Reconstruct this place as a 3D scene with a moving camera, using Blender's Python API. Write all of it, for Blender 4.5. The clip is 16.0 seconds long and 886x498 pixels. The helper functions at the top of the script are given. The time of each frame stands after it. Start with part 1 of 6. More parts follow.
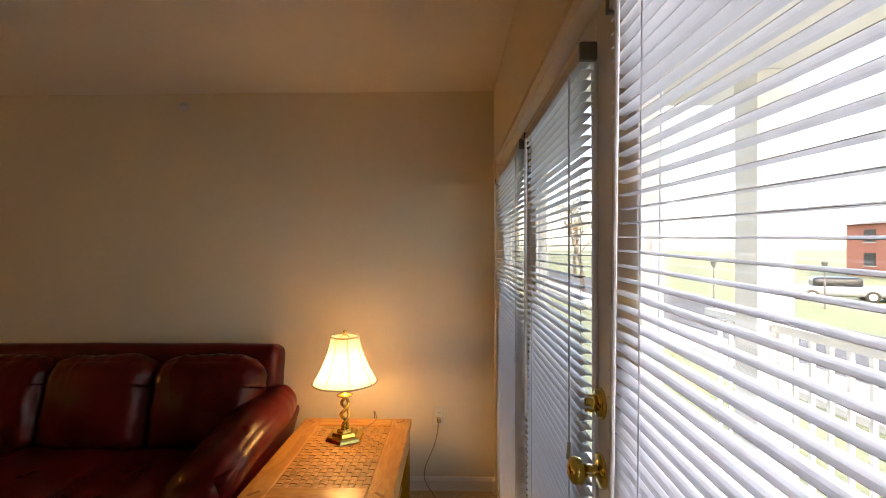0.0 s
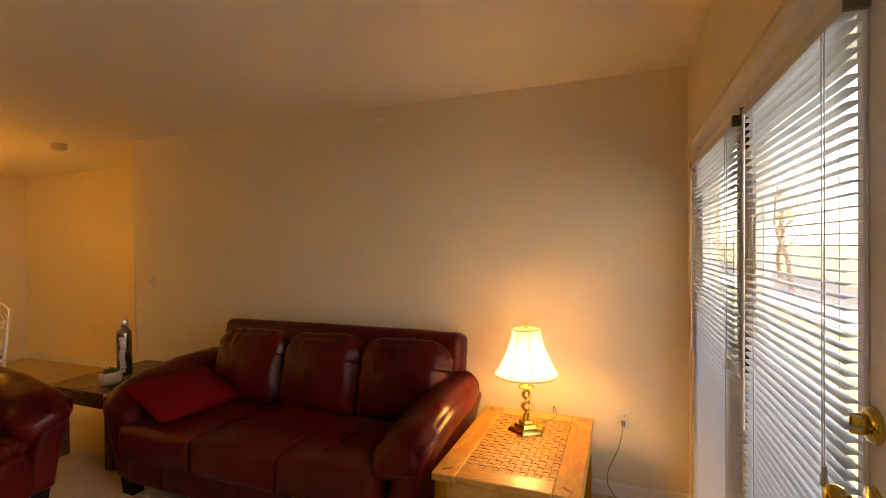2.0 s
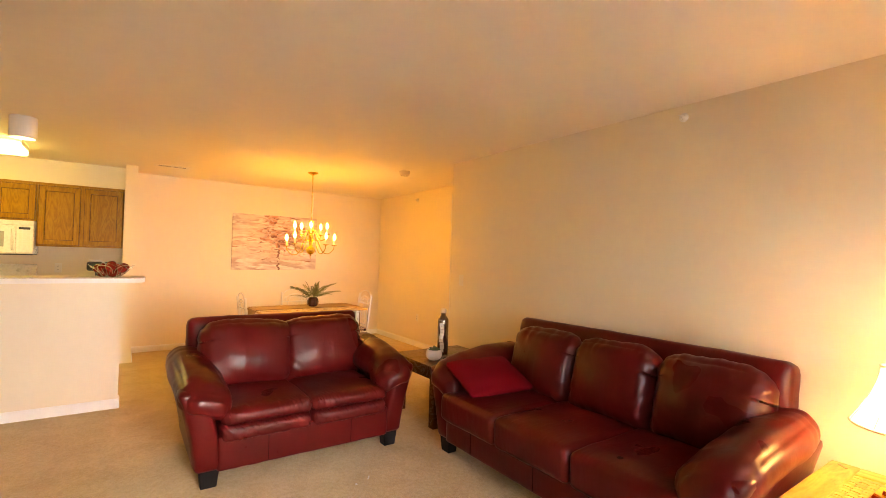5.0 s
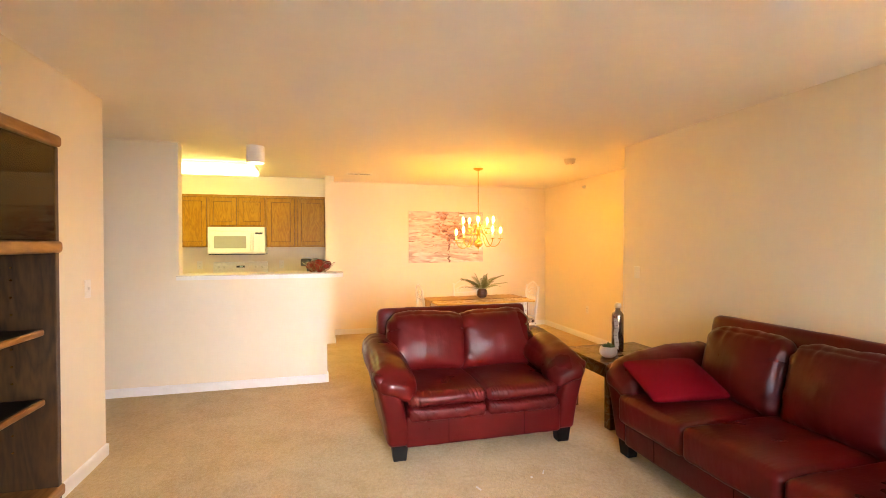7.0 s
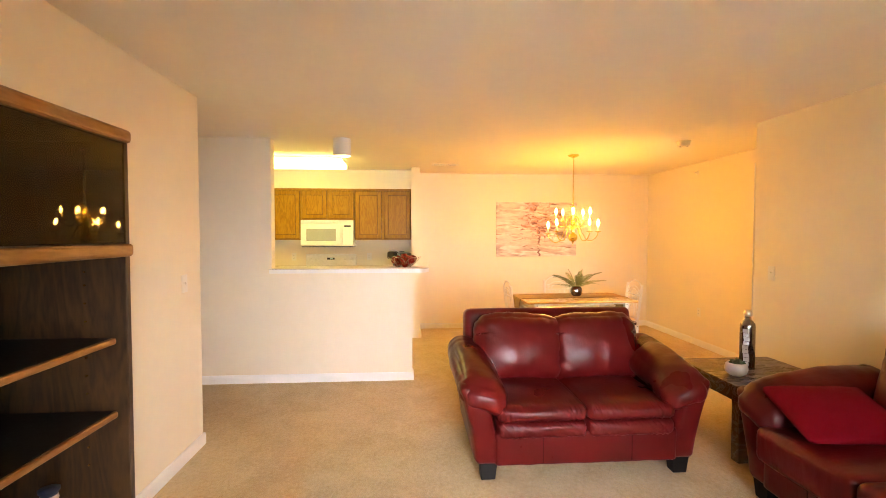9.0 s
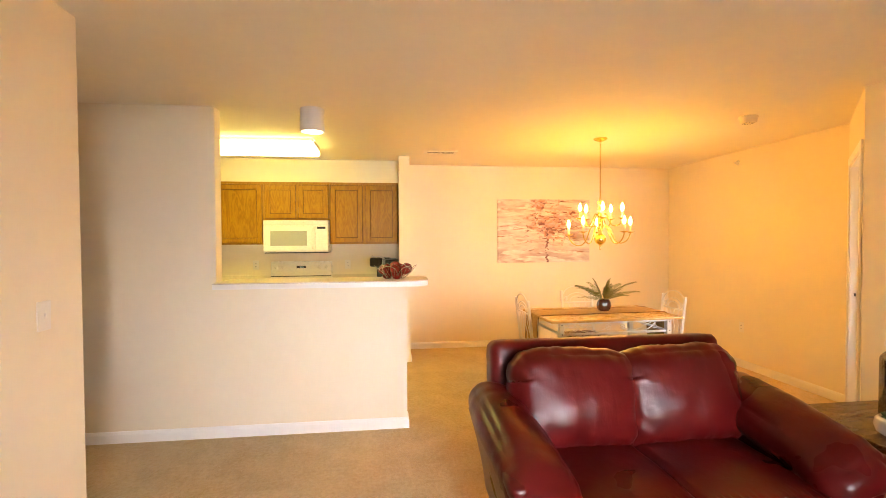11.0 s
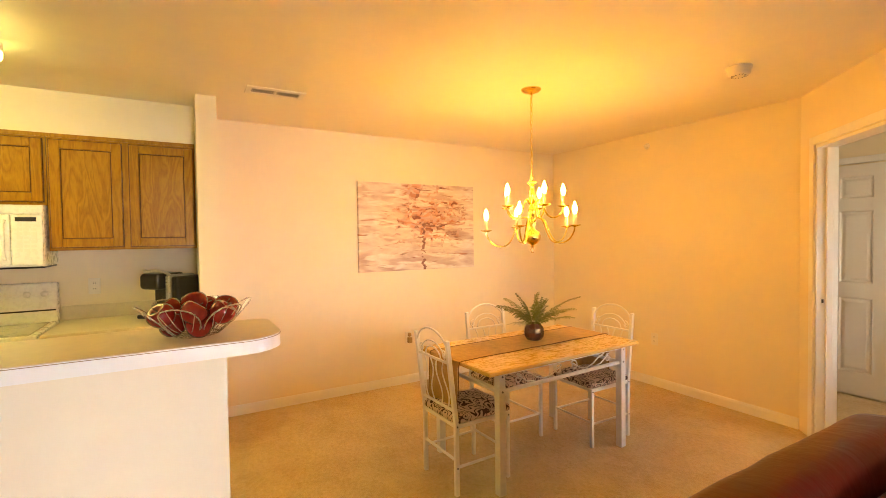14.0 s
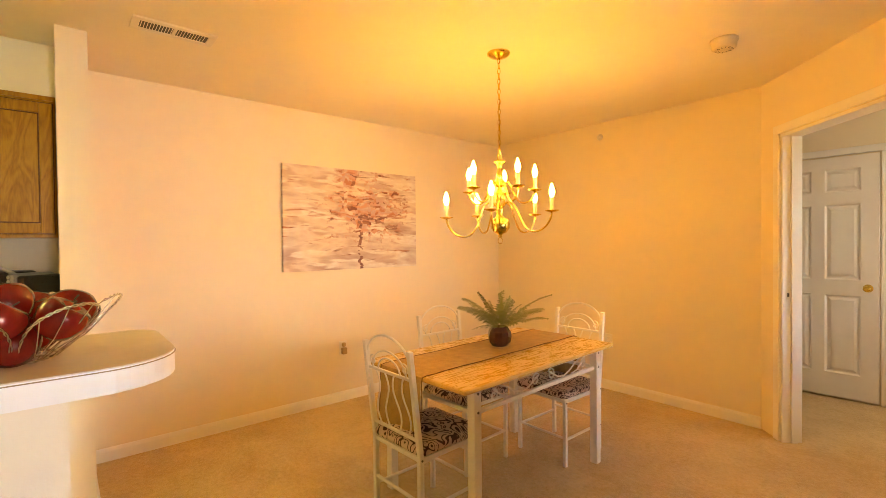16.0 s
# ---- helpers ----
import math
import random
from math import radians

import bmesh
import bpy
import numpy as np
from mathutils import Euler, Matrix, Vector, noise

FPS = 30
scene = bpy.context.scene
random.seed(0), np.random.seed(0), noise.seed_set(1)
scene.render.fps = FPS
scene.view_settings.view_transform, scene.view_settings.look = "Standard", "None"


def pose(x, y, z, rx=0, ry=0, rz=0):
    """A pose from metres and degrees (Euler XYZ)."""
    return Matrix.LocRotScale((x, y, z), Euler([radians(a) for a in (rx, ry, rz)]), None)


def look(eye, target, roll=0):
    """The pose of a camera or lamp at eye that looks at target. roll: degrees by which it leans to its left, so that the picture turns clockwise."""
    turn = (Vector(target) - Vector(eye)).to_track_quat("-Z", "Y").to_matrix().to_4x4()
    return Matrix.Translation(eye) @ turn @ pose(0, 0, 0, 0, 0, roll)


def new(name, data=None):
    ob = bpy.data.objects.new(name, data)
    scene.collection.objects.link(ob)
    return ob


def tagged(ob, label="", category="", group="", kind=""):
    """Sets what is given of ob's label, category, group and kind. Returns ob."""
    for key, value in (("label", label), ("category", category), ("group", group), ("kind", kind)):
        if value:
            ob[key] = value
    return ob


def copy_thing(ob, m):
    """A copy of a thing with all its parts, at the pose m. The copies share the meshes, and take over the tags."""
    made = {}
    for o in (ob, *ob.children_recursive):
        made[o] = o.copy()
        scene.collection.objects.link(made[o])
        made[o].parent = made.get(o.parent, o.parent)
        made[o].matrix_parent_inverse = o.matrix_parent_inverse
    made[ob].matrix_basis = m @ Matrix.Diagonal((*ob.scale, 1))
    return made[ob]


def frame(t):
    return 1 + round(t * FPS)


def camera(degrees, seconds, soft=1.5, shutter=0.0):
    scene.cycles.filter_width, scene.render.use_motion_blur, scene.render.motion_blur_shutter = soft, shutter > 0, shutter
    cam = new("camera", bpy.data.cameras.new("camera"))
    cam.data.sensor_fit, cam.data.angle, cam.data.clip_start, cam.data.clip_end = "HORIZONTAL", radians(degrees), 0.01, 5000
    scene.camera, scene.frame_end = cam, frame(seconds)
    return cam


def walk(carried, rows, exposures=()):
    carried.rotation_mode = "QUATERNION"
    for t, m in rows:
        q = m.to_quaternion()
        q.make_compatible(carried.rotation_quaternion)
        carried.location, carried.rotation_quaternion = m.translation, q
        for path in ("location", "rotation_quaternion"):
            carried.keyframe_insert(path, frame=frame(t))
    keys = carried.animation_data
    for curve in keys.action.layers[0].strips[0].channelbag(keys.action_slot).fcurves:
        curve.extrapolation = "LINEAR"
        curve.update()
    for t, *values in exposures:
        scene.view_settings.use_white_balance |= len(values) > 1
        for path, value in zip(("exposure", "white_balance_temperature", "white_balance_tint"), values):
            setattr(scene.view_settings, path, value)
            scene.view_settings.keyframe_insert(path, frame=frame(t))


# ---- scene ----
cam = camera(88.5, 16.0, soft=0.7)
PATH = [
    (0, (0.068, -0.066, 1.473), (0.025, 1.933, 1.475), -0.1),
    (0.5, (0.054, -0.068, 1.47), (-0.12, 1.924, 1.477), -0.1),
    (1, (0.033, -0.076, 1.466), (-0.312, 1.894, 1.469), -0.2),
    (1.5, (0.004, -0.09, 1.464), (-0.526, 1.839, 1.458), -0.5),
    (2, (-0.021, -0.101, 1.466), (-0.752, 1.76, 1.452), -0.5),
    (2.5, (-0.051, -0.12, 1.48), (-0.961, 1.661, 1.45), -0.5),
    (3, (-0.057, -0.148, 1.453), (-1.142, 1.532, 1.439), -0.3),
    (3.5, (-0.063, -0.178, 1.439), (-1.305, 1.39, 1.436), -0.1),
    (4, (-0.063, -0.17, 1.439), (-1.454, 1.267, 1.436), -0.0),
    (4.5, (-0.093, -0.198, 1.412), (-1.606, 1.11, 1.424), 0.4),
    (4.7, (-0.079, -0.218, 1.402), (-1.643, 1.028, 1.429), 1.0),
    (6.8, (-0.075, -0.261, 1.454), (-1.995, 0.301, 1.429), -0.1),
    (7, (-0.083, -0.259, 1.454), (-2.019, 0.246, 1.43), -0.1),
    (7.5, (-0.075, -0.26, 1.458), (-2.037, 0.127, 1.437), -0.3),
    (8, (-0.098, -0.259, 1.466), (-2.075, 0.038, 1.445), -0.3),
    (8.5, (-0.208, -0.259, 1.479), (-2.196, -0.041, 1.439), -0.1),
    (9, (-0.385, -0.236, 1.495), (-2.379, -0.1, 1.428), -0.0),
    (9.2, (-0.458, -0.242, 1.494), (-2.454, -0.123, 1.421), 0.3),
    (11.3, (-1.701, -0.374, 1.464), (-3.678, -0.075, 1.427), -0.7),
    (11.5, (-1.839, -0.367, 1.468), (-3.808, -0.015, 1.433), -1.0),
    (12, (-2.206, -0.364, 1.481), (-4.143, 0.132, 1.432), -1.4),
    (12.5, (-2.58, -0.377, 1.485), (-4.471, 0.271, 1.423), -1.2),
    (13, (-2.902, -0.372, 1.479), (-4.743, 0.405, 1.417), -1.3),
    (13.5, (-3.172, -0.348, 1.467), (-4.966, 0.535, 1.415), -1.2),
    (14, (-3.413, -0.355, 1.459), (-5.144, 0.645, 1.407), -0.8),
    (14.5, (-3.614, -0.347, 1.439), (-5.283, 0.755, 1.399), -0.6),
    (15, (-3.779, -0.314, 1.417), (-5.39, 0.871, 1.378), -0.6),
    (15.5, (-3.901, -0.274, 1.402), (-5.467, 0.969, 1.363), -0.6),
    (16, (-3.973, -0.242, 1.357), (-5.502, 1.046, 1.328), -0.6),
]
EXPOSURES = [(0.0, 2.92, 7500, 14), (1.0, 2.92, 8300, 15), (2.0, 3.6, 9500, 18), (3.0, 4.22, 9800, 19), (4.0, 4.58, 9200, 20), (5.5, 5.0, 7800, 13),
             (7.0, 5.22, 6750, 10), (10.0, 5.18, 6750, 10), (13.0, 5.05, 6950, 8), (16.0, 4.80, 7300, 9)]
walk(cam, [(t, look(eye, target, roll)) for t, eye, target, roll in PATH], EXPOSURES)

# ---- world, sun and lamps ----
world = bpy.data.worlds.new("sky")
scene.world = world
world.use_nodes = True
sky = world.node_tree.nodes.new("ShaderNodeTexSky")
sky.sky_type = "NISHITA"
sky.sun_disc = False
sky.dust_density, sky.ozone_density, sky.air_density = 2.0, 0.5, 1.0
sky.sun_elevation, sky.sun_rotation = radians(40), radians(200)
world.node_tree.links.new(sky.outputs[0], world.node_tree.nodes["Background"].inputs[0])
world.node_tree.nodes["Background"].inputs[1].default_value = 0.15


def lamp(name, kind, m, energy, color, **kw):
    data = bpy.data.lights.new(name, kind)
    data.energy, data.color = energy, color
    for key, value in kw.items():
        if key == "size":
            data.size = value
        elif key == "size_y":
            data.shape, data.size_y = "RECTANGLE", value
        elif key == "radius":
            data.shadow_soft_size = value
        elif key == "angle":
            data.angle = radians(value)
    ob = new(name, data)
    ob.matrix_world = m
    return ob


lamp("sun", "SUN", look((0, 0, 10), (-4.0, 4.5, 3.0)), 1.5, (1.0, 0.97, 0.93), angle=12)
# the lit bulbs and the diffuser of the fixtures give their own light
WARM = (1.0, 0.455, 0.066)
BULB_GLOW, TABLE_GLOW, TUBE_GLOW, CAN_GLOW = 14.2, 22.0, 0.40, 1.0
# sky light standing in the door openings
for y, w, watts, drop, aside in ((2.13, 0.75, 0.08, 0.83, 0.0), (1.21, 0.66, 0.22, 0.83, 0.0), (0.33, 0.65, 1.28, 0.30, 0.14)):
    day = lamp("door_skylight", "AREA", look((0.64, y, 1.25), (-0.6, y - aside, 1.25 - drop)), watts, (1.0, 0.94, 1.0), size=w, size_y=1.6)
    day.data.spread = radians(72)
# added fill lamp for the small lobby behind the diagonal door, in an invented opening
lamp("lobby_fill", "AREA", look((-2.93, 4.05, 1.45), (-5.0, 4.2, 1.0)), 0.45, (1.0, 0.62, 0.36), size=0.8, size_y=1.1)


# ---- materials ----
def material(name, color, rough=0.6, metal=0.0, noise_scale=0.0, vary=0.08, bump=0.0, bump_scale=60.0, color2=None, coat=0.0, detail=4.0,
             stretch=(1, 1, 1), per_object=0.0, spec=0.5, sheen=0.0):
    """A procedural surface: two-scale colour variation and fine relief in object space."""
    m = bpy.data.materials.new(name)
    m.use_nodes = True
    nt = m.node_tree
    n, l = nt.nodes, nt.links
    b = n["Principled BSDF"]
    b.inputs["Roughness"].default_value = rough
    b.inputs["Metallic"].default_value = metal
    b.inputs["Coat Weight"].default_value = coat
    b.inputs["Specular IOR Level"].default_value = spec
    b.inputs["Sheen Weight"].default_value = sheen
    b.inputs["Base Color"].default_value = (*color, 1)
    tc = n.new("ShaderNodeTexCoord")
    mp = n.new("ShaderNodeMapping")
    mp.inputs["Scale"].default_value = stretch
    l.new(tc.outputs["Object"], mp.inputs[0])
    if noise_scale:
        big = n.new("ShaderNodeTexNoise")
        big.inputs["Scale"].default_value = noise_scale
        big.inputs["Detail"].default_value = detail
        small = n.new("ShaderNodeTexNoise")
        small.inputs["Scale"].default_value = noise_scale * 11
        small.inputs["Detail"].default_value = detail
        l.new(mp.outputs[0], big.inputs[0])
        l.new(mp.outputs[0], small.inputs[0])
        add = n.new("ShaderNodeMath")
        add.operation = "ADD"
        l.new(big.outputs[0], add.inputs[0])
        l.new(small.outputs[0], add.inputs[1])
        half = n.new("ShaderNodeMath")
        half.operation = "MULTIPLY"
        half.inputs[1].default_value = 0.5
        l.new(add.outputs[0], half.inputs[0])
        fac = half.outputs[0]
        if per_object:
            info = n.new("ShaderNodeObjectInfo")
            mul = n.new("ShaderNodeMath")
            mul.operation = "MULTIPLY_ADD"
            mul.inputs[1].default_value = per_object
            l.new(info.outputs["Random"], mul.inputs[0])
            l.new(fac, mul.inputs[2])
            fac = mul.outputs[0]
        ramp = n.new("ShaderNodeValToRGB")
        c2 = color2 or tuple(c * (1 - 2 * vary) for c in color)
        ramp.color_ramp.elements[0].position = 0.3
        ramp.color_ramp.elements[1].position = 0.7
        ramp.color_ramp.elements[0].color = (*c2, 1)
        ramp.color_ramp.elements[1].color = (*color, 1)
        l.new(fac, ramp.inputs[0])
        l.new(ramp.outputs[0], b.inputs["Base Color"])
        rr = n.new("ShaderNodeMapRange")
        rr.inputs["To Min"].default_value = max(0.0, rough - 0.08)
        rr.inputs["To Max"].default_value = min(1.0, rough + 0.08)
        l.new(small.outputs[0], rr.inputs[0])
        l.new(rr.outputs[0], b.inputs["Roughness"])
    if bump:
        t = n.new("ShaderNodeTexNoise")
        t.inputs["Scale"].default_value = bump_scale
        t.inputs["Detail"].default_value = 5
        l.new(mp.outputs[0], t.inputs[0])
        bp = n.new("ShaderNodeBump")
        bp.inputs["Strength"].default_value = bump
        bp.inputs["Distance"].default_value = 0.01
        l.new(t.outputs[0], bp.inputs["Height"])
        l.new(bp.outputs[0], b.inputs["Normal"])
    return m


def wood(name, light, dark, rough=0.4, axis=2, scale=1.0, coat=0.15, spec=0.5):
    """Oak-like grain: stretched noise for pores and a distorted wave for cathedral figure."""
    m = bpy.data.materials.new(name)
    m.use_nodes = True
    n, l = m.node_tree.nodes, m.node_tree.links
    b = n["Principled BSDF"]
    b.inputs["Coat Weight"].default_value = coat
    b.inputs["Coat Roughness"].default_value = 0.25
    b.inputs["Specular IOR Level"].default_value = spec
    tc = n.new("ShaderNodeTexCoord")
    info = n.new("ShaderNodeObjectInfo")
    off = n.new("ShaderNodeVectorMath")
    off.operation = "MULTIPLY_ADD"
    off.inputs[1].default_value = (7, 5, 3)
    l.new(info.outputs["Random"], off.inputs[0])
    l.new(tc.outputs["Object"], off.inputs[2])
    mp = n.new("ShaderNodeMapping")
    s = [6.0 * scale] * 3
    s[axis] = 1.1 * scale
    mp.inputs["Scale"].default_value = s
    l.new(off.outputs[0], mp.inputs[0])
    big = n.new("ShaderNodeTexNoise")
    big.inputs["Scale"].default_value = 1.6
    big.inputs["Detail"].default_value = 3
    big.inputs["Distortion"].default_value = 0.8
    l.new(mp.outputs[0], big.inputs[0])
    ring = n.new("ShaderNodeMath")
    ring.operation = "MULTIPLY"
    ring.inputs[1].default_value = 14.0
    l.new(big.outputs[0], ring.inputs[0])
    frac = n.new("ShaderNodeMath")
    frac.operation = "PINGPONG"
    frac.inputs[1].default_value = 1.0
    l.new(ring.outputs[0], frac.inputs[0])
    fine = n.new("ShaderNodeTexNoise")
    fine.inputs["Scale"].default_value = 22
    fine.inputs["Detail"].default_value = 6
    l.new(mp.outputs[0], fine.inputs[0])
    mixf = n.new("ShaderNodeMath")
    mixf.operation = "MULTIPLY_ADD"
    mixf.inputs[1].default_value = 0.45
    l.new(frac.outputs[0], mixf.inputs[0])
    sc = n.new("ShaderNodeMath")
    sc.operation = "MULTIPLY"
    sc.inputs[1].default_value = 0.7
    l.new(fine.outputs[0], sc.inputs[0])
    l.new(sc.outputs[0], mixf.inputs[2])
    ramp = n.new("ShaderNodeValToRGB")
    ramp.color_ramp.elements[0].position = 0.2
    ramp.color_ramp.elements[1].position = 0.8
    ramp.color_ramp.elements[0].color = (*dark, 1)
    ramp.color_ramp.elements[1].color = (*light, 1)
    l.new(mixf.outputs[0], ramp.inputs[0])
    l.new(ramp.outputs[0], b.inputs["Base Color"])
    rr = n.new("ShaderNodeMapRange")
    rr.inputs["To Min"].default_value = rough + 0.1
    rr.inputs["To Max"].default_value = rough - 0.06
    l.new(mixf.outputs[0], rr.inputs[0])
    l.new(rr.outputs[0], b.inputs["Roughness"])
    bp = n.new("ShaderNodeBump")
    bp.inputs["Strength"].default_value = 0.12
    bp.inputs["Distance"].default_value = 0.002
    l.new(mixf.outputs[0], bp.inputs["Height"])
    l.new(bp.outputs[0], b.inputs["Normal"])
    return m


def leather(name, base, dark):
    """Glossy hide: worn tone, soft creases and a fine pebble."""
    m = bpy.data.materials.new(name)
    m.use_nodes = True
    n, l = m.node_tree.nodes, m.node_tree.links
    b = n["Principled BSDF"]
    b.inputs["Specular IOR Level"].default_value = 0.22
    tc = n.new("ShaderNodeTexCoord")
    tone = n.new("ShaderNodeTexNoise")
    tone.inputs["Scale"].default_value, tone.inputs["Detail"].default_value = 2.6, 3
    l.new(tc.outputs["Object"], tone.inputs[0])
    ramp = n.new("ShaderNodeValToRGB")
    ramp.color_ramp.elements[0].position, ramp.color_ramp.elements[1].position = 0.32, 0.62
    ramp.color_ramp.elements[0].color, ramp.color_ramp.elements[1].color = (*dark, 1), (*base, 1)
    l.new(tone.outputs[0], ramp.inputs[0])
    l.new(ramp.outputs[0], b.inputs["Base Color"])
    rr = n.new("ShaderNodeMapRange")
    rr.inputs["To Min"].default_value, rr.inputs["To Max"].default_value = 0.24, 0.34
    l.new(tone.outputs[0], rr.inputs[0])
    l.new(rr.outputs[0], b.inputs["Roughness"])
    crease = n.new("ShaderNodeTexNoise")
    crease.inputs["Scale"].default_value, crease.inputs["Detail"].default_value, crease.inputs["Distortion"].default_value = 13, 2, 1.4
    l.new(tc.outputs["Object"], crease.inputs[0])
    b1 = n.new("ShaderNodeBump")
    b1.inputs["Strength"].default_value, b1.inputs["Distance"].default_value = 0.14, 0.008
    l.new(crease.outputs[0], b1.inputs["Height"])
    mp = n.new("ShaderNodeMapping")
    mp.inputs["Scale"].default_value = (34, 9, 7)
    mp.inputs["Rotation"].default_value = (0.3, 0.5, 0.2)
    l.new(tc.outputs["Object"], mp.inputs[0])
    gather = n.new("ShaderNodeTexNoise")
    gather.inputs["Scale"].default_value, gather.inputs["Detail"].default_value = 1.0, 2
    l.new(mp.outputs[0], gather.inputs[0])
    b3 = n.new("ShaderNodeBump")
    b3.inputs["Strength"].default_value, b3.inputs["Distance"].default_value = 0.16, 0.008
    l.new(gather.outputs[0], b3.inputs["Height"])
    l.new(b1.outputs[0], b3.inputs["Normal"])
    peb = n.new("ShaderNodeTexVoronoi")
    peb.inputs["Scale"].default_value = 210
    l.new(tc.outputs["Object"], peb.inputs[0])
    b2 = n.new("ShaderNodeBump")
    b2.inputs["Strength"].default_value, b2.inputs["Distance"].default_value = 0.025, 0.002
    l.new(peb.outputs[0], b2.inputs["Height"])
    l.new(b3.outputs[0], b2.inputs["Normal"])
    l.new(b2.outputs[0], b.inputs["Normal"])
    return m


def carpet(name, light, dark):
    """Cut pile: broad brushed patches, tread marks, tufts and a fibre-fine grain."""
    m = bpy.data.materials.new(name)
    m.use_nodes = True
    n, l = m.node_tree.nodes, m.node_tree.links
    b = n["Principled BSDF"]
    b.inputs["Roughness"].default_value, b.inputs["Specular IOR Level"].default_value, b.inputs["Sheen Weight"].default_value = 1.0, 0.1, 0.25
    tc = n.new("ShaderNodeTexCoord")
    total = None
    for scale, detail, bend, weight in ((0.9, 3, 1.2, 0.55), (5.5, 4, 0.8, 0.45), (38, 3, 0.0, 0.5), (170, 2, 0.0, 0.6)):
        t = n.new("ShaderNodeTexNoise")
        t.inputs["Scale"].default_value, t.inputs["Detail"].default_value, t.inputs["Distortion"].default_value = scale, detail, bend
        l.new(tc.outputs["Object"], t.inputs[0])
        k = n.new("ShaderNodeMath")
        k.operation = "MULTIPLY_ADD"
        k.inputs[1].default_value = weight
        l.new(t.outputs[0], k.inputs[0])
        if total is None:
            k.inputs[2].default_value = -0.55
        else:
            l.new(total, k.inputs[2])
        total = k.outputs[0]
    r = n.new("ShaderNodeValToRGB")
    r.color_ramp.elements[0].position, r.color_ramp.elements[1].position = 0.30, 0.70
    r.color_ramp.elements[0].color, r.color_ramp.elements[1].color = (*dark, 1), (*light, 1)
    l.new(total, r.inputs[0])
    l.new(r.outputs[0], b.inputs["Base Color"])
    prev = None
    for scale, strength, depth in ((45, 0.5, 0.012), (230, 0.8, 0.006)):
        t = n.new("ShaderNodeTexNoise")
        t.inputs["Scale"].default_value, t.inputs["Detail"].default_value = scale, 4
        l.new(tc.outputs["Object"], t.inputs[0])
        p = n.new("ShaderNodeBump")
        p.inputs["Strength"].default_value, p.inputs["Distance"].default_value = strength, depth
        l.new(t.outputs[0], p.inputs["Height"])
        if prev is not None:
            l.new(prev, p.inputs["Normal"])
        prev = p.outputs[0]
    l.new(prev, b.inputs["Normal"])
    return m


def glow(name, color, strength):
    m = bpy.data.materials.new(name)
    m.use_nodes = True
    b = m.node_tree.nodes["Principled BSDF"]
    b.inputs["Base Color"].default_value = (*color, 1)
    b.inputs["Emission Color"].default_value = (*color, 1)
    b.inputs["Emission Strength"].default_value = strength
    return m


def glass(name, color=(1, 1, 1), rough=0.0, ior=1.45):
    m = bpy.data.materials.new(name)
    m.use_nodes = True
    b = m.node_tree.nodes["Principled BSDF"]
    b.inputs["Base Color"].default_value = (*color, 1)
    b.inputs["Transmission Weight"].default_value = 1.0
    b.inputs["Roughness"].default_value = rough
    b.inputs["IOR"].default_value = ior
    return m


M_WALL = material("wall_paint", (0.80, 0.71, 0.54), 0.75, noise_scale=1.3, vary=0.02, bump=0.06, bump_scale=220)
M_CEIL = material("ceiling_paint", (0.86, 0.80, 0.68), 0.85, noise_scale=1.0, vary=0.02, bump=0.14, bump_scale=60)
M_TRIM = material("white_trim", (0.82, 0.80, 0.77), 0.4, noise_scale=3, vary=0.02)
M_CARPET = carpet("carpet", (0.64, 0.50, 0.285), (0.45, 0.32, 0.155))
M_DOOR = material("door_paint", (0.80, 0.78, 0.75), 0.45, noise_scale=2.0, vary=0.02, bump=0.03, bump_scale=90)
M_BLIND = material("blind_slat", (0.60, 0.65, 0.73), 0.45, noise_scale=3, vary=0.02)
M_GLASS = glass("clear_glass")
M_BRASS = material("brass", (0.80, 0.60, 0.15), 0.16, 1.0, noise_scale=20, vary=0.08)
M_OLDBRASS = material("aged_brass", (0.60, 0.45, 0.12), 0.22, 1.0, noise_scale=16, vary=0.15)
M_LEATHER = leather("oxblood_leather", (0.092, 0.0052, 0.0052), (0.060, 0.0034, 0.0034))
M_OAK = wood("honey_oak", (0.36, 0.178, 0.007), (0.245, 0.104, 0.004), coat=0.0, spec=0.2)
M_OAKX = wood("honey_oak_long", (0.56, 0.29, 0.075), (0.40, 0.17, 0.035), axis=0)
M_OAKY = wood("honey_oak_across", (0.56, 0.29, 0.075), (0.40, 0.17, 0.035), axis=1)
M_WALNUT = wood("dark_walnut", (0.11, 0.048, 0.017), (0.055, 0.021, 0.008), 0.26, axis=1)
M_DARKOAK = wood("dark_stained_oak", (0.065, 0.028, 0.008), (0.018, 0.008, 0.003), 0.5, coat=0.0)
M_REDOAK = wood("reddish_oak", (0.34, 0.15, 0.045), (0.20, 0.075, 0.02), 0.35, axis=0)
M_PINE = material("pine_top", (0.70, 0.45, 0.115), 0.28, noise_scale=2.2, vary=0.04, stretch=(5, 0.5, 5), coat=0.3)
M_BLACK = material("black_plastic", (0.012, 0.012, 0.013), 0.3, noise_scale=9, vary=0.2)
M_WHITEMETAL = material("cream_enamel", (0.80, 0.77, 0.70), 0.35, noise_scale=6, vary=0.04)
M_APPLIANCE = material("white_appliance", (0.80, 0.79, 0.72), 0.28, noise_scale=4, vary=0.02)
M_LAMSEAM = material("seam_filler", (0.30, 0.20, 0.10), 0.5, noise_scale=20, vary=0.1)
M_LAMINATE = material("cream_laminate", (0.70, 0.61, 0.46), 0.35, noise_scale=30, vary=0.07)


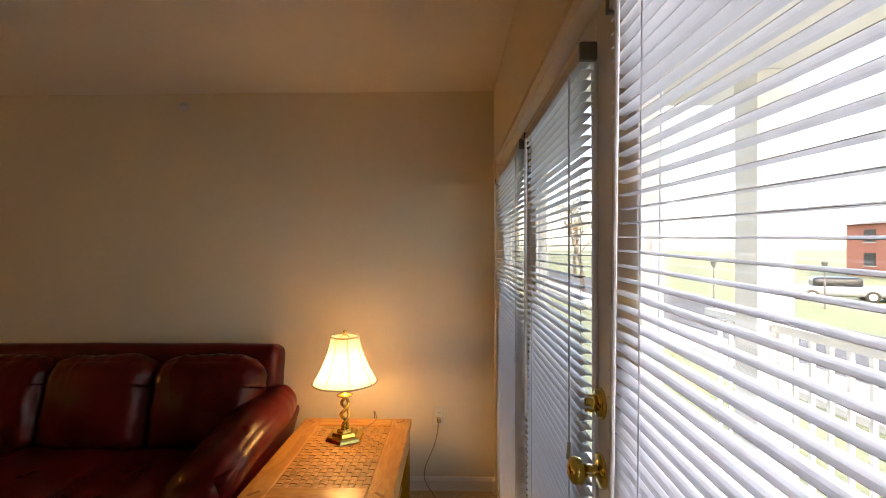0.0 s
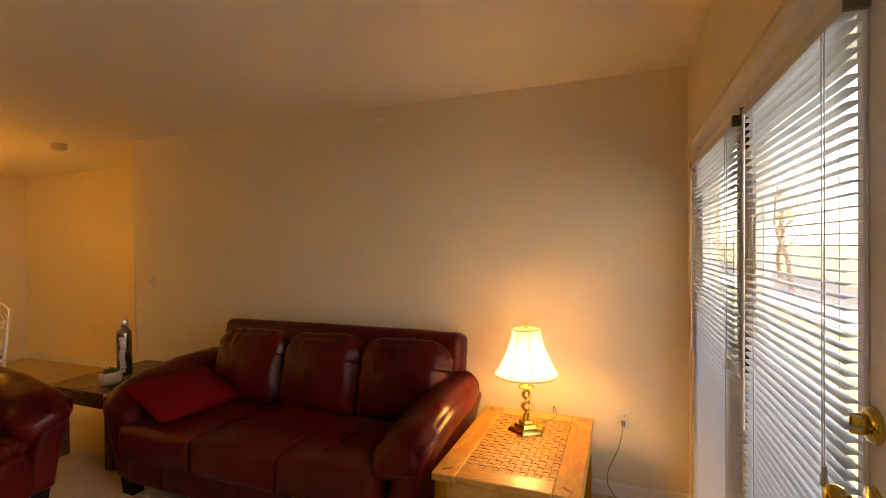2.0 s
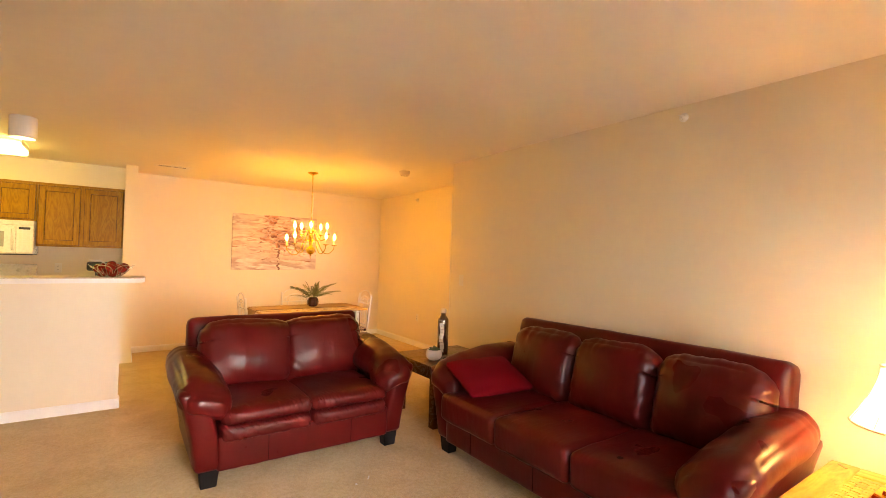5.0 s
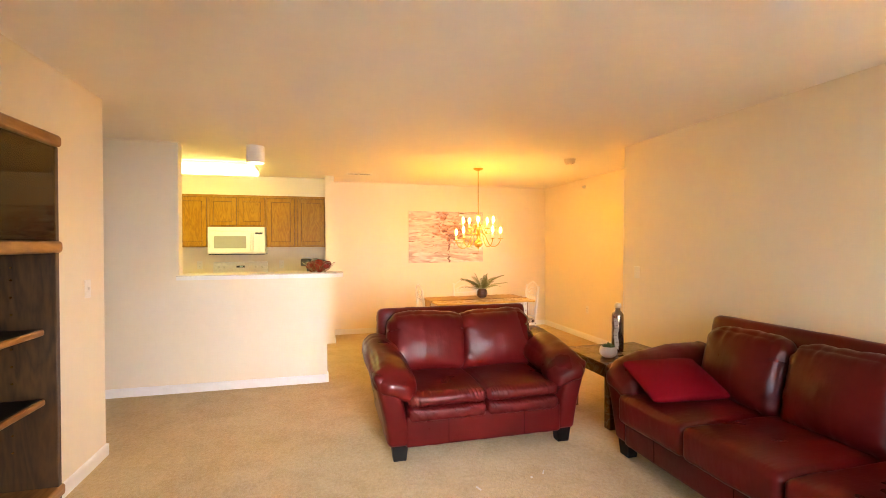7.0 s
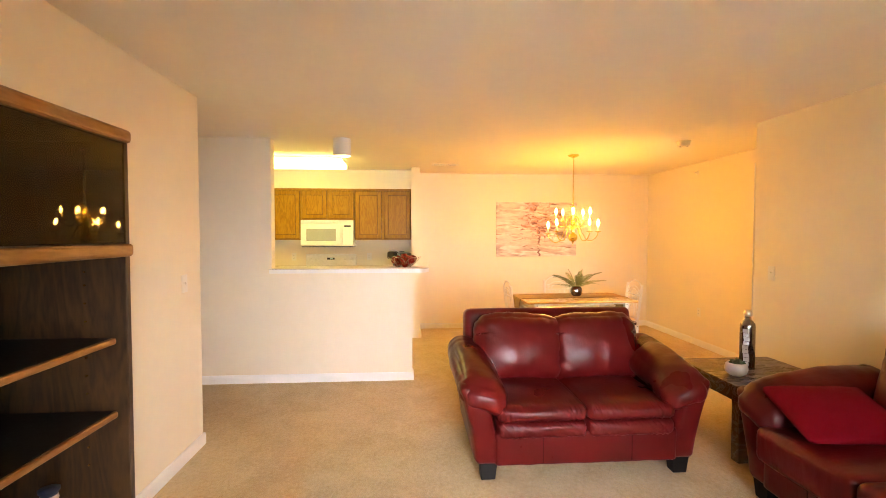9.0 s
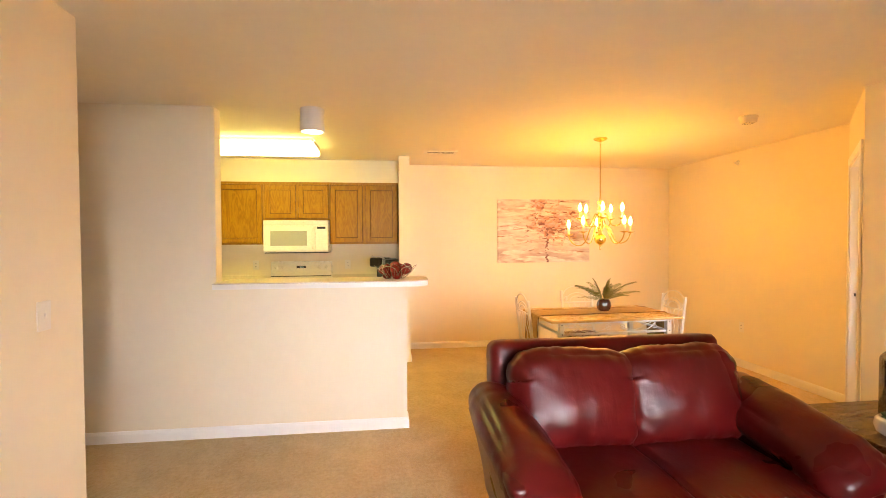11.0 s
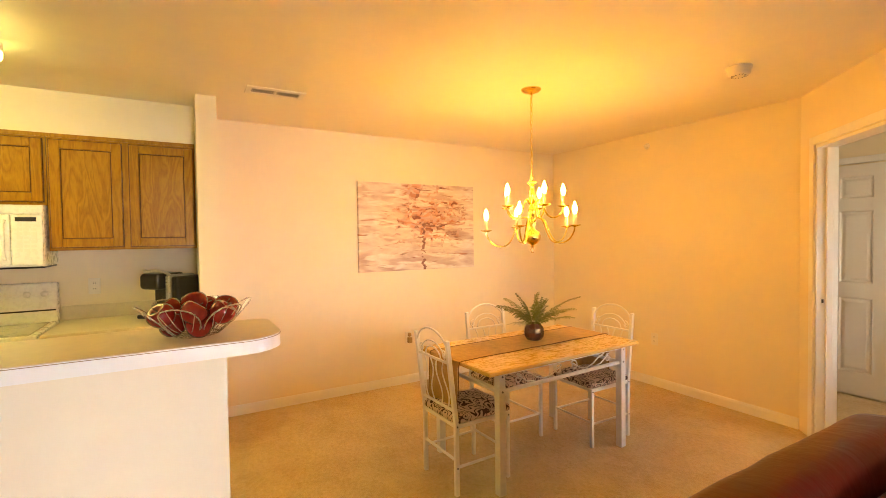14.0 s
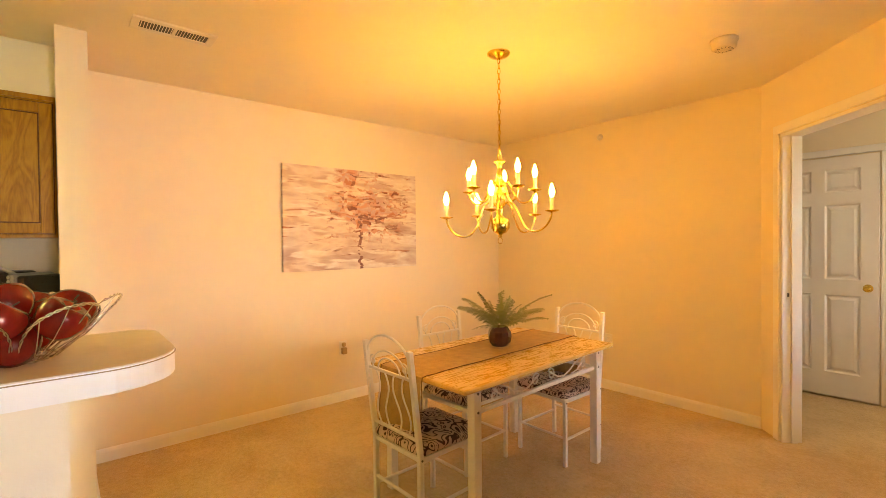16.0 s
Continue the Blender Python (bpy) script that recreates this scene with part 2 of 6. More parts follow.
# ---- mesh helpers ----
def part(name, bm, mat, parent=None, label="", smooth=False):
    """One mesh object from a bmesh, under a thing or a part."""
    me = bpy.data.meshes.new(name)
    bmesh.ops.recalc_face_normals(bm, faces=bm.faces)
    bm.to_mesh(me)
    bm.free()
    if smooth:
        for p in me.polygons:
            p.use_smooth = True
    for m in (mat if isinstance(mat, (list, tuple)) else [mat]):
        me.materials.append(m)
    ob = new(name, me)
    if parent is not None:
        ob.parent = parent
    if label:
        ob["label"] = label
    return ob


def share(src, name, parent, m):
    """Another object on the same mesh."""
    ob = new(name, src.data)
    ob.parent = parent
    ob.matrix_basis = m
    return ob


def thing(name, m, label, category, group="", kind=""):
    ob = new(name)
    ob.empty_display_size = 0.1
    ob.matrix_world = m
    return tagged(ob, label, category, group, kind)


def box(bm, lo, hi, bevel=0.0, seg=2, mat=0, m=None):
    lo, hi = Vector(lo), Vector(hi)
    c, s = (lo + hi) / 2, hi - lo
    r = bmesh.ops.create_cube(bm, size=1, matrix=Matrix.Translation(c) @ Matrix.Diagonal((*s, 1)))
    vs = r["verts"]
    fs = list({f for v in vs for f in v.link_faces})
    if bevel:
        es = list({e for v in vs for e in v.link_edges})
        rb = bmesh.ops.bevel(bm, geom=es, offset=bevel, segments=seg, profile=0.5, affect="EDGES")
        vs = list({v for f in rb["faces"] for v in f.verts} | {v for v in vs if v.is_valid})
        fs = list({f for v in vs for f in v.link_faces})
    for f in fs:
        f.material_index = mat
    if m is not None:
        bmesh.ops.transform(bm, matrix=m, verts=vs)
    return vs


def boxed(lo, hi, bevel=0.0, seg=2):
    bm = bmesh.new()
    box(bm, lo, hi, bevel, seg)
    return bm


def cyl(bm, c0, c1, r0, r1=None, seg=20, caps=True):
    c0, c1 = Vector(c0), Vector(c1)
    d = c1 - c0
    m = Matrix.Translation((c0 + c1) / 2) @ d.to_track_quat("Z", "Y").to_matrix().to_4x4()
    return bmesh.ops.create_cone(bm, cap_ends=caps, segments=seg, radius1=r0, radius2=r0 if r1 is None else r1, depth=d.length, matrix=m)["verts"]


def lathe(bm, profile, c=(0, 0, 0), seg=28, squash=1.0):
    """Turned body from (radius, height) pairs."""
    rings = []
    for r, z in profile:
        if r < 1e-5:
            rings.append([bm.verts.new((c[0], c[1], c[2] + z))])
        else:
            rings.append([bm.verts.new((c[0] + r * math.cos(2 * math.pi * i / seg), c[1] + squash * r * math.sin(2 * math.pi * i / seg), c[2] + z)) for i in range(seg)])
    for a, b in zip(rings, rings[1:]):
        for i in range(seg):
            j = (i + 1) % seg
            if len(a) == 1 and len(b) == 1:
                continue
            if len(a) == 1:
                bm.faces.new((a[0], b[i], b[j]))
            elif len(b) == 1:
                bm.faces.new((a[i], a[j], b[0]))
            else:
                bm.faces.new((a[i], a[j], b[j], b[i]))


def tube(bm, pts, r, seg=8, closed=False):
    """A rod swept along points; r may be a function of 0..1."""
    pts = [Vector(p) for p in pts]
    n = len(pts)
    rings = []
    up = None
    for i, p in enumerate(pts):
        if closed:
            d = pts[(i + 1) % n] - pts[i - 1]
        else:
            d = pts[min(i + 1, n - 1)] - pts[max(i - 1, 0)]
        d.normalize()
        if up is None:
            up = d.orthogonal().normalized()
        up = (up - d * up.dot(d)).normalized()
        side = d.cross(up)
        rad = r(i / (n - 1)) if callable(r) else r
        rings.append([bm.verts.new(p + rad * (math.cos(2 * math.pi * k / seg) * up + math.sin(2 * math.pi * k / seg) * side)) for k in range(seg)])
    pairs = list(zip(rings, rings[1:])) + ([(rings[-1], rings[0])] if closed else [])
    for a, b in pairs:
        for k in range(seg):
            bm.faces.new((a[k], a[(k + 1) % seg], b[(k + 1) % seg], b[k]))
    if not closed:
        bm.faces.new(rings[0][::-1])
        bm.faces.new(rings[-1])


def soft_box(bm, c, s, r, puff=(0, 0, 0), n=10, wrinkle=0.0, seed=0.0, m=None, sag=None):
    """An upholstered block: rounded edges, bulging faces and soft creases."""
    c, h = Vector(c), Vector(s) / 2
    grid = {}
    vs = []

    def vert(u):
        key = tuple(round(a, 5) for a in u)
        if key in grid:
            return grid[key]
        q = Vector((u[0] * h.x, u[1] * h.y, u[2] * h.z))
        inner = Vector([max(-h[k] + r, min(h[k] - r, q[k])) for k in range(3)])
        d = q - inner
        nrm = d.normalized() if d.length > 1e-6 else Vector((0, 0, 0))
        p = inner + nrm * r
        for k in range(3):
            if abs(u[k]) > 0.999 or d.length > 1e-6:
                o = [u[j] for j in range(3) if j != k]
                p[k] += puff[k] * u[k] * (1 - o[0] ** 2) * (1 - o[1] ** 2)
        if sag:
            p += sag(u)
        if wrinkle:
            w = noise.noise(Vector((p.x * 9 + seed, p.y * 9, p.z * 9 + seed))) + 0.6 * noise.noise(Vector((p.x * 24 + seed, p.y * 24, p.z * 24)))
            p += (nrm if nrm.length else Vector((0, 0, 1))) * wrinkle * w
        v = bm.verts.new(c + p)
        grid[key] = v
        vs.append(v)
        return v

    # denser near the edges, so that the rounding is smooth
    count = n if isinstance(n, tuple) else (n, n, n)
    ticks = [[math.copysign(abs(t) ** 0.7, t) for t in (2 * i / q - 1 for i in range(q + 1))] for q in count]
    for k in range(3):
        i1, i2 = [j for j in range(3) if j != k]
        for side in (-1, 1):
            for a in range(count[i1]):
                for b in range(count[i2]):
                    quad = []
                    for da, db in ((0, 0), (1, 0), (1, 1), (0, 1)):
                        u = [0, 0, 0]
                        u[k], u[i1], u[i2] = side, ticks[i1][a + da], ticks[i2][b + db]
                        quad.append(vert(u))
                    bm.faces.new(quad)
    if m is not None:
        bmesh.ops.transform(bm, matrix=m, verts=vs)
    return vs


def structure(name, bm, mat, label="", category=""):
    return tagged(part(name, bm, mat), label, category, kind="structure")


# ---- the shell ----
H = 2.44
XE, YN, YS = 0.32, 2.72, -1.72
XW, YD = -7.53, 3.58
XK = -7.53
HALF = -5.01
NE = (-4.13, 2.72)
DN = (-4.99, 3.58)

structure("floor", boxed((-8.2, -4.3, -0.1), (0.5, 5.5, 0)), M_CARPET, "beige cut-pile carpet with faint wear", "floor")
structure("ceiling", boxed((-8.2, -4.3, H), (0.5, 5.5, H + 0.1)), M_CEIL, "off-white ceiling with light stipple", "ceiling")
structure("wall_north", boxed((NE[0], YN, 0), (XE + 0.15, YN + 0.12, H)), M_WALL, "cream painted wall behind the sofa", "wall")
structure("wall_dining_north", boxed((XW - 0.12, YD, 0), (DN[0], YD + 0.12, H)), M_WALL, "cream painted dining wall", "wall")
structure("wall_west", boxed((XW - 0.12, -0.245, 0), (XW, YD, H)), M_WALL, "cream painted dining wall with a canvas", "wall")
structure("wall_kitchen_west", boxed((XK - 0.12, -3.6, 0), (XK, -0.245, H)), M_WALL, "cream painted kitchen wall", "wall")
structure("wall_partition", boxed((XW, -0.245, 0), (-6.89, -0.118, H)), M_WALL, "short cream wall between kitchen and dining room", "wall")
structure("wall_kitchen_south", boxed((XK - 0.12, -3.72, 0), (HALF - 0.12, -3.6, H)), M_WALL, "cream kitchen wall", "wall")
bm = bmesh.new()
box(bm, (HALF - 0.12, -4.2, 0), (HALF, -1.63, H))
box(bm, (HALF - 0.12, -1.63, 0), (HALF, -0.235, 1.10))
structure("wall_half", bm, M_WALL, "cream half wall carrying the breakfast bar", "wall")
structure("wall_south", boxed((-3.68, YS - 0.12, 0), (XE + 0.15, YS, H)), M_WALL, "cream painted wall behind the cabinet", "wall")
structure("wall_hall_east", boxed((-3.68, -4.2, 0), (-3.56, YS - 0.12, H)), M_WALL, "cream hall wall", "wall")
structure("wall_hall_end", boxed((HALF, -4.3, 0), (-3.56, -4.2, H)), M_WALL, "cream hall wall", "wall")

# diagonal wall with the doorway, in its own frame: x along the wall from the living room corner
DIAG = Matrix.Translation((NE[0], NE[1], 0)) @ Matrix.Rotation(radians(135), 4, "Z")
DL = math.hypot(DN[0] - NE[0], DN[1] - NE[1])
D0, D1, DH = DL - 1.11, DL - 0.215, 2.05
bm = bmesh.new()
box(bm, (0, -0.12, 0), (D0, 0, H))
box(bm, (D1, -0.12, 0), (DL, 0, H))
box(bm, (D0, -0.12, DH), (D1, 0, H))
bmesh.ops.transform(bm, matrix=DIAG, verts=bm.verts)
structure("wall_diagonal", bm, M_WALL, "cream diagonal wall with an open doorway", "wall")
# vestibule behind it
YV = 4.80
structure("wall_vestibule_back", boxed((-6.3, YV, 0), (-2.9, YV + 0.12, H)), M_WALL, "cream vestibule wall", "wall")
structure("wall_vestibule_west", boxed((-6.3, YD + 0.12, 0), (-6.18, YV, H)), M_WALL, "cream vestibule wall", "wall")
# unseen wall; its opening is invented to hold the lobby's fill lamp
bm = bmesh.new()
box(bm, (-3.0, YN + 0.12, 0), (-2.9, 3.6, H))
box(bm, (-3.0, 4.5, 0), (-2.9, YV, H))
box(bm, (-3.0, 3.6, 0), (-2.9, 4.5, 0.85))
box(bm, (-3.0, 3.6, 2.05), (-2.9, 4.5, H))
structure("wall_vestibule_east", bm, M_WALL, "cream lobby wall with an added, unseen opening for the fill lamp", "wall")

# window wall: three glazed leaves between the head, the sill and the piers
LEAVES = [(1.655, 2.62), (0.775, 1.645), (-0.10, 0.765)]
HEAD = 1.97
bm = bmesh.new()
box(bm, (XE, 2.66, 0), (XE + 0.15, YN, H))
box(bm, (XE, -1.78, 0), (XE + 0.15, -0.16, H))
box(bm, (XE, -0.16, HEAD + 0.04), (XE + 0.15, 2.66, H))
structure("wall_east", bm, M_WALL, "cream painted wall around the glazed doors", "wall")
bm = bmesh.new()
for lo, hi in (((XE + 0.01, 2.62, 0), (XE + 0.13, 2.66, HEAD + 0.04)), ((XE + 0.01, -0.16, 0), (XE + 0.13, -0.10, HEAD + 0.04)),
               ((XE + 0.01, -0.10, HEAD), (XE + 0.13, 2.62, HEAD + 0.04)), ((XE + 0.01, -0.10, 0), (XE + 0.13, 2.62, 0.02))):
    box(bm, lo, hi)
structure("door_frame", bm, M_TRIM, "white frame round the glazed doors", "door frame")


def baseboard(a, b, side):
    """Skirting from a to b on the floor; side is the unit vector into the room."""
    a, b, s = Vector((*a, 0)), Vector((*b, 0)), Vector((*side, 0))
    bm = bmesh.new()
    prof = [(0, 0), (0.014, 0), (0.014, 0.062), (0.009, 0.078), (0.005, 0.083), (0, 0.083)]
    r0 = [bm.verts.new(a + s * d + Vector((0, 0, z))) for d, z in prof]
    r1 = [bm.verts.new(b + s * d + Vector((0, 0, z))) for d, z in prof]
    n = len(prof)
    for i in range(n):
        bm.faces.new((r0[i], r0[(i + 1) % n], r1[(i + 1) % n], r1[i]))
    bm.faces.new(r0)
    bm.faces.new(r1[::-1])
    structure("baseboard", bm, M_TRIM, "white moulded baseboard", "baseboard")


baseboard((NE[0], YN), (XE, YN), (0, -1))
baseboard((XW, YD), (DN[0], YD), (0, -1))
baseboard((XW, -0.118), (XW, YD - 0.015), (1, 0))
baseboard((XW + 0.015, -0.118), (-6.89, -0.118), (0, 1))
baseboard((HALF, -4.2), (HALF, -0.235), (1, 0))
baseboard((HALF - 0.12, -0.235), (HALF + 0.014, -0.235), (0, 1))
baseboard((-3.68, YS), (XE, YS), (0, 1))
baseboard((-3.68, -4.2), (-3.68, YS + 0.014), (-1, 0))
baseboard((XE, 2.67), (XE, YN - 0.015), (-1, 0))
baseboard((XE, YS + 0.015), (XE, -0.19), (-1, 0))
baseboard((-6.18, YV), (-5.35, YV), (0, -1))
baseboard((-4.42, YV), (-3.0, YV), (0, -1))


# ---- glazed doors and blinds ----
def glazed_leaf(y0, y1, handle):
    t = thing("glazed_door", pose(XE + 0.045, 0, 0), "white glazed patio door leaf behind a mini blind", "door", "patio door leaves")
    bm = bmesh.new()
    st, top, bot, th = 0.105, 0.09, 0.16, 0.042
    z0, z1 = 0.025, HEAD - 0.005
    for lo, hi in (((0, y0, z0), (th, y0 + st, z1)), ((0, y1 - st, z0), (th, y1, z1)), ((0, y0 + st, z1 - top), (th, y1 - st, z1)), ((0, y0 + st, z0), (th, y1 - st, z0 + bot))):
        box(bm, lo, hi, 0.003, 1)
    part("door_frame", bm, M_TRIM, t)
    p = part("pane", boxed((th / 2 - 0.004, y0 + st - 0.01, z0 + bot - 0.01), (th / 2 + 0.004, y1 - st + 0.01, z1 - top + 0.01)), M_GLASS, t)
    p.visible_shadow = False
    bm = bmesh.new()
    a, b, c, d = y0 + st, y1 - st, z0 + bot, z1 - top
    for lo, hi in (((-0.008, a - 0.012, c - 0.012), (0, a + 0.01, d + 0.012)), ((-0.008, b - 0.01, c - 0.012), (0, b + 0.012, d + 0.012)),
                   ((-0.008, a + 0.01, d - 0.01), (0, b - 0.01, d + 0.012)), ((-0.008, a + 0.01, c - 0.012), (0, b - 0.01, c + 0.01))):
        box(bm, lo, hi, 0.002, 1)
    part("glazing_bead", bm, M_TRIM, t)
    if handle:
        yk = y0 + 0.075
        for nm, z, knob in (("door_knob", 1.03, True), ("deadbolt", 1.165, False)):
            bm = bmesh.new()
            prof = [(0, 0), (0.034, 0), (0.034, 0.004), (0.03, 0.008), (0.014, 0.010), (0.011, 0.012), (0.011, 0.030), (0.016, 0.034), (0.025, 0.042), (0.027, 0.052), (0.024, 0.061), (0.012, 0.067), (0, 0.068)] if knob else \
                [(0, 0), (0.031, 0), (0.031, 0.006), (0.026, 0.012), (0.016, 0.014), (0, 0.015)]
            lathe(bm, prof)
            bmesh.ops.transform(bm, matrix=Matrix.Translation((0, yk, z)) @ Matrix.Rotation(radians(-90), 4, "Y"), verts=bm.verts)
            k = part(nm, bm, M_BRASS, t, "polished brass " + ("round door knob" if knob else "deadbolt turn"), smooth=True)
            if not knob:
                part("thumb_turn", boxed((-0.034, yk - 0.004, z - 0.018), (-0.012, yk + 0.004, z + 0.018), 0.003), M_BRASS, k)
    return t


for i, (a, b) in enumerate(LEAVES):
    leaf = glazed_leaf(a, b, i == 1)
    if i == 1:
        for z in (0.25, 1.08, 1.815):
            bm = bmesh.new()
            cyl(bm, (-0.008, b + 0.003, z - 0.05), (-0.008, b + 0.003, z + 0.05), 0.007, seg=10)
            box(bm, (-0.003, b - 0.020, z - 0.05), (0.001, b, z + 0.05))
            part("hinge", bm, M_OLDBRASS, leaf, "dark brass butt hinge")


def mini_blind(y0, y1, z0, z1, lean, label):
    """Venetian blind: head rail, slats on cords, bottom rail, tilt wand."""
    xb = XE + 0.012
    t = thing("mini_blind", pose(xb, (y0 + y1) / 2, z1, lean, 0, 0), label, "blind", "mini blinds on the patio doors")
    w = y1 - y0
    bm = bmesh.new()
    box(bm, (-0.014, -w / 2, -0.026), (0.014, w / 2, 0.0), 0.002, 1)
    part("head_rail", bm, M_BLIND, t)
    for s in (-1, 1):
        part("bracket", boxed((-0.017, s * (w / 2 + 0.004) - 0.006, -0.030), (0.017, s * (w / 2 + 0.004) + 0.006, 0.006), 0.002, 1), M_BLACKISH, t, "dull grey end bracket")
    bm = bmesh.new()
    # slat: a shallow arched strip
    hw, n = 0.0125, 4
    rows = []
    for side in (-1, 1):
        rows.append([bm.verts.new((hw * (2 * k / n - 1), side * (w / 2 - 0.004), 0.0022 * (1 - (2 * k / n - 1) ** 2))) for k in range(n + 1)])
    for k in range(n):
        bm.faces.new((rows[0][k], rows[0][k + 1], rows[1][k + 1], rows[1][k]))
    bm.normal_update()
    bmesh.ops.solidify(bm, geom=bm.faces[:], thickness=0.0006)
    first = None
    z = -0.045
    pitch = 0.0215
    k = 0
    rnd = random.Random(int(y0 * 100) + 7)
    while z1 + z > z0 + 0.02:
        tilt = -1 + rnd.uniform(-2, 2)
        m = pose(0, rnd.uniform(-0.0015, 0.0015), z, rnd.uniform(-0.15, 0.15), tilt, 0)
        if first is None:
            first = part("slat", bm, M_BLIND, t)
            first.matrix_basis = m
        else:
            share(first, "slat", t, m)
        z -= pitch
        k += 1
    part("bottom_rail", boxed((-0.012, -w / 2 + 0.002, z - 0.006), (0.012, w / 2 - 0.002, z + 0.006), 0.003), M_BLIND, t)
    for f in (-0.36, 0.33):
        for dx in (-0.013, 0.013):
            bm = bmesh.new()
            cyl(bm, (dx, f * w, -0.02), (dx, f * w, z), 0.0011, seg=5)
            part("ladder_cord", bm, M_BLIND, t)
    bm = bmesh.new()
    cyl(bm, (-0.022, w / 2 - 0.06, -0.03), (-0.024, w / 2 - 0.055, -0.95), 0.004, seg=8)
    part("tilt_wand", bm, M_CLEARPLASTIC, t, "clear plastic wand")
    bm = bmesh.new()
    cyl(bm, (-0.02, -w / 2 + 0.06, -0.03), (-0.021, -w / 2 + 0.062, -0.80), 0.0013, seg=5)
    cyl(bm, (-0.021, -w / 2 + 0.062, -0.80), (-0.021, -w / 2 + 0.062, -0.835), 0.004, 0.007, seg=8)
    part("pull_cord", bm, M_BLIND, t)
    return t


M_BLACKISH = material("grey_metal", (0.16, 0.15, 0.14), 0.45, 0.6, noise_scale=8, vary=0.1)
M_CLEARPLASTIC = material("pale_plastic", (0.75, 0.75, 0.75), 0.2, noise_scale=8, vary=0.03)
mini_blind(1.63, 2.575, 0.09, 1.875, 0.0, "white aluminium mini blind, half-open slats")
mini_blind(0.83, 1.51, 0.09, 1.870, 0.0, "white aluminium mini blind, half-open slats")
mini_blind(-0.08, 0.665, 0.09, 1.870, 1.6, "white aluminium mini blind hanging slightly askew")


# ---- leather seats ----
def ramp(x, a, b):
    """Smooth step from 0 at a to 1 at b."""
    k = max(0.0, min(1.0, (x - a) / (b - a)))
    return k * k * (3 - 2 * k)


def crease(bm, push):
    """Move each vertex along its normal by push(place)."""
    bmesh.ops.recalc_face_normals(bm, faces=bm.faces)
    bm.normal_update()
    moves = [(v, v.normal.copy() * push(v.co)) for v in bm.verts]
    for v, d in moves:
        v.co += d


def wave(x, y, z):
    return noise.noise(Vector((x, y, z)))


def leather_seat(name, n, cw, label, m, shove, lead):
    """Sofa with n seats of width cw; faces -y, front edge at y = 0. shove: how far the back cushions sit aside; lead: how far the seats reach forward."""
    t = thing(name, m, label, "sofa")
    sw = n * cw
    hs = sw / 2
    rnd = random.Random(n)
    bm = bmesh.new()
    soft_box(bm, (0, 0.045, 0.195), (sw + 0.03, 0.07, 0.205), 0.02, (0, 0.006, 0), (40, 6, 12))
    crease(bm, lambda p: 0.0025 * wave(p.x * 16 + p.z * 14, p.z * 7, n))
    part("front_rail", bm, M_LEATHER, t, smooth=True)
    for i in range(1, n * 2):
        if i % 2:
            x = -hs + i * cw / 2
            part("stitched_seam", boxed((x - 0.0022, 0.003, 0.11), (x + 0.0022, 0.0078, 0.28)), M_SEAM, t)
    # back frame
    bm = bmesh.new()
    soft_box(bm, (0, 0, 0), (sw + 0.22, 0.17, 0.80), 0.05, (0, 0.012, 0.004), (30, 8, 20), 0.002, 3.1)
    bmesh.ops.transform(bm, matrix=pose(0, 0.835, 0.505 + (0.022 if n == 3 else 0.006), -9), verts=bm.verts)
    crease(bm, lambda p: 0.004 * wave(p.x * 5, p.y * 5, p.z * 3 + n) + 0.003 * ramp(abs(p.x), hs - 0.05, hs + 0.1) * wave(p.x * 30, p.y * 9, p.z * 26))
    part("backrest", bm, M_LEATHER, t, smooth=True)
    for s in (-1, 1):
        # arm panel, flaring out towards the top
        bm = bmesh.new()
        vs = soft_box(bm, (0, 0, 0), (0.155, 0.86, 0.50), 0.035, (0.008, 0.012, 0), (10, 14, 12))
        for v in vs:
            k = (v.co.z + 0.25) / 0.5
            v.co.x += s * 0.105 * k ** 1.5
            v.co.y -= 0.02 * k
        bmesh.ops.transform(bm, matrix=pose(s * (hs + 0.058), 0.45, 0.345), verts=bm.verts)
        arm = part("armrest", bm, M_LEATHER, t, smooth=True)
        # padded roll: hangs lower on its inner side, droops and gathers at the front
        bm = bmesh.new()
        vs = soft_box(bm, (0, 0, 0), (0.285, 0.84, 0.185), 0.085, (0.012, 0.02, 0.022), (16, 34, 14))
        for v in vs:
            k = (v.co.y + 0.42) / 0.84
            front = max(0.0, 1 - k * 2.6)
            v.co.z += 0.075 * k - 0.045 * front ** 1.5 - 0.055 * ramp(-s * v.co.x, -0.05, 0.13) * (1 - 0.4 * k)
            v.co.x += -s * 0.016 * front
        bmesh.ops.transform(bm, matrix=pose(s * (hs + 0.096), 0.405, 0.560), verts=bm.verts)
        crease(bm, lambda p: 0.010 * wave(p.x * 6 + s, p.y * 5, n) + 0.006 * (1 - ramp(p.y, 0.06, 0.30)) * wave(p.x * 24 + s * 3, p.y * 34, p.z * 24 + n)
               + 0.006 * wave(p.x * 9 + p.y * 4, p.y * 19, s + n) * ramp(p.z, 0.52, 0.62))
        part("arm_pad", bm, M_LEATHER, arm, smooth=True)
        for yf in (0.075, 0.84):
            bm = bmesh.new()
            vs = box(bm, (-0.055, -0.045, 0), (0.055, 0.045, 0.115), 0.004, 1)
            for v in vs:
                k = v.co.z / 0.115
                v.co.x = v.co.x * (0.78 + 0.22 * k)
                v.co.y = v.co.y * (0.78 + 0.22 * k)
            f = part("foot", bm, M_BLACKWOOD, t, "black tapered wooden foot")
            f.matrix_basis = pose(s * (hs + 0.052), yf, 0)
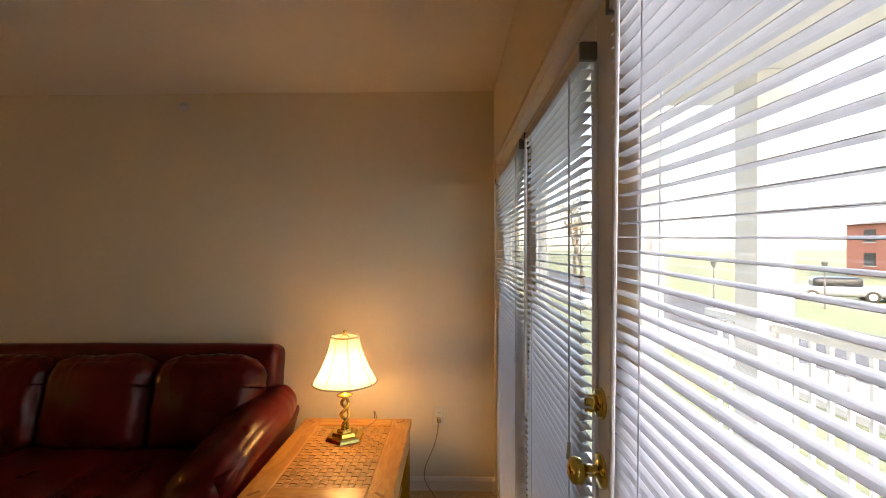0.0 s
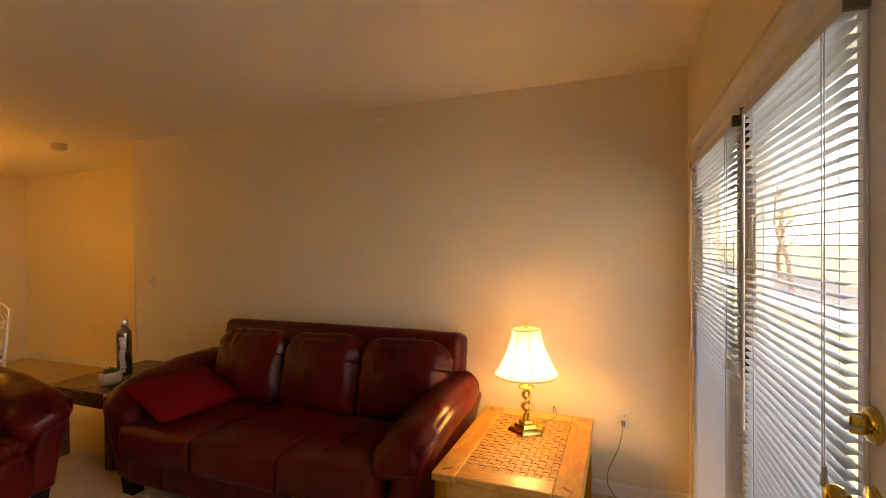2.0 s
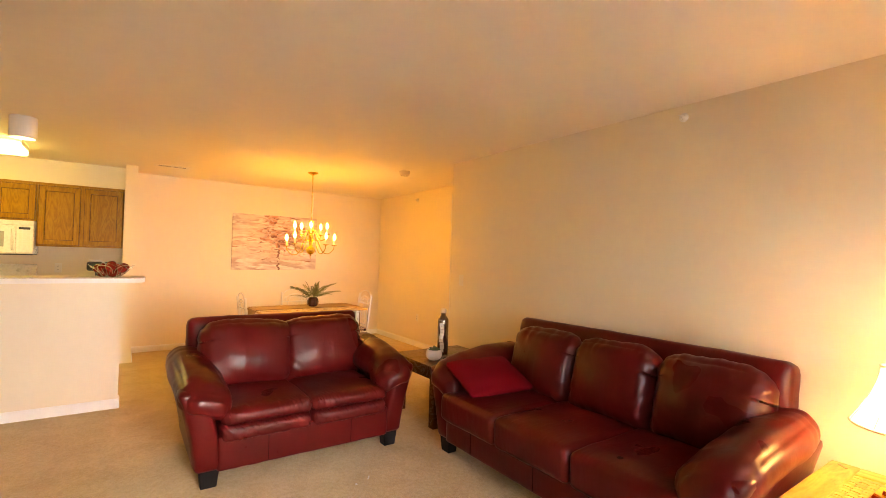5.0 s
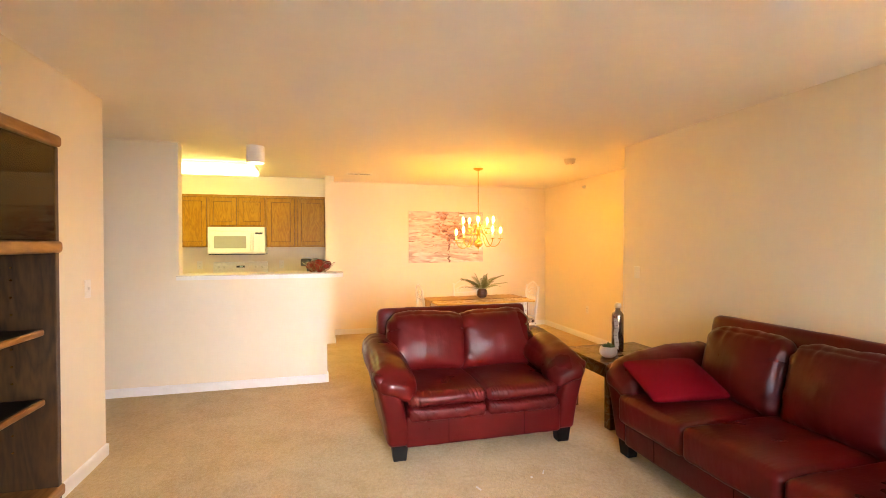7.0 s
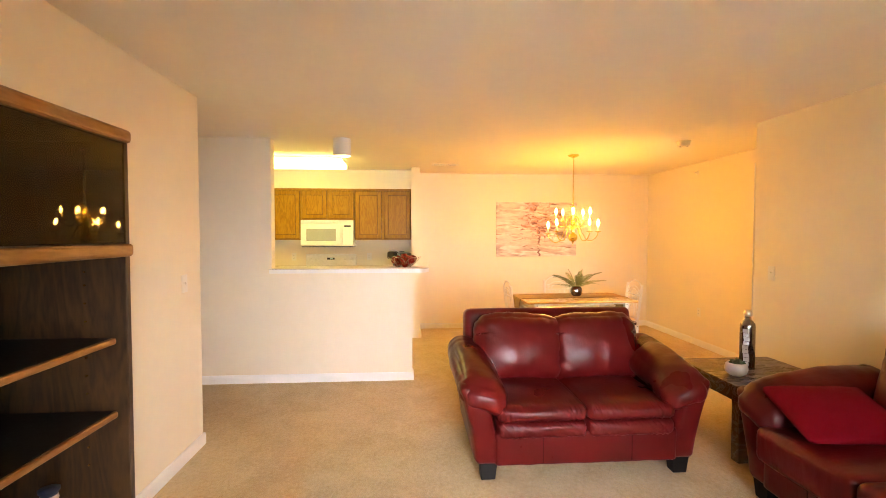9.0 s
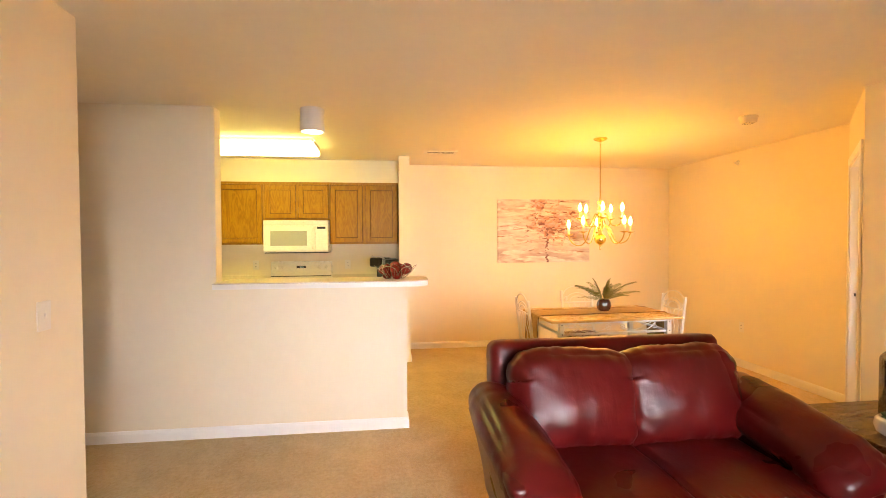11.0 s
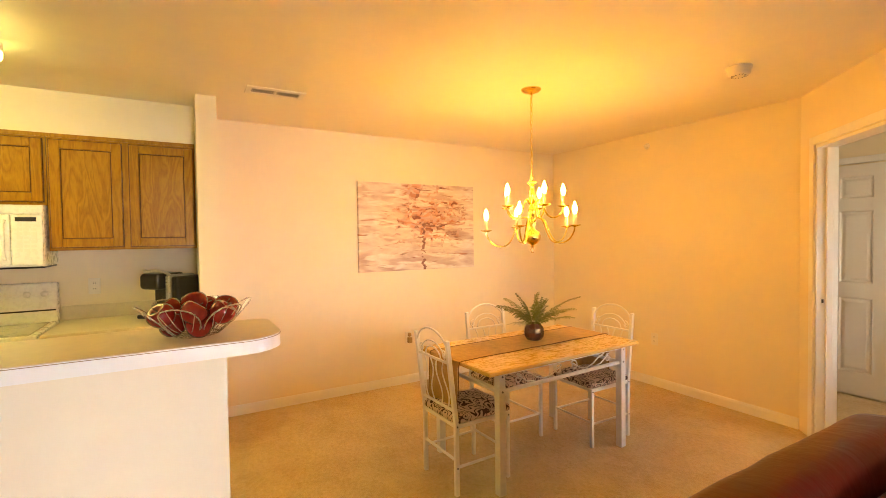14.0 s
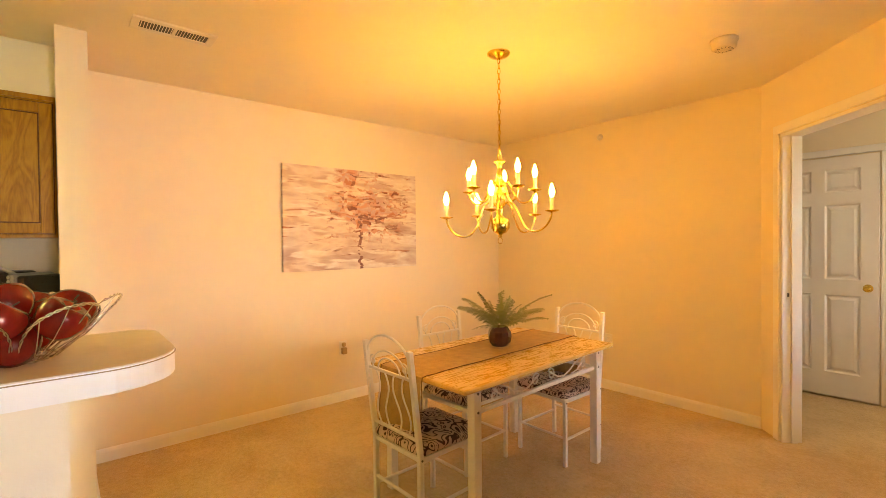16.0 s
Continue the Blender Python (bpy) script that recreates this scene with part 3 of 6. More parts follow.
    for i in range(n):
        x = -hs + (i + 0.5) * cw
        sd = 10.0 * i + n
        y0 = -0.012 - lead
        # seat cushion: crowned, with fine pleats along the front edge
        bm = bmesh.new()
        low = 0.357 if n == 2 else 0.262
        soft_box(bm, (x, (y0 + 0.70) / 2, (0.455 + low) / 2), (cw + 0.004, 0.70 - y0, 0.455 - low), 0.042, (0.004, 0.010, 0.022), (96, 24, 10))
        crease(bm, lambda p: 0.006 * wave(p.x * 5 + sd, p.y * 5, 1) + (1 - ramp(p.y, y0 + 0.03, y0 + 0.12)) * ((0.0065 if n == 2 else 0.0015) * wave(p.x * 74 + p.z * 25 + sd, p.y * 22, p.z * 14) - 0.002)
               + 0.002 * wave(p.x * 17 + sd, p.y * 11, 4) * ramp(abs(p.x - x), 0.12, 0.27))
        c = part("seat_cushion", bm, M_LEATHER, t, smooth=True)
        if n == 2:
            bm = bmesh.new()
            soft_box(bm, (x, (y0 + 0.71) / 2, 0.308), (cw + 0.002, 0.69 - y0, 0.112), 0.04, (0.004, 0.014, 0.0), (96, 8, 12))
            crease(bm, lambda p: (1 - ramp(p.y, y0 + 0.04, y0 + 0.14)) * 0.0080 * wave(p.x * 58 + (p.z - 0.3) * 55 + sd, p.z * 12, 2))
            part("front_roll", bm, M_LEATHER, c, smooth=True)
        # back cushion: leaning, puffed, gathered along the top and sides, with a short centre seam below
        bm = bmesh.new()
        bw = cw + (0.105 if n == 2 else 0.02)
        vs = soft_box(bm, (0, 0, 0), (bw, 0.19, 0.485), 0.085, (0.004, 0.050, 0.012), (44, 10, 36))
        for v in vs:
            u, w = v.co.x / (bw / 2), v.co.z / 0.235
            if v.co.z > 0.1:
                v.co.z -= 0.03 * max(0, abs(u) - 0.55) / 0.45
            if v.co.y < 0:
                v.co.y += 0.011 * math.exp(-(u * 14) ** 2) * (1 - ramp(w, -0.05, 0.25)) - 0.02 * math.exp(-((w + 0.35) * 1.8) ** 2) * (1 - u * u)

        def folds(p):
            u, w = p.x / (bw / 2), p.z / 0.235
            top = ramp(w, 0.25, 0.85)
            side = ramp(abs(u), 0.45, 0.9)
            low = ramp(-w, 0.35, 0.9)
            return (0.0075 * top * wave(p.x * 28 + sd, p.z * 6, p.y * 6) + 0.008 * side * wave(p.x * 6 + sd, p.z * 21 + p.x * 16 * (1 if u < 0 else -1), 3)
                    + 0.006 * low * wave(p.x * 30 + p.z * 10 + sd, p.z * 12, 5) + 0.006 * wave(p.x * 5, p.z * 5, sd) + 0.003 * wave(p.x * 15 + p.z * 8, p.z * 13, sd))
        crease(bm, folds)
        bmesh.ops.transform(bm, matrix=pose(x + shove + 0.012 * (i - (n - 1) / 2), 0.648, 0.655, -13, rnd.uniform(-1.5, 1.5), rnd.uniform(-1, 1)), verts=bm.verts)
        part("back_cushion", bm, M_LEATHER, t, smooth=True)
    return t


M_SEAM = material("leather_seam", (0.030, 0.003, 0.003), 0.8, noise_scale=20, vary=0.1, spec=0.05)
M_BLACKWOOD = material("black_wood", (0.010, 0.009, 0.009), 0.5, noise_scale=10, vary=0.2, spec=0.15)
leather_seat("loveseat", 2, 0.5525, "oxblood leather two-seat sofa with padded arms on the carpet", pose(-3.035, 0.828, 0, 0, 0, 90), 0.0, 0.0)
leather_seat("sofa", 3, 0.56, "oxblood leather three-seat sofa against the cream wall", pose(-1.875, 1.68, 0, 0, 0, 0), 0.07, 0.045)

# throw pillow
bm = bmesh.new()
vs = soft_box(bm, (0, 0, 0), (0.50, 0.37, 0.13), 0.03, (0, 0, 0), (24, 22, 8))
for v in vs:
    u, w = v.co.x / 0.25, v.co.y / 0.185
    k = (1 - min(1, abs(u)) ** 2.4) * (1 - min(1, abs(w)) ** 2.4)
    v.co.z = v.co.z * (0.16 + 1.05 * k ** 0.6) + 0.004 * noise.noise(Vector((v.co.x * 14, v.co.y * 14, 2)))
    v.co.x *= 1 + 0.05 * abs(w) * abs(u)
    v.co.y *= 1 + 0.07 * abs(w) * abs(u)
M_PILLOW = material("crimson_cloth", (0.15, 0.002, 0.007), 0.85, noise_scale=7, vary=0.10, bump=0.25, bump_scale=500, spec=0.08)
pil = part("throw_pillow", bm, M_PILLOW, smooth=True)
tagged(pil, "crimson cloth throw pillow leaning on the sofa arm", "pillow")
pil.matrix_world = pose(-2.55, 1.935, 0.572, 21, 0, 84)


# ---- end table with woven top ----
def end_table(x0, x1, y0, y1, h):
    t = thing("end_table", pose((x0 + x1) / 2, (y0 + y1) / 2, 0), "honey oak end table with a woven rattan top", "side table")
    a, b = (x1 - x0) / 2, (y1 - y0) / 2
    fw, th = 0.108, 0.035
    for lo, hi, mat in (((-a, -b, h - th), (-a + fw, b, h), M_OAKY), ((a - fw, -b, h - th), (a, b, h), M_OAKY),
                        ((-a + fw, -b, h - th), (a - fw, -b + fw, h), M_OAKX), ((-a + fw, b - fw, h - th), (a - fw, b, h), M_OAKX)):
        part("top_rail", boxed(lo, hi, 0.006), mat, t)
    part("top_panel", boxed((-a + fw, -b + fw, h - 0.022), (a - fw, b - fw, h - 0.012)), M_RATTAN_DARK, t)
    # woven strips: over-under cells
    nx, ny = 13, 20
    cx, cy = (2 * a - 2 * fw) / nx, (2 * b - 2 * fw) / ny
    rnd = random.Random(4)
    srcs = []
    for along in (0, 1):
        bm = bmesh.new()
        lx, ly = (cx * 0.52, cy * 0.40) if along else (cx * 0.40, cy * 0.56)
        vs = box(bm, (-lx, -ly, -0.003), (lx, ly, 0.003))
        r = bmesh.ops.subdivide_edges(bm, edges=[e for e in bm.edges if abs((e.verts[0].co - e.verts[1].co)[0 if along else 1]) > 1e-4], cuts=2)
        for v in bm.verts:
            q = v.co.x / lx if along else v.co.y / ly
            v.co.z += 0.0035 * (1 - q * q)
        srcs.append(part("rattan_strip", bm, M_RATTAN, t))
    for i in range(nx):
        for j in range(ny):
            s = srcs[(i + j) % 2]
            m = pose(-a + fw + (i + 0.5) * cx, -b + fw + (j + 0.5) * cy, h - 0.010 + rnd.uniform(-0.001, 0.001), 0, 0, rnd.uniform(-2, 2))
            if i + j < 2 and s.get("done") is None and j == (0 if (i + j) % 2 == 0 else 1) and i == 0:
                s.matrix_basis = m
                s["done"] = 1
            else:
                share(s, "rattan_strip", t, m)
    for s in srcs:
        del s["done"]
    # dark pegs at the mitres
    for sx in (-1, 1):
        for sy in (-1, 1):
            p = part("inlay_key", boxed((-0.024, -0.006, 0), (0.024, 0.006, 0.0025)), M_REDOAK, t)
            p.matrix_basis = pose(sx * (a - fw / 2), sy * (b - fw / 2), h - 0.0005, 0, 0, sx * sy * 42)
    for sx in (-1, 1):
        part("side_apron", boxed((sx * (a - 0.022) - 0.011, -b + 0.05, h - 0.15), (sx * (a - 0.022) + 0.011, b - 0.05, h - th), 0.003), M_OAKY, t)
    for sy in (-1, 1):
        ap = part("end_apron", boxed((-a + 0.05, sy * (b - 0.022) - 0.011, h - 0.15), (a - 0.05, sy * (b - 0.022) + 0.011, h - th), 0.003), M_OAKX, t)
        for sx in (-1, 1):
            part("leg", boxed((sx * (a - 0.04) - 0.03, sy * (b - 0.04) - 0.03, 0), (sx * (a - 0.04) + 0.03, sy * (b - 0.04) + 0.03, h - th), 0.005), M_OAK, t)
    part("lower_shelf", boxed((-a + 0.05, -b + 0.05, 0.12), (a - 0.05, b - 0.05, 0.145), 0.004), M_OAKY, t)
    return t


M_RATTAN = material("woven_rattan", (0.50, 0.27, 0.09), 0.45, noise_scale=40, vary=0.28, per_object=0.35)
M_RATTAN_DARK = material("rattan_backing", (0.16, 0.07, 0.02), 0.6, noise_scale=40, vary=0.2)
end_table(-0.785, -0.17, 1.68, 2.55, 0.50)


# ---- table lamp ----
def table_lamp(x, y, z):
    t = thing("table_lamp", pose(x, y, z), "brass twist table lamp with a cream bell shade, lit", "lamp")
    bm = bmesh.new()
    # stepped hexagonal foot
    for r, z0, z1 in ((0.102, 0, 0.012), (0.096, 0.012, 0.020), (0.068, 0.020, 0.036), (0.042, 0.036, 0.052)):
        cyl(bm, (0, 0, z0), (0, 0, z1), r, r * 0.94, seg=6)
    part("base", bm, M_BRASS, t, "polished brass stepped hexagonal foot")
    for k in range(2):
        bm = bmesh.new()
        pts = []
        for i in range(41):
            f = i / 40
            a = math.pi * k + f * math.pi * 2.6
            r = 0.021 * math.sin(math.pi * min(1, 0.08 + f * 0.84)) ** 0.6
            pts.append((r * math.cos(a), r * math.sin(a), 0.050 + f * 0.165))
        tube(bm, pts, 0.0085, 8)
        part("twist_stem", bm, M_OLDBRASS, t, smooth=True)
    bm = bmesh.new()
    lathe(bm, [(0, 0.210), (0.016, 0.210), (0.040, 0.218), (0.040, 0.224), (0.014, 0.230), (0.011, 0.232), (0.011, 0.275), (0, 0.275)])
    part("drip_cup", bm, M_BRASS, t, smooth=True)
    # bell shade with piping ribs
    def rad(f):
        return 0.072 + (0.164 - 0.072) * (f ** 1.55)
    bm = bmesh.new()
    n, rows = 48, 14
    ring = []
    for j in range(rows + 1):
        f = j / rows
        zz = 0.525 - f * 0.237
        ring.append([bm.verts.new((rad(f) * math.cos(2 * math.pi * i / n), rad(f) * math.sin(2 * math.pi * i / n), zz)) for i in range(n)])
    for p, q in zip(ring, ring[1:]):
        for i in range(n):
            bm.faces.new((p[i], p[(i + 1) % n], q[(i + 1) % n], q[i]))
    sh = part("shade", bm, M_SHADE, t, "cream fabric bell shade", smooth=True)
    for i in range(8):
        a = 2 * math.pi * (i + 0.5) / 8
        bm = bmesh.new()
        tube(bm, [((rad(j / 10) + 0.0015) * math.cos(a), (rad(j / 10) + 0.0015) * math.sin(a), 0.525 - j / 10 * 0.237) for j in range(11)], 0.0022, 5)
        part("shade_rib", bm, M_SHADETRIM, sh)
    for rr, zz in ((0.073, 0.524), (0.1645, 0.289)):
        bm = bmesh.new()
        tube(bm, [(rr * math.cos(2 * math.pi * i / 48), rr * math.sin(2 * math.pi * i / 48), zz) for i in range(48)], 0.0042, 6, True)
        part("shade_trim", bm, M_SHADETRIM, sh, smooth=True)
    bm = bmesh.new()
    tube(bm, [(0.045 * math.cos(math.pi * i / 12), 0, 0.30 + 0.235 * math.sin(math.pi * i / 12) ** 0.5) for i in range(13)], 0.002, 5)
    part("harp", bm, M_BRASS, t)
    bm = bmesh.new()
    lathe(bm, [(0, 0.528), (0.008, 0.53), (0.005, 0.538), (0.010, 0.546), (0.007, 0.556), (0, 0.558)], seg=14)
    part("finial", bm, M_BRASS, t, smooth=True)
    bm = bmesh.new()
    lathe(bm, [(0.012, 0.275), (0.014, 0.295), (0.028, 0.335), (0.030, 0.355), (0.022, 0.378), (0, 0.388)], seg=18)
    part("bulb", bm, M_BULBWARM, t, smooth=True)
    return t


M_SHADE = bpy.data.materials.new("shade_fabric")
M_SHADE.use_nodes = True
_n, _l = M_SHADE.node_tree.nodes, M_SHADE.node_tree.links
_d, _t, _m = _n.new("ShaderNodeBsdfDiffuse"), _n.new("ShaderNodeBsdfTranslucent"), _n.new("ShaderNodeMixShader")
_d.inputs[0].default_value = (0.86, 0.80, 0.68, 1)
_t.inputs[0].default_value = (0.80, 0.78, 0.72, 1)
_w = _n.new("ShaderNodeTexNoise")
_w.inputs["Scale"].default_value = 900
_b = _n.new("ShaderNodeBump")
_b.inputs["Strength"].default_value = 0.2
_l.new(_w.outputs[0], _b.inputs["Height"])
_l.new(_b.outputs[0], _d.inputs["Normal"])
_m.inputs[0].default_value = 0.6
_l.new(_d.outputs[0], _m.inputs[1])
_l.new(_t.outputs[0], _m.inputs[2])
_l.new(_m.outputs[0], _n["Material Output"].inputs[0])
M_SHADETRIM = material("shade_trim", (0.62, 0.56, 0.47), 0.8, noise_scale=60, vary=0.08)
M_BULBWARM = glow("lamp_bulb", (1.0, 0.56, 0.20), TABLE_GLOW)
LAMP = (-0.492, 2.28, 0.50)
table_lamp(*LAMP)


def outlet(m, label="white duplex wall outlet", screws=True, switch=False):
    t = thing("light_switch" if switch else "wall_outlet", m, label, "light switch" if switch else "outlet")
    part("cover_plate", boxed((-0.036, -0.006, -0.058), (0.036, 0, 0.058), 0.003), M_PLATE, t)
    if switch:
        part("toggle", boxed((-0.005, -0.016, -0.006), (0.005, -0.006, 0.012), 0.002), M_PLATE, t)
    else:
        for z in (-0.020, 0.020):
            s = part("socket", boxed((-0.016, -0.0085, z - 0.014), (0.016, -0.006, z + 0.014), 0.001, 1), M_PLATE, t)
            for x in (-0.006, 0.006):
                part("slot", boxed((x - 0.0013, -0.0092, z - 0.003), (x + 0.0013, -0.0084, z + 0.006)), M_BLACK, s)
    return t


M_PLATE = material("ivory_plastic", (0.80, 0.76, 0.68), 0.35, noise_scale=12, vary=0.03)
outlet(pose(-0.018, YN, 0.455), "ivory wall outlet with a lamp cord plugged in")
outlet(pose(-3.93, YN, 1.17), "ivory toggle light switch on the cream wall", switch=True)
outlet(pose(-3.45, YS, 1.17, 0, 0, 180), "ivory toggle light switch on the cream wall", switch=True)
t = outlet(pose(XW, 1.61, 0.46, 0, 0, 90), "almond wall outlet with a small plug-in adapter")
M_ALMOND = material("almond_plastic", (0.42, 0.29, 0.13), 0.4, noise_scale=12, vary=0.06)
part("adapter", boxed((-0.022, -0.046, -0.052), (0.022, -0.009, 0.004), 0.007), M_ALMOND, t)
part("adapter_dial", boxed((-0.016, -0.040, 0.010), (0.016, -0.009, 0.046), 0.010, 3), M_ALMOND, t)
outlet(pose(-6.17, YD, 0.45), "ivory wall outlet on the dining wall")

# lamp cord with its plug
cord = thing("lamp_cord", pose(0, 0, 0), "thin brown lamp cord hanging from the outlet", "cord")
bm = bmesh.new()
pts = [(-0.018, 2.70, 0.435), (-0.020, 2.685, 0.42), (-0.028, 2.688, 0.36), (-0.045, 2.69, 0.29), (-0.075, 2.685, 0.22), (-0.10, 2.675, 0.16), (-0.105, 2.67, 0.10), (-0.085, 2.66, 0.055),
       (-0.05, 2.63, 0.02), (-0.035, 2.60, 0.008), (-0.06, 2.575, 0.006), (-0.12, 2.57, 0.006), (-0.20, 2.60, 0.006), (-0.30, 2.64, 0.03), (-0.36, 2.655, 0.25), (-0.40, 2.64, 0.47), (-0.39, 2.58, 0.53),
       (-0.37, 2.52, 0.508), (-0.39, 2.44, 0.505), (-0.44, 2.36, 0.506)]


def smooth_path(pts, sub=6):
    pts = [Vector(p) for p in pts]
    out = []
    for i in range(len(pts) - 1):
        p0, p1, p2, p3 = pts[max(i - 1, 0)], pts[i], pts[i + 1], pts[min(i + 2, len(pts) - 1)]
        for k in range(sub):
            s = k / sub
            out.append(0.5 * ((2 * p1) + (p2 - p0) * s + (2 * p0 - 5 * p1 + 4 * p2 - p3) * s * s + (3 * p1 - p0 - 3 * p2 + p3) * s ** 3))
    out.append(pts[-1])
    return out


tube(bm, smooth_path(pts), 0.0028, 6)
M_CORD = material("cord_plastic", (0.30, 0.22, 0.10), 0.5, noise_scale=20, vary=0.1)
part("wire", bm, M_CORD, cord, smooth=True)
part("plug", boxed((-0.030, 2.688, 0.420), (-0.006, 2.712, 0.450), 0.005), M_CORD, cord)


def sprinkler(m):
    t = thing("sprinkler_head", m, "small chrome sidewall sprinkler near the ceiling", "sprinkler")
    bm = bmesh.new()
    lathe(bm, [(0, 0), (0.030, 0), (0.028, 0.006), (0.012, 0.010), (0.010, 0.030), (0, 0.030)])
    bmesh.ops.transform(bm, matrix=Matrix.Rotation(radians(90), 4, "X"), verts=bm.verts)
    part("escutcheon", bm, M_CHROME, t, smooth=True)
    part("deflector", boxed((-0.014, -0.045, 0.006), (0.014, -0.028, 0.009), 0.001, 1), M_CHROME, t)
    part("frame_arm", boxed((-0.003, -0.042, -0.012), (0.003, -0.026, 0.008)), M_CHROME, t)


M_CHROME = material("chrome", (0.80, 0.78, 0.74), 0.3, 1.0, noise_scale=20, vary=0.05)
sprinkler(pose(-1.60, YN, 2.36))
sprinkler(pose(-6.25, YD, 2.31))


# ---- dark side table in the corner, vase and succulent ----
t = thing("corner_table", pose(-3.50, 2.17, 0), "dark walnut square side table between the two sofas", "side table")
part("tabletop", boxed((-0.30, -0.33, 0.475), (0.36, 0.42, 0.515), 0.004), M_WALNUT, t)
part("apron", boxed((-0.27, -0.30, 0.40), (0.33, 0.39, 0.475)), M_WALNUT, t)
for x in (-0.25, 0.31):
    for y in (-0.26, 0.36):
        part("leg", boxed((x - 0.035, y - 0.035, 0), (x + 0.035, y + 0.035, 0.475), 0.003), M_WALNUT, t)

t = thing("bottle_vase", pose(-3.56, 2.235, 0.515), "tall silver bottle vase with mosaic stripe", "vase")
bm = bmesh.new()
lathe(bm, [(0, 0), (0.046, 0), (0.05, 0.006), (0.05, 0.30), (0.047, 0.318), (0.036, 0.335), (0.026, 0.345), (0.022, 0.352), (0.022, 0.372), (0, 0.372)], seg=32)
part("body", bm, material("silver_glaze", (0.42, 0.37, 0.33), 0.16, 0.9, noise_scale=30, vary=0.3), t, smooth=True)
bm = bmesh.new()
lathe(bm, [(0.024, 0.372), (0.029, 0.376), (0.030, 0.395), (0.024, 0.412), (0.010, 0.418), (0, 0.418)], seg=20)
part("stopper", bm, M_CHROME, t, smooth=True)
M_MIRRORBIT = material("mirror_chip", (0.86, 0.85, 0.83), 0.22, 0.25, noise_scale=9, vary=0.04)
rnd = random.Random(2)
src = None
for k in range(9):
    for j in range(3):
        a = radians(-62 + 14 * j + 5 * math.sin(k * 1.3))
        m = pose(0.0505 * math.cos(a), 0.0505 * math.sin(a), 0.03 + k * 0.03, rnd.uniform(-8, 8), rnd.uniform(-6, 6), math.degrees(a))
        if src is None:
            src = part("mirror_chip", boxed((-0.001, -0.0064, -0.0135), (0.0022, 0.0064, 0.0135)), M_MIRRORBIT, t)
            src.matrix_basis = m
        else:
            share(src, "mirror_chip", t, m)

t = thing("succulent_pot", pose(-3.37, 2.01, 0.515), "small ribbed white pot with a green succulent", "potted plant")
bm = bmesh.new()
lathe(bm, [(0, 0), (0.040, 0), (0.062, 0.018), (0.070, 0.045), (0.064, 0.075), (0.054, 0.088), (0.048, 0.086), (0.048, 0.078), (0, 0.078)], seg=36)
for v in bm.verts:
    a = math.atan2(v.co.y, v.co.x)
    k = 1 + 0.05 * abs(math.cos(a * 6))
    v.co.x *= k
    v.co.y *= k
part("pot", bm, material("white_porcelain", (0.82, 0.80, 0.76), 0.25, noise_scale=6, vary=0.02), t, smooth=True)
M_SUCC = material("succulent_green", (0.05, 0.10, 0.045), 0.5, noise_scale=30, vary=0.3, per_object=0.3)
bm = bmesh.new()
lathe(bm, [(0, 0), (0.008, 0.004), (0.013, 0.018), (0.009, 0.034), (0, 0.046)], seg=8, squash=0.45)
src = part("leaf", bm, M_SUCC, t, smooth=True)
src.matrix_basis = pose(0, 0, 0.082)
rnd = random.Random(9)
for c in ((0, 0), (0.024, 0.016), (-0.026, 0.010), (0.004, -0.028)):
    for k in range(10):
        a = k * 137.5
        tilt = 20 + 6 * k
        share(src, "leaf", t, Matrix.Translation((c[0], c[1], 0.080)) @ Matrix.Rotation(radians(a), 4, "Z") @ pose(0.004, 0, 0, 0, tilt * 0.9, 90 * 0) @ Matrix.Scale(rnd.uniform(0.6, 0.9), 4))
bm = bmesh.new()
lathe(bm, [(0, 0.076), (0.047, 0.078), (0, 0.0785)], seg=20)
part("soil", bm, material("soil", (0.03, 0.02, 0.012), 0.95, noise_scale=80, vary=0.3, bump=0.6), t)


# ---- oak display cabinet against the south wall ----
CX0, CX1, CY, CB, CT = -1.855, -1.345, -1.10, YS + 0.01, 1.81
t = thing("display_cabinet", pose(0, 0, 0), "tall dark oak display cabinet with smoked glass door and open shelves", "cabinet")
part("side_panel", boxed((CX0 + 0.012, CB, 0), (CX0 + 0.034, CY, CT - 0.04), 0.002, 1), M_DARKOAK, t)
part("side_panel", boxed((CX1 - 0.034, CB, 0), (CX1 - 0.012, CY, CT - 0.04), 0.002, 1), wood("brown_oak_side", (0.105, 0.042, 0.008), (0.070, 0.026, 0.005), 0.4), t)
part("back_panel", boxed((CX0 + 0.034, CB, 0.02), (CX1 - 0.034, CB + 0.012, CT - 0.04)), M_DARKOAK, t)
M_SHELF = material("black_shelf_laminate", (0.012, 0.008, 0.005), 0.6, noise_scale=9, vary=0.2)
M_NOSE = wood("oak_nosing", (0.26, 0.11, 0.028), (0.16, 0.060, 0.013), 0.35, axis=0, coat=0.1, spec=0.3)


def nosing(z0, z1, parent):
    bm = bmesh.new()
    box(bm, (CX0, CB, z0), (CX1, CY + 0.008, z1), 0.012, 3)
    return part("moulded_board", bm, M_NOSE, parent)


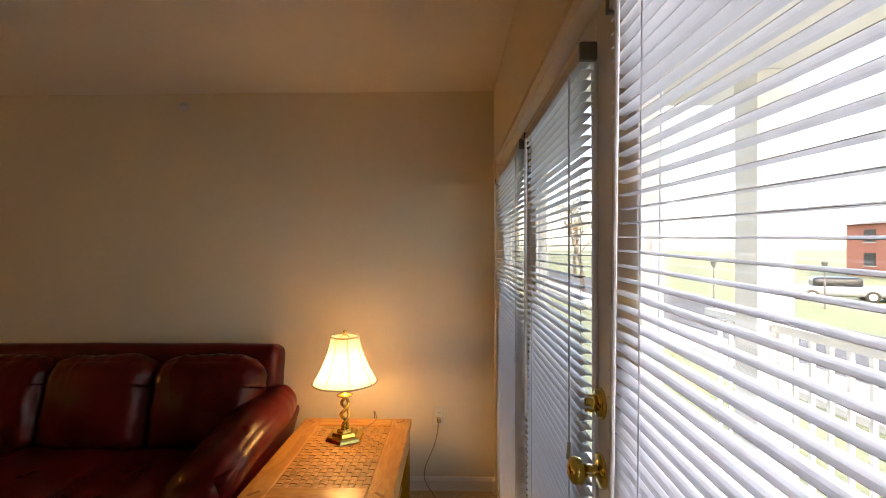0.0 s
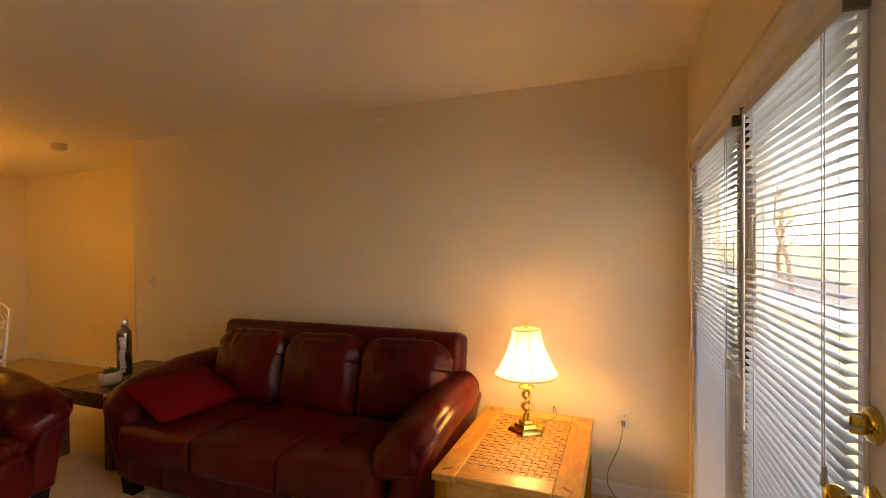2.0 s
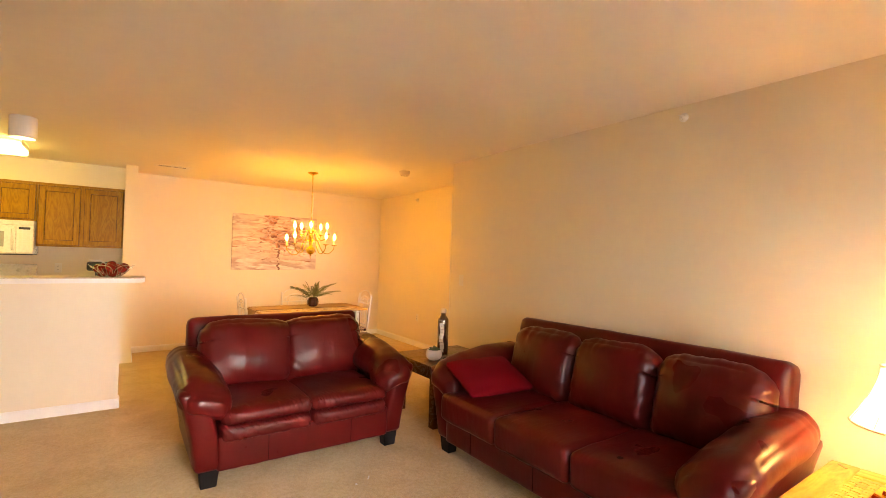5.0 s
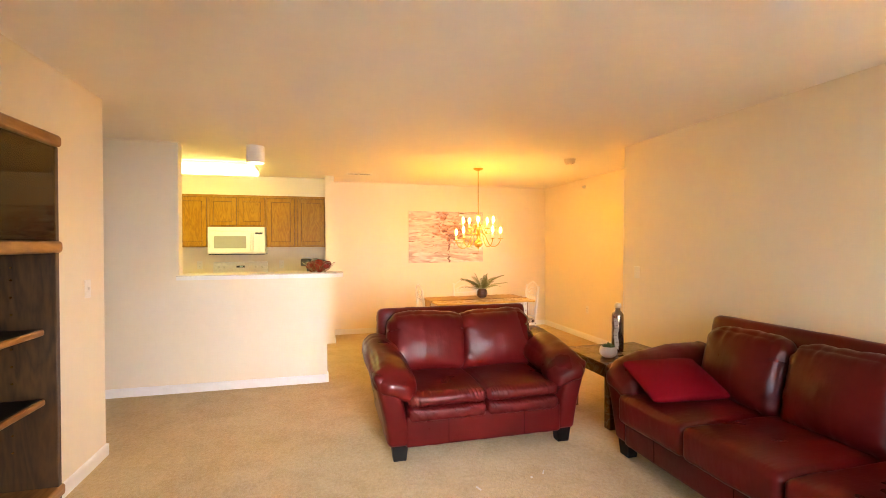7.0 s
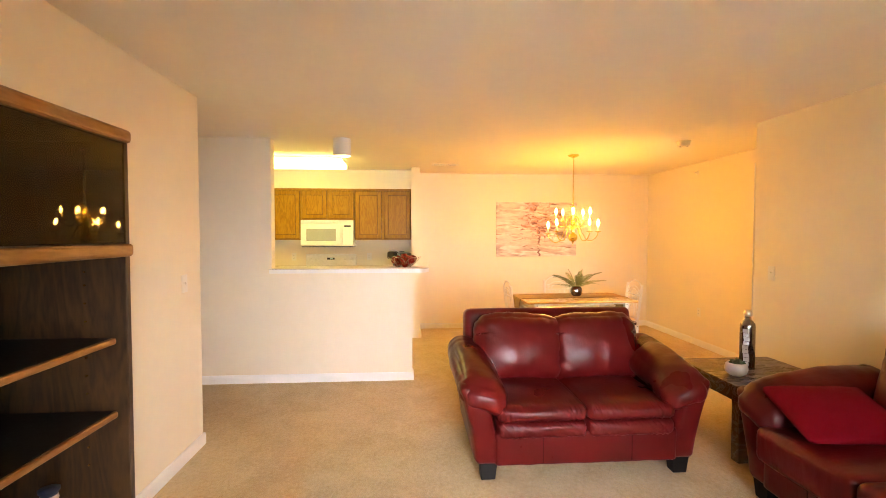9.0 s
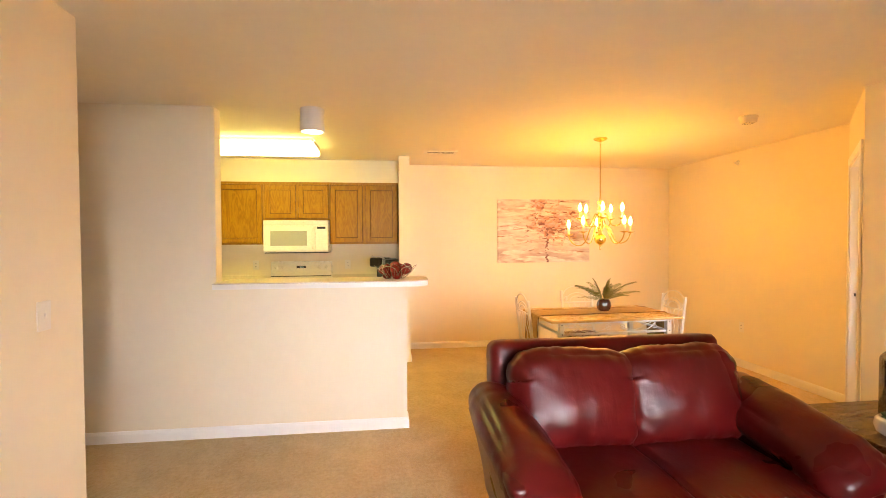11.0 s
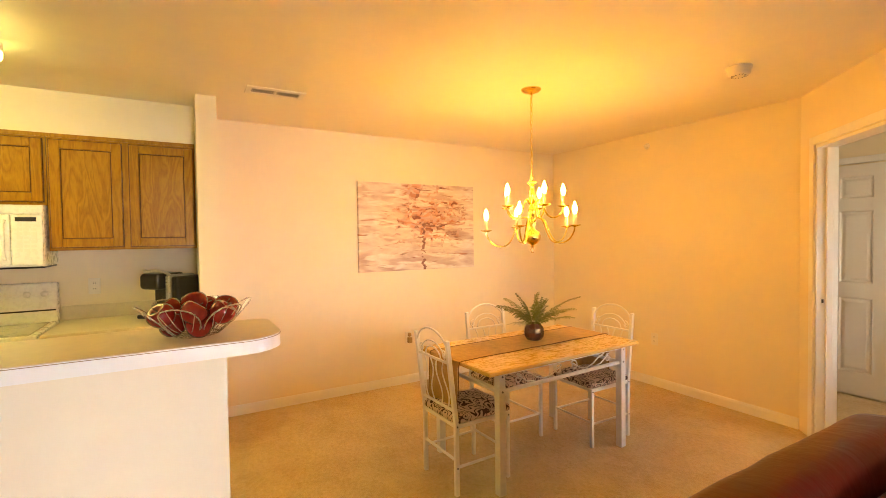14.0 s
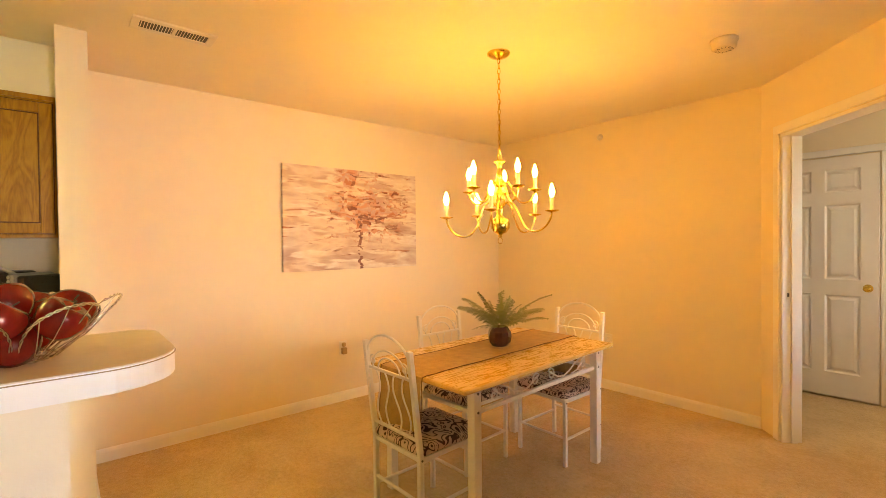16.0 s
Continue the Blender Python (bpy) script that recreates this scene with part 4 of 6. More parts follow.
nosing(CT - 0.04, CT, t)
nosing(1.425, 1.465, t)
nosing(0.625, 0.665, t)
nosing(0.0, 0.07, t)
for z in (1.180, 0.955):
    s = part("shelf", boxed((CX0 + 0.036, CB + 0.014, z - 0.018), (CX1 - 0.036, CY - 0.045, z)), M_SHELF, t)
    bm = bmesh.new()
    box(bm, (CX0 + 0.036, CY - 0.045, z - 0.020), (CX1 - 0.036, CY - 0.030, z + 0.001), 0.006, 3)
    part("shelf_edge", bm, M_NOSE, s)
for z0, z1, nm in ((1.468, CT - 0.043, "glass_door"),):
    M_SMOKE = bpy.data.materials.new("smoked_glass")
    M_SMOKE.use_nodes = True
    b = M_SMOKE.node_tree.nodes["Principled BSDF"]
    b.inputs["Base Color"].default_value = (0.05, 0.03, 0.015, 1)
    b.inputs["Transmission Weight"].default_value = 0.85
    b.inputs["Roughness"].default_value = 0.015
    b.inputs["IOR"].default_value = 1.22
    b.inputs["Specular IOR Level"].default_value = 0.5
    g = part(nm, boxed((CX0 + 0.030, CY - 0.006, z0), (CX1 - 0.030, CY, z1), 0.001, 1), M_SMOKE, t, "smoked glass door")
    for z in (z0 + 0.02, z1 - 0.02):
        part("hinge", boxed((CX1 - 0.034, CY, z - 0.012), (CX1 - 0.018, CY + 0.006, z + 0.012), 0.002, 1), M_BRASS, g)
for x0, x1 in ((CX0 + 0.034, (CX0 + CX1) / 2 - 0.001), ((CX0 + CX1) / 2 + 0.001, CX1 - 0.034)):
    d = part("lower_door", boxed((x0, CY - 0.02, 0.075), (x1, CY, 0.62), 0.003, 1), M_DARKOAK, t)
    part("raised_panel", boxed((x0 + 0.05, CY, 0.13), (x1 - 0.05, CY + 0.006, 0.565), 0.004, 1), M_DARKOAK, d)
bm = bmesh.new()
cyl(bm, (0, 0, 0), (0.004, 0, 0), 0.003, seg=8)
src = part("shelf_pin_hole", bm, M_BRASS, t)
src.matrix_basis = pose(CX0 + 0.034, CY - 0.12, 1.38)
for k in range(11):
    z = 1.34 - k * 0.055
    if abs(z - 1.17) > 0.02 and abs(z - 0.945) > 0.02:
        share(src, "shelf_pin_hole", t, pose(CX0 + 0.034, CY - 0.12, z))

# figurine on the lower shelf: one plain shape
bm = bmesh.new()
lathe(bm, [(0, 0), (0.045, 0), (0.045, 0.008), (0.030, 0.012), (0.028, 0.06), (0.040, 0.11), (0.042, 0.145), (0.020, 0.165), (0.014, 0.172), (0.030, 0.185), (0.034, 0.205), (0.030, 0.226), (0.038, 0.236), (0.040, 0.246), (0, 0.252)], seg=20)
M_FIG = bpy.data.materials.new("painted_figurine")
M_FIG.use_nodes = True
_n, _l = M_FIG.node_tree.nodes, M_FIG.node_tree.links
_tc, _s, _r = _n.new("ShaderNodeTexCoord"), _n.new("ShaderNodeSeparateXYZ"), _n.new("ShaderNodeValToRGB")
_l.new(_tc.outputs["Object"], _s.inputs[0])
_sc = _n.new("ShaderNodeMath")
_sc.operation = "MULTIPLY"
_sc.inputs[1].default_value = 4.0
_l.new(_s.outputs[2], _sc.inputs[0])
_l.new(_sc.outputs[0], _r.inputs[0])
_r.color_ramp.interpolation = "CONSTANT"
_r.color_ramp.elements[0].color = (0.012, 0.02, 0.045, 1)
_r.color_ramp.elements[1].position = 0.69
_r.color_ramp.elements[1].color = (0.50, 0.34, 0.25, 1)
_e = _r.color_ramp.elements.new(0.88)
_e.color = (0.012, 0.02, 0.045, 1)
_l.new(_r.outputs[0], _n["Principled BSDF"].inputs["Base Color"])
fig = part("figurine", bm, M_FIG, smooth=True)
tagged(fig, "small painted figurine in dark blue on the cabinet shelf", "figurine")
fig.matrix_world = pose(-1.64, CY - 0.10, 0.665) @ Matrix.Scale(0.62, 4)
# folded papers behind the smoked glass
t = thing("paper_stack", pose(-1.56, CY - 0.20, 1.465, 0, 0, 12), "small stack of white papers behind smoked glass", "papers")
for k in range(4):
    p = part("sheet", boxed((-0.07, -0.10, 0), (0.07, 0.10, 0.004)), M_TRIM, t)
    p.matrix_basis = pose(0, 0, k * 0.0045, 0, 0, k * 5 - 6)


# ---- dining table ----
TX, TY, TZ = -5.79, 1.70, 0.725
t = thing("dining_table", pose(TX, TY, 0, 0, 0, 2.5), "pine-top dining table on cream metal legs with scrollwork", "table")
bm = bmesh.new()
box(bm, (-0.375, -0.655, TZ - 0.026), (0.375, 0.655, TZ), 0.010, 3)
part("tabletop", bm, M_PINE, t, "pale varnished pine top")
LX, LY = 0.315, 0.535
for sx in (-1, 1):
    for sy in (-1, 1):
        leg = part("leg", boxed((sx * LX - 0.023, sy * LY - 0.023, 0), (sx * LX + 0.023, sy * LY + 0.023, TZ - 0.026), 0.003), M_WHITEMETAL, t)
        for z in (TZ - 0.05, TZ - 0.135):
            bm = bmesh.new()
            cyl(bm, (sx * (LX + 0.022), sy * LY, z), (sx * (LX + 0.026), sy * LY, z), 0.006, seg=10)
            part("bolt", bm, M_BLACKISH, leg)


def scroll(c, r0, turns, flip=1, n=26):
    """Spiral in the y-z plane ending outwards."""
    return [(0, c[0] + flip * (r0 * (0.18 + 0.82 * i / n)) * math.cos(turns * 2 * math.pi * i / n), c[1] + (r0 * (0.18 + 0.82 * i / n)) * math.sin(turns * 2 * math.pi * i / n)) for i in range(n + 1)]


for sx in (-1, 1):
    part("upper_rail", boxed((sx * LX - 0.009, -LY + 0.023, TZ - 0.048), (sx * LX + 0.009, LY - 0.023, TZ - 0.030)), M_WHITEMETAL, t)
    part("side_rail", boxed((sx * LX - 0.010, -LY + 0.023, TZ - 0.150), (sx * LX + 0.010, LY - 0.023, TZ - 0.130), 0.003), M_WHITEMETAL, t)
    for s in (-1, 1):
        bm = bmesh.new()
        pts = scroll((s * 0.07, TZ - 0.088), 0.034, 1.4, s)
        pts += [(0, s * y, z) for y, z in ((0.13, TZ - 0.112), (0.19, TZ - 0.122), (0.25, TZ - 0.105), (0.30, TZ - 0.075), (0.36, TZ - 0.055))]
        tube(bm, [(sx * LX, p[1], p[2]) for p in pts], 0.0042, 6)
        part("scrollwork", bm, M_WHITEMETAL, t, smooth=True)
        bm = bmesh.new()
        pts = scroll((s * 0.40, TZ - 0.090), 0.030, 1.3, -s) + [(0, s * 0.33, TZ - 0.115), (0, s * 0.27, TZ - 0.125)]
        tube(bm, [(sx * LX, p[1], p[2]) for p in pts], 0.0042, 6)
        part("scrollwork", bm, M_WHITEMETAL, t, smooth=True)
for sy in (-1, 1):
    part("end_rail", boxed((-LX + 0.023, sy * LY - 0.010, TZ - 0.150), (LX - 0.023, sy * LY + 0.010, TZ - 0.130), 0.003), M_WHITEMETAL, t)
    part("upper_end_rail", boxed((-LX + 0.023, sy * LY - 0.009, TZ - 0.048), (LX - 0.023, sy * LY + 0.009, TZ - 0.030)), M_WHITEMETAL, t)

# burlap runner over the table, hanging at both ends
M_BURLAP = material("burlap", (0.56, 0.365, 0.14), 0.95, noise_scale=22, vary=0.20, bump=0.35, bump_scale=300)
bm = bmesh.new()
path = [(-0.685, TZ - 0.30), (-0.680, TZ - 0.15), (-0.672, TZ - 0.03), (-0.664, TZ - 0.002), (-0.645, TZ + 0.004)] + [(-0.6 + k * 0.1, TZ + 0.004) for k in range(13)] + [(0.645, TZ + 0.004), (0.664, TZ - 0.002), (0.672, TZ - 0.03), (0.680, TZ - 0.15), (0.685, TZ - 0.30)]
rowsv = []
for i, (y, z) in enumerate(path):
    r = []
    for k in range(13):
        x = -0.165 + 0.33 * k / 12
        wob = 0.010 * math.sin(k * 1.4 + i * 0.2) if z < TZ - 0.01 else 0.0012 * abs(math.sin(i * 2.1 + k))
        r.append(bm.verts.new((x + 0.004 * math.sin(i * 1.7), y + (wob if z < TZ - 0.01 else 0), z + (wob if z >= TZ - 0.01 else 0))))
    rowsv.append(r)
for a, b in zip(rowsv, rowsv[1:]):
    for k in range(12):
        bm.faces.new((a[k], a[k + 1], b[k + 1], b[k]))
bm.normal_update()
bmesh.ops.solidify(bm, geom=bm.faces[:], thickness=0.0025)
run = thing("table_runner", pose(TX - 0.06, TY, 0, 0, 0, 2.5), "brown burlap runner laid lengthwise over the dining table", "table runner")
part("cloth", bm, M_BURLAP, run)
M_HEM = material("burlap_hem", (0.24, 0.12, 0.04), 0.95, noise_scale=50, vary=0.3, bump=0.1, bump_scale=300)
for x in (-0.165, 0.165):
    bm = bmesh.new()
    tube(bm, [(x + 0.004 * math.sin(i * 1.7), y, z + 0.001) for i, (y, z) in enumerate(path)], 0.0026, 5)
    part("stitched_hem", bm, M_HEM, run, "dark stitched edge")


# ---- dining chairs ----
M_CUSHION = bpy.data.materials.new("scroll_print_fabric")
M_CUSHION.use_nodes = True
_n, _l = M_CUSHION.node_tree.nodes, M_CUSHION.node_tree.links
_b = _n["Principled BSDF"]
_b.inputs["Roughness"].default_value = 0.85
_tc = _n.new("ShaderNodeTexCoord")
_v = _n.new("ShaderNodeTexNoise")
_v.inputs["Scale"].default_value = 9.5
_v.inputs["Detail"].default_value = 0.5
_v.inputs["Distortion"].default_value = 1.6
_l.new(_tc.outputs["Object"], _v.inputs[0])
_mu = _n.new("ShaderNodeMath")
_mu.operation = "MULTIPLY"
_mu.inputs[1].default_value = 7.0
_l.new(_v.outputs[0], _mu.inputs[0])
_pp = _n.new("ShaderNodeMath")
_pp.operation = "PINGPONG"
_pp.inputs[1].default_value = 0.5
_l.new(_mu.outputs[0], _pp.inputs[0])
_r = _n.new("ShaderNodeValToRGB")
_r.color_ramp.elements[0].position, _r.color_ramp.elements[1].position = 0.15, 0.20
_r.color_ramp.elements[0].color = (0.050, 0.020, 0.016, 1)
_r.color_ramp.elements[1].color = (0.58, 0.45, 0.36, 1)
_l.new(_pp.outputs[0], _r.inputs[0])
_l.new(_r.outputs[0], _b.inputs["Base Color"])


def dining_chair():
    """Cream metal chair, front towards +y, back at y = 0."""
    t = thing("dining_chair", pose(0, 0, 0), "cream metal dining chair with scrolled back and print cushion", "chair", "chairs round the dining table")
    W, D, SH, TH = 0.175, 0.37, 0.405, 0.885
    for s in (-1, 1):
        bm = bmesh.new()
        vs = box(bm, (s * W - 0.012, -0.012, 0), (s * W + 0.012, 0.012, TH), 0.002, 1)
        bmesh.ops.bisect_plane(bm, geom=bm.verts[:] + bm.edges[:] + bm.faces[:], plane_co=(0, 0, SH), plane_no=(0, 0, 1))
        for v in bm.verts:
            if v.co.z > SH:
                v.co.y -= 0.055 * (v.co.z - SH) / (TH - SH)
        part("back_post", bm, M_WHITEMETAL, t)
        part("front_leg", boxed((s * W - 0.011, D - 0.011, 0), (s * W + 0.011, D + 0.011, SH), 0.002, 1), M_WHITEMETAL, t)
        part("seat_rail", boxed((s * W - 0.009, 0.012, SH - 0.022), (s * W + 0.009, D - 0.011, SH)), M_WHITEMETAL, t)
        bm = bmesh.new()
        cyl(bm, (s * W, 0.01, 0.16), (s * W, D - 0.01, 0.16), 0.008, seg=8)
        part("side_stretcher", bm, M_WHITEMETAL, t)
        for y, z in ((0.0, 0.16), (0.0, SH - 0.01), (D, SH - 0.02)):
            bm = bmesh.new()
            cyl(bm, (s * (W + 0.011), y, z), (s * (W + 0.0145), y, z), 0.005, seg=8)
            part("bolt", bm, M_BLACKISH, t)
    for y in (0.0, D):
        part("cross_rail", boxed((-W + 0.011, y - 0.008, SH - 0.020), (W - 0.011, y + 0.008, SH)), M_WHITEMETAL, t)
    for y, z in ((0.0, 0.20), (D, 0.17)):
        bm = bmesh.new()
        cyl(bm, (-W, y, z), (W, y, z), 0.008, seg=8)
        part("stretcher", bm, M_WHITEMETAL, t)

    def yb(z):
        return -0.055 * max(0.0, z - SH) / (TH - SH)
    for z in (0.48, 0.755):
        part("back_rail", boxed((-W + 0.011, yb(z) - 0.006, z - 0.007), (W - 0.011, yb(z) + 0.006, z + 0.007), 0.002, 1), M_WHITEMETAL, t)
    # arched crest with an inner arc and scrolls
    for rise, half, zb in ((0.13, W, 0.80), (0.095, W - 0.045, 0.762), (0.06, W - 0.09, 0.762)):
        bm = bmesh.new()
        pts = [(half * math.cos(math.pi * i / 20), 0, zb + rise * math.sin(math.pi * i / 20)) for i in range(21)]
        tube(bm, [(x, yb(z), z) for x, y, z in pts], 0.0062 if half == W else 0.0045, 6)
        part("crest_arc", bm, M_WHITEMETAL, t, smooth=True)
    for s in (-1, 1):
        bm = bmesh.new()
        sp = scroll((s * 0.125, 0.795), 0.026, 1.3, s)
        tube(bm, [(p[1], yb(p[2]), p[2]) for p in sp], 0.004, 6)
        part("scrollwork", bm, M_WHITEMETAL, t, smooth=True)
    for f in (-0.62, -0.22, 0.22, 0.62):
        bm = bmesh.new()
        pts = []
        for i in range(13):
            k = i / 12
            z = 0.485 + k * 0.27
            x = W * f + 0.022 * math.sin(k * math.pi * 2) * (1 if f > 0 else -1)
            pts.append((x, yb(z), z))
        tube(bm, pts, 0.0042, 6)
        part("back_spindle", bm, M_WHITEMETAL, t, smooth=True)
    bm = bmesh.new()
    soft_box(bm, (0, D / 2 + 0.005, SH + 0.022), (2 * W + 0.03, D + 0.03, 0.046), 0.02, (0.003, 0.003, 0.014), 10)
    part("seat_cushion", bm, M_CUSHION, t, "beige cushion with dark brown scroll print", smooth=True)
    return t


ch = dining_chair()
ch.matrix_world = pose(-5.745, 0.955, 0, 0, 0, 2)
copy_thing(ch, pose(-6.27, 1.70, 0, 0, 0, -88))
copy_thing(ch, pose(-5.76, 2.43, 0, 0, 0, 180))

# ---- fern in a dark vase ----
FX, FY = -5.86, 1.79
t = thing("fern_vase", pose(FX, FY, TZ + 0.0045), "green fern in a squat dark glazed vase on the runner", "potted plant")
bm = bmesh.new()
lathe(bm, [(0, 0), (0.048, 0), (0.066, 0.022), (0.072, 0.055), (0.068, 0.085), (0.052, 0.108), (0.046, 0.116), (0.042, 0.114), (0.044, 0.104), (0, 0.102)], seg=10)
part("vase", bm, material("dark_red_glaze", (0.15, 0.045, 0.022), 0.14, noise_scale=14, vary=0.35, coat=0.5), t)
M_FERN = material("fern_green", (0.19, 0.20, 0.035), 0.5, noise_scale=30, vary=0.3, per_object=0.45)
M_STALK = material("fern_stalk", (0.10, 0.08, 0.02), 0.6, noise_scale=30, vary=0.2)


def frond(rnd, length, lift, droop, sway, twist):
    """One frond: a thin arching stalk with small separate leaflets on both sides."""
    bm = bmesh.new()
    n = 30
    pts = []
    for i in range(n + 1):
        k = i / n
        r = length * (k * math.cos(radians(lift)) + 0.12 * k * k)
        z = length * (k * math.sin(radians(lift)) - droop * k ** 2.4)
        pts.append(Vector((r, sway * length * k * k, z)))
    tube(bm, pts, lambda k: 0.0017 * (1 - 0.7 * k), 5)
    for i in range(4, n):
        d = (pts[i + 1] - pts[i - 1]).normalized()
        flat = d.cross(Vector((0, 0, 1))).normalized()
        flat = flat * math.cos(twist) + d.cross(flat) * math.sin(twist)
        k = i / n
        ll = 0.043 * min(1.0, 0.35 + (k - 0.12) * 4.0) * (1 - 0.75 * max(0, k - 0.35) / 0.65) * rnd.uniform(0.8, 1.15) + 0.002
        for s in (-1, 1):
            out = (flat * s * 0.95 + d * 0.30 + Vector((0, 0, rnd.uniform(-0.25, 0.25)))).normalized()
            w = d * min(0.0066, length / n * 0.46)
            p = pts[i] + d * (0.002 * s)
            q = [p - w * 0.6, p + out * ll * 0.5 - w, p + out * ll - Vector((0, 0, 0.003)), p + out * ll * 0.45 + w, p + w * 0.6]
            q[1].z += 0.0015
            bm.faces.new([bm.verts.new(c) for c in q])
    return bm


rnd = random.Random(11)
for k in range(17):
    az = k * 137.5 + rnd.uniform(-18, 18)
    inner = k % 3 == 0
    ln = rnd.uniform(0.20, 0.28) if inner else rnd.uniform(0.28, 0.40)
    f = part("frond", frond(rnd, ln, rnd.uniform(60, 80) if inner else rnd.uniform(18, 52), rnd.uniform(0.05, 0.2) if inner else rnd.uniform(0.12, 0.34), rnd.uniform(-0.2, 0.2), rnd.uniform(-1.1, 1.1)), M_FERN, t)
    f.matrix_basis = pose(0.012 * math.cos(radians(az)), 0.012 * math.sin(radians(az)), 0.10, 0, 0, az)

# ---- chandelier ----
CHX, CHY = -5.77, 1.705
t = thing("chandelier", pose(CHX, CHY, 0), "polished brass ten-candle chandelier on a chain, lit", "chandelier")
bm = bmesh.new()
lathe(bm, [(0, H), (0.066, H), (0.066, H - 0.006), (0.052, H - 0.018), (0.022, H - 0.028), (0.010, H - 0.034), (0, H - 0.036)])
part("canopy", bm, M_BRASS, t, smooth=True)
# chain links, alternately turned
bm = bmesh.new()
tube(bm, [(0.0085 * math.cos(2 * math.pi * i / 16), 0, 0.017 * math.sin(2 * math.pi * i / 16)) for i in range(16)], 0.0023, 5, True)
src = part("chain_link", bm, M_BRASS, t, smooth=True)
nl = 19
zc0, zc1 = H - 0.045, 1.87
for k in range(nl):
    m = pose(0, 0, zc0 - (zc0 - zc1) * k / (nl - 1), 0, 0, 90 * (k % 2) + 20)
    if k == 0:
        src.matrix_basis = m
    else:
        share(src, "chain_link", t, m)
bm = bmesh.new()
tube(bm, [(0.004 * math.sin(k * 1.1), 0.004 * math.cos(k * 0.9), zc0 + 0.01 - (zc0 - zc1 + 0.01) * k / 30) for k in range(31)], 0.002, 5)
part("supply_wire", bm, M_BRASS, t)
bm = bmesh.new()
tube(bm, [(0.016 * math.cos(2 * math.pi * i / 20), 0, 1.848 + 0.020 * math.sin(2 * math.pi * i / 20)) for i in range(20)], 0.003, 6, True)
part("hanging_loop", bm, M_BRASS, t, smooth=True)
bm = bmesh.new()
lathe(bm, [(0, 1.832), (0.010, 1.83), (0.032, 1.822), (0.034, 1.816), (0.014, 1.800), (0.012, 1.78), (0.020, 1.74), (0.022, 1.70), (0.012, 1.675), (0.016, 1.66), (0.026, 1.64), (0.026, 1.60), (0.014, 1.575),
           (0.020, 1.555), (0.024, 1.54), (0.014, 1.515), (0.022, 1.50), (0.045, 1.485), (0.056, 1.462), (0.054, 1.435), (0.038, 1.410), (0.014, 1.400), (0.010, 1.392), (0.014, 1.385), (0, 1.380)])
part("column", bm, M_BRASS, t, smooth=True)
bm = bmesh.new()
tube(bm, [(0.017 * math.cos(2 * math.pi * i / 20), 0, 1.364 + 0.018 * math.sin(2 * math.pi * i / 20)) for i in range(20)], 0.0025, 6, True)
part("bottom_ring", bm, M_BRASS, t, smooth=True)
M_CANDLE = material("candle_sleeve", (0.82, 0.72, 0.50), 0.4, noise_scale=12, vary=0.04)
M_FLAME = glow("flame_bulb", WARM, BULB_GLOW)


def candle_arm(R, z_root, z_dish, az):
    ca, sa = math.cos(radians(az)), math.sin(radians(az))
    bm = bmesh.new()
    drop = 0.105 * R / 0.31
    ctrl = [(0.018, z_root), (0.045, z_root + 0.028), (R * 0.30, z_root + 0.005), (R * 0.42, z_dish - drop * 0.35), (R * 0.54, z_dish - drop * 0.86), (R * 0.70, z_dish - drop), (R * 0.87, z_dish - drop * 0.78), (R * 0.975, z_dish - drop * 0.35), (R, z_dish)]
    tube(bm, [(p.x * ca, p.x * sa, p.z) for p in smooth_path([(r, 0, z) for r, z in ctrl], 5)], 0.0055, 7)
    arm = part("arm", bm, M_BRASS, t, smooth=True)
    c = (R * ca, R * sa, z_dish)
    bm = bmesh.new()
    lathe(bm, [(0, -0.006), (0.010, -0.005), (0.036, 0.004), (0.039, 0.009), (0.034, 0.008), (0.012, 0.004), (0, 0.004)], c, 22)
    part("drip_dish", bm, M_BRASS, arm, smooth=True)
    bm = bmesh.new()
    lathe(bm, [(0.0, 0.002), (0.0115, 0.002), (0.0115, 0.078), (0, 0.078)], c, 14)
    part("candle_sleeve", bm, M_CANDLE, arm, smooth=True)
    bm = bmesh.new()
    lathe(bm, [(0.008, 0.078), (0.009, 0.084), (0.0150, 0.102), (0.0145, 0.117), (0.0075, 0.137), (0.003, 0.151), (0, 0.155)], c, 14)
    part("flame_bulb", bm, M_FLAME, arm, "lit flame-tip bulb", smooth=True)


# five long arms below, five short ones above between them; one arm sags
for k in range(5):
    candle_arm(0.31, 1.555, 1.492 if k == 0 else 1.517, -127.4 + 72 * k)
for k in range(5):
    candle_arm(0.205, 1.675, 1.650, -91.4 + 72 * k)

# ---- canvas on the west wall ----
PY0, PY1, PZ0, PZ1 = 1.094, 2.388, 1.135, 1.993
M_ART = bpy.data.materials.new("abstract_tree_canvas")
M_ART.use_nodes = True
_n, _l = M_ART.node_tree.nodes, M_ART.node_tree.links
_b = _n["Principled BSDF"]
_b.inputs["Roughness"].default_value = 0.7
_tc = _n.new("ShaderNodeTexCoord")


def node_math(op, a, b=None, clamp=False):
    m = _n.new("ShaderNodeMath")
    m.operation, m.use_clamp = op, clamp
    for i, q in enumerate((a, b)):
        if q is None:
            continue
        if isinstance(q, (int, float)):
            m.inputs[i].default_value = q
        else:
            _l.new(q, m.inputs[i])
    return m.outputs[0]


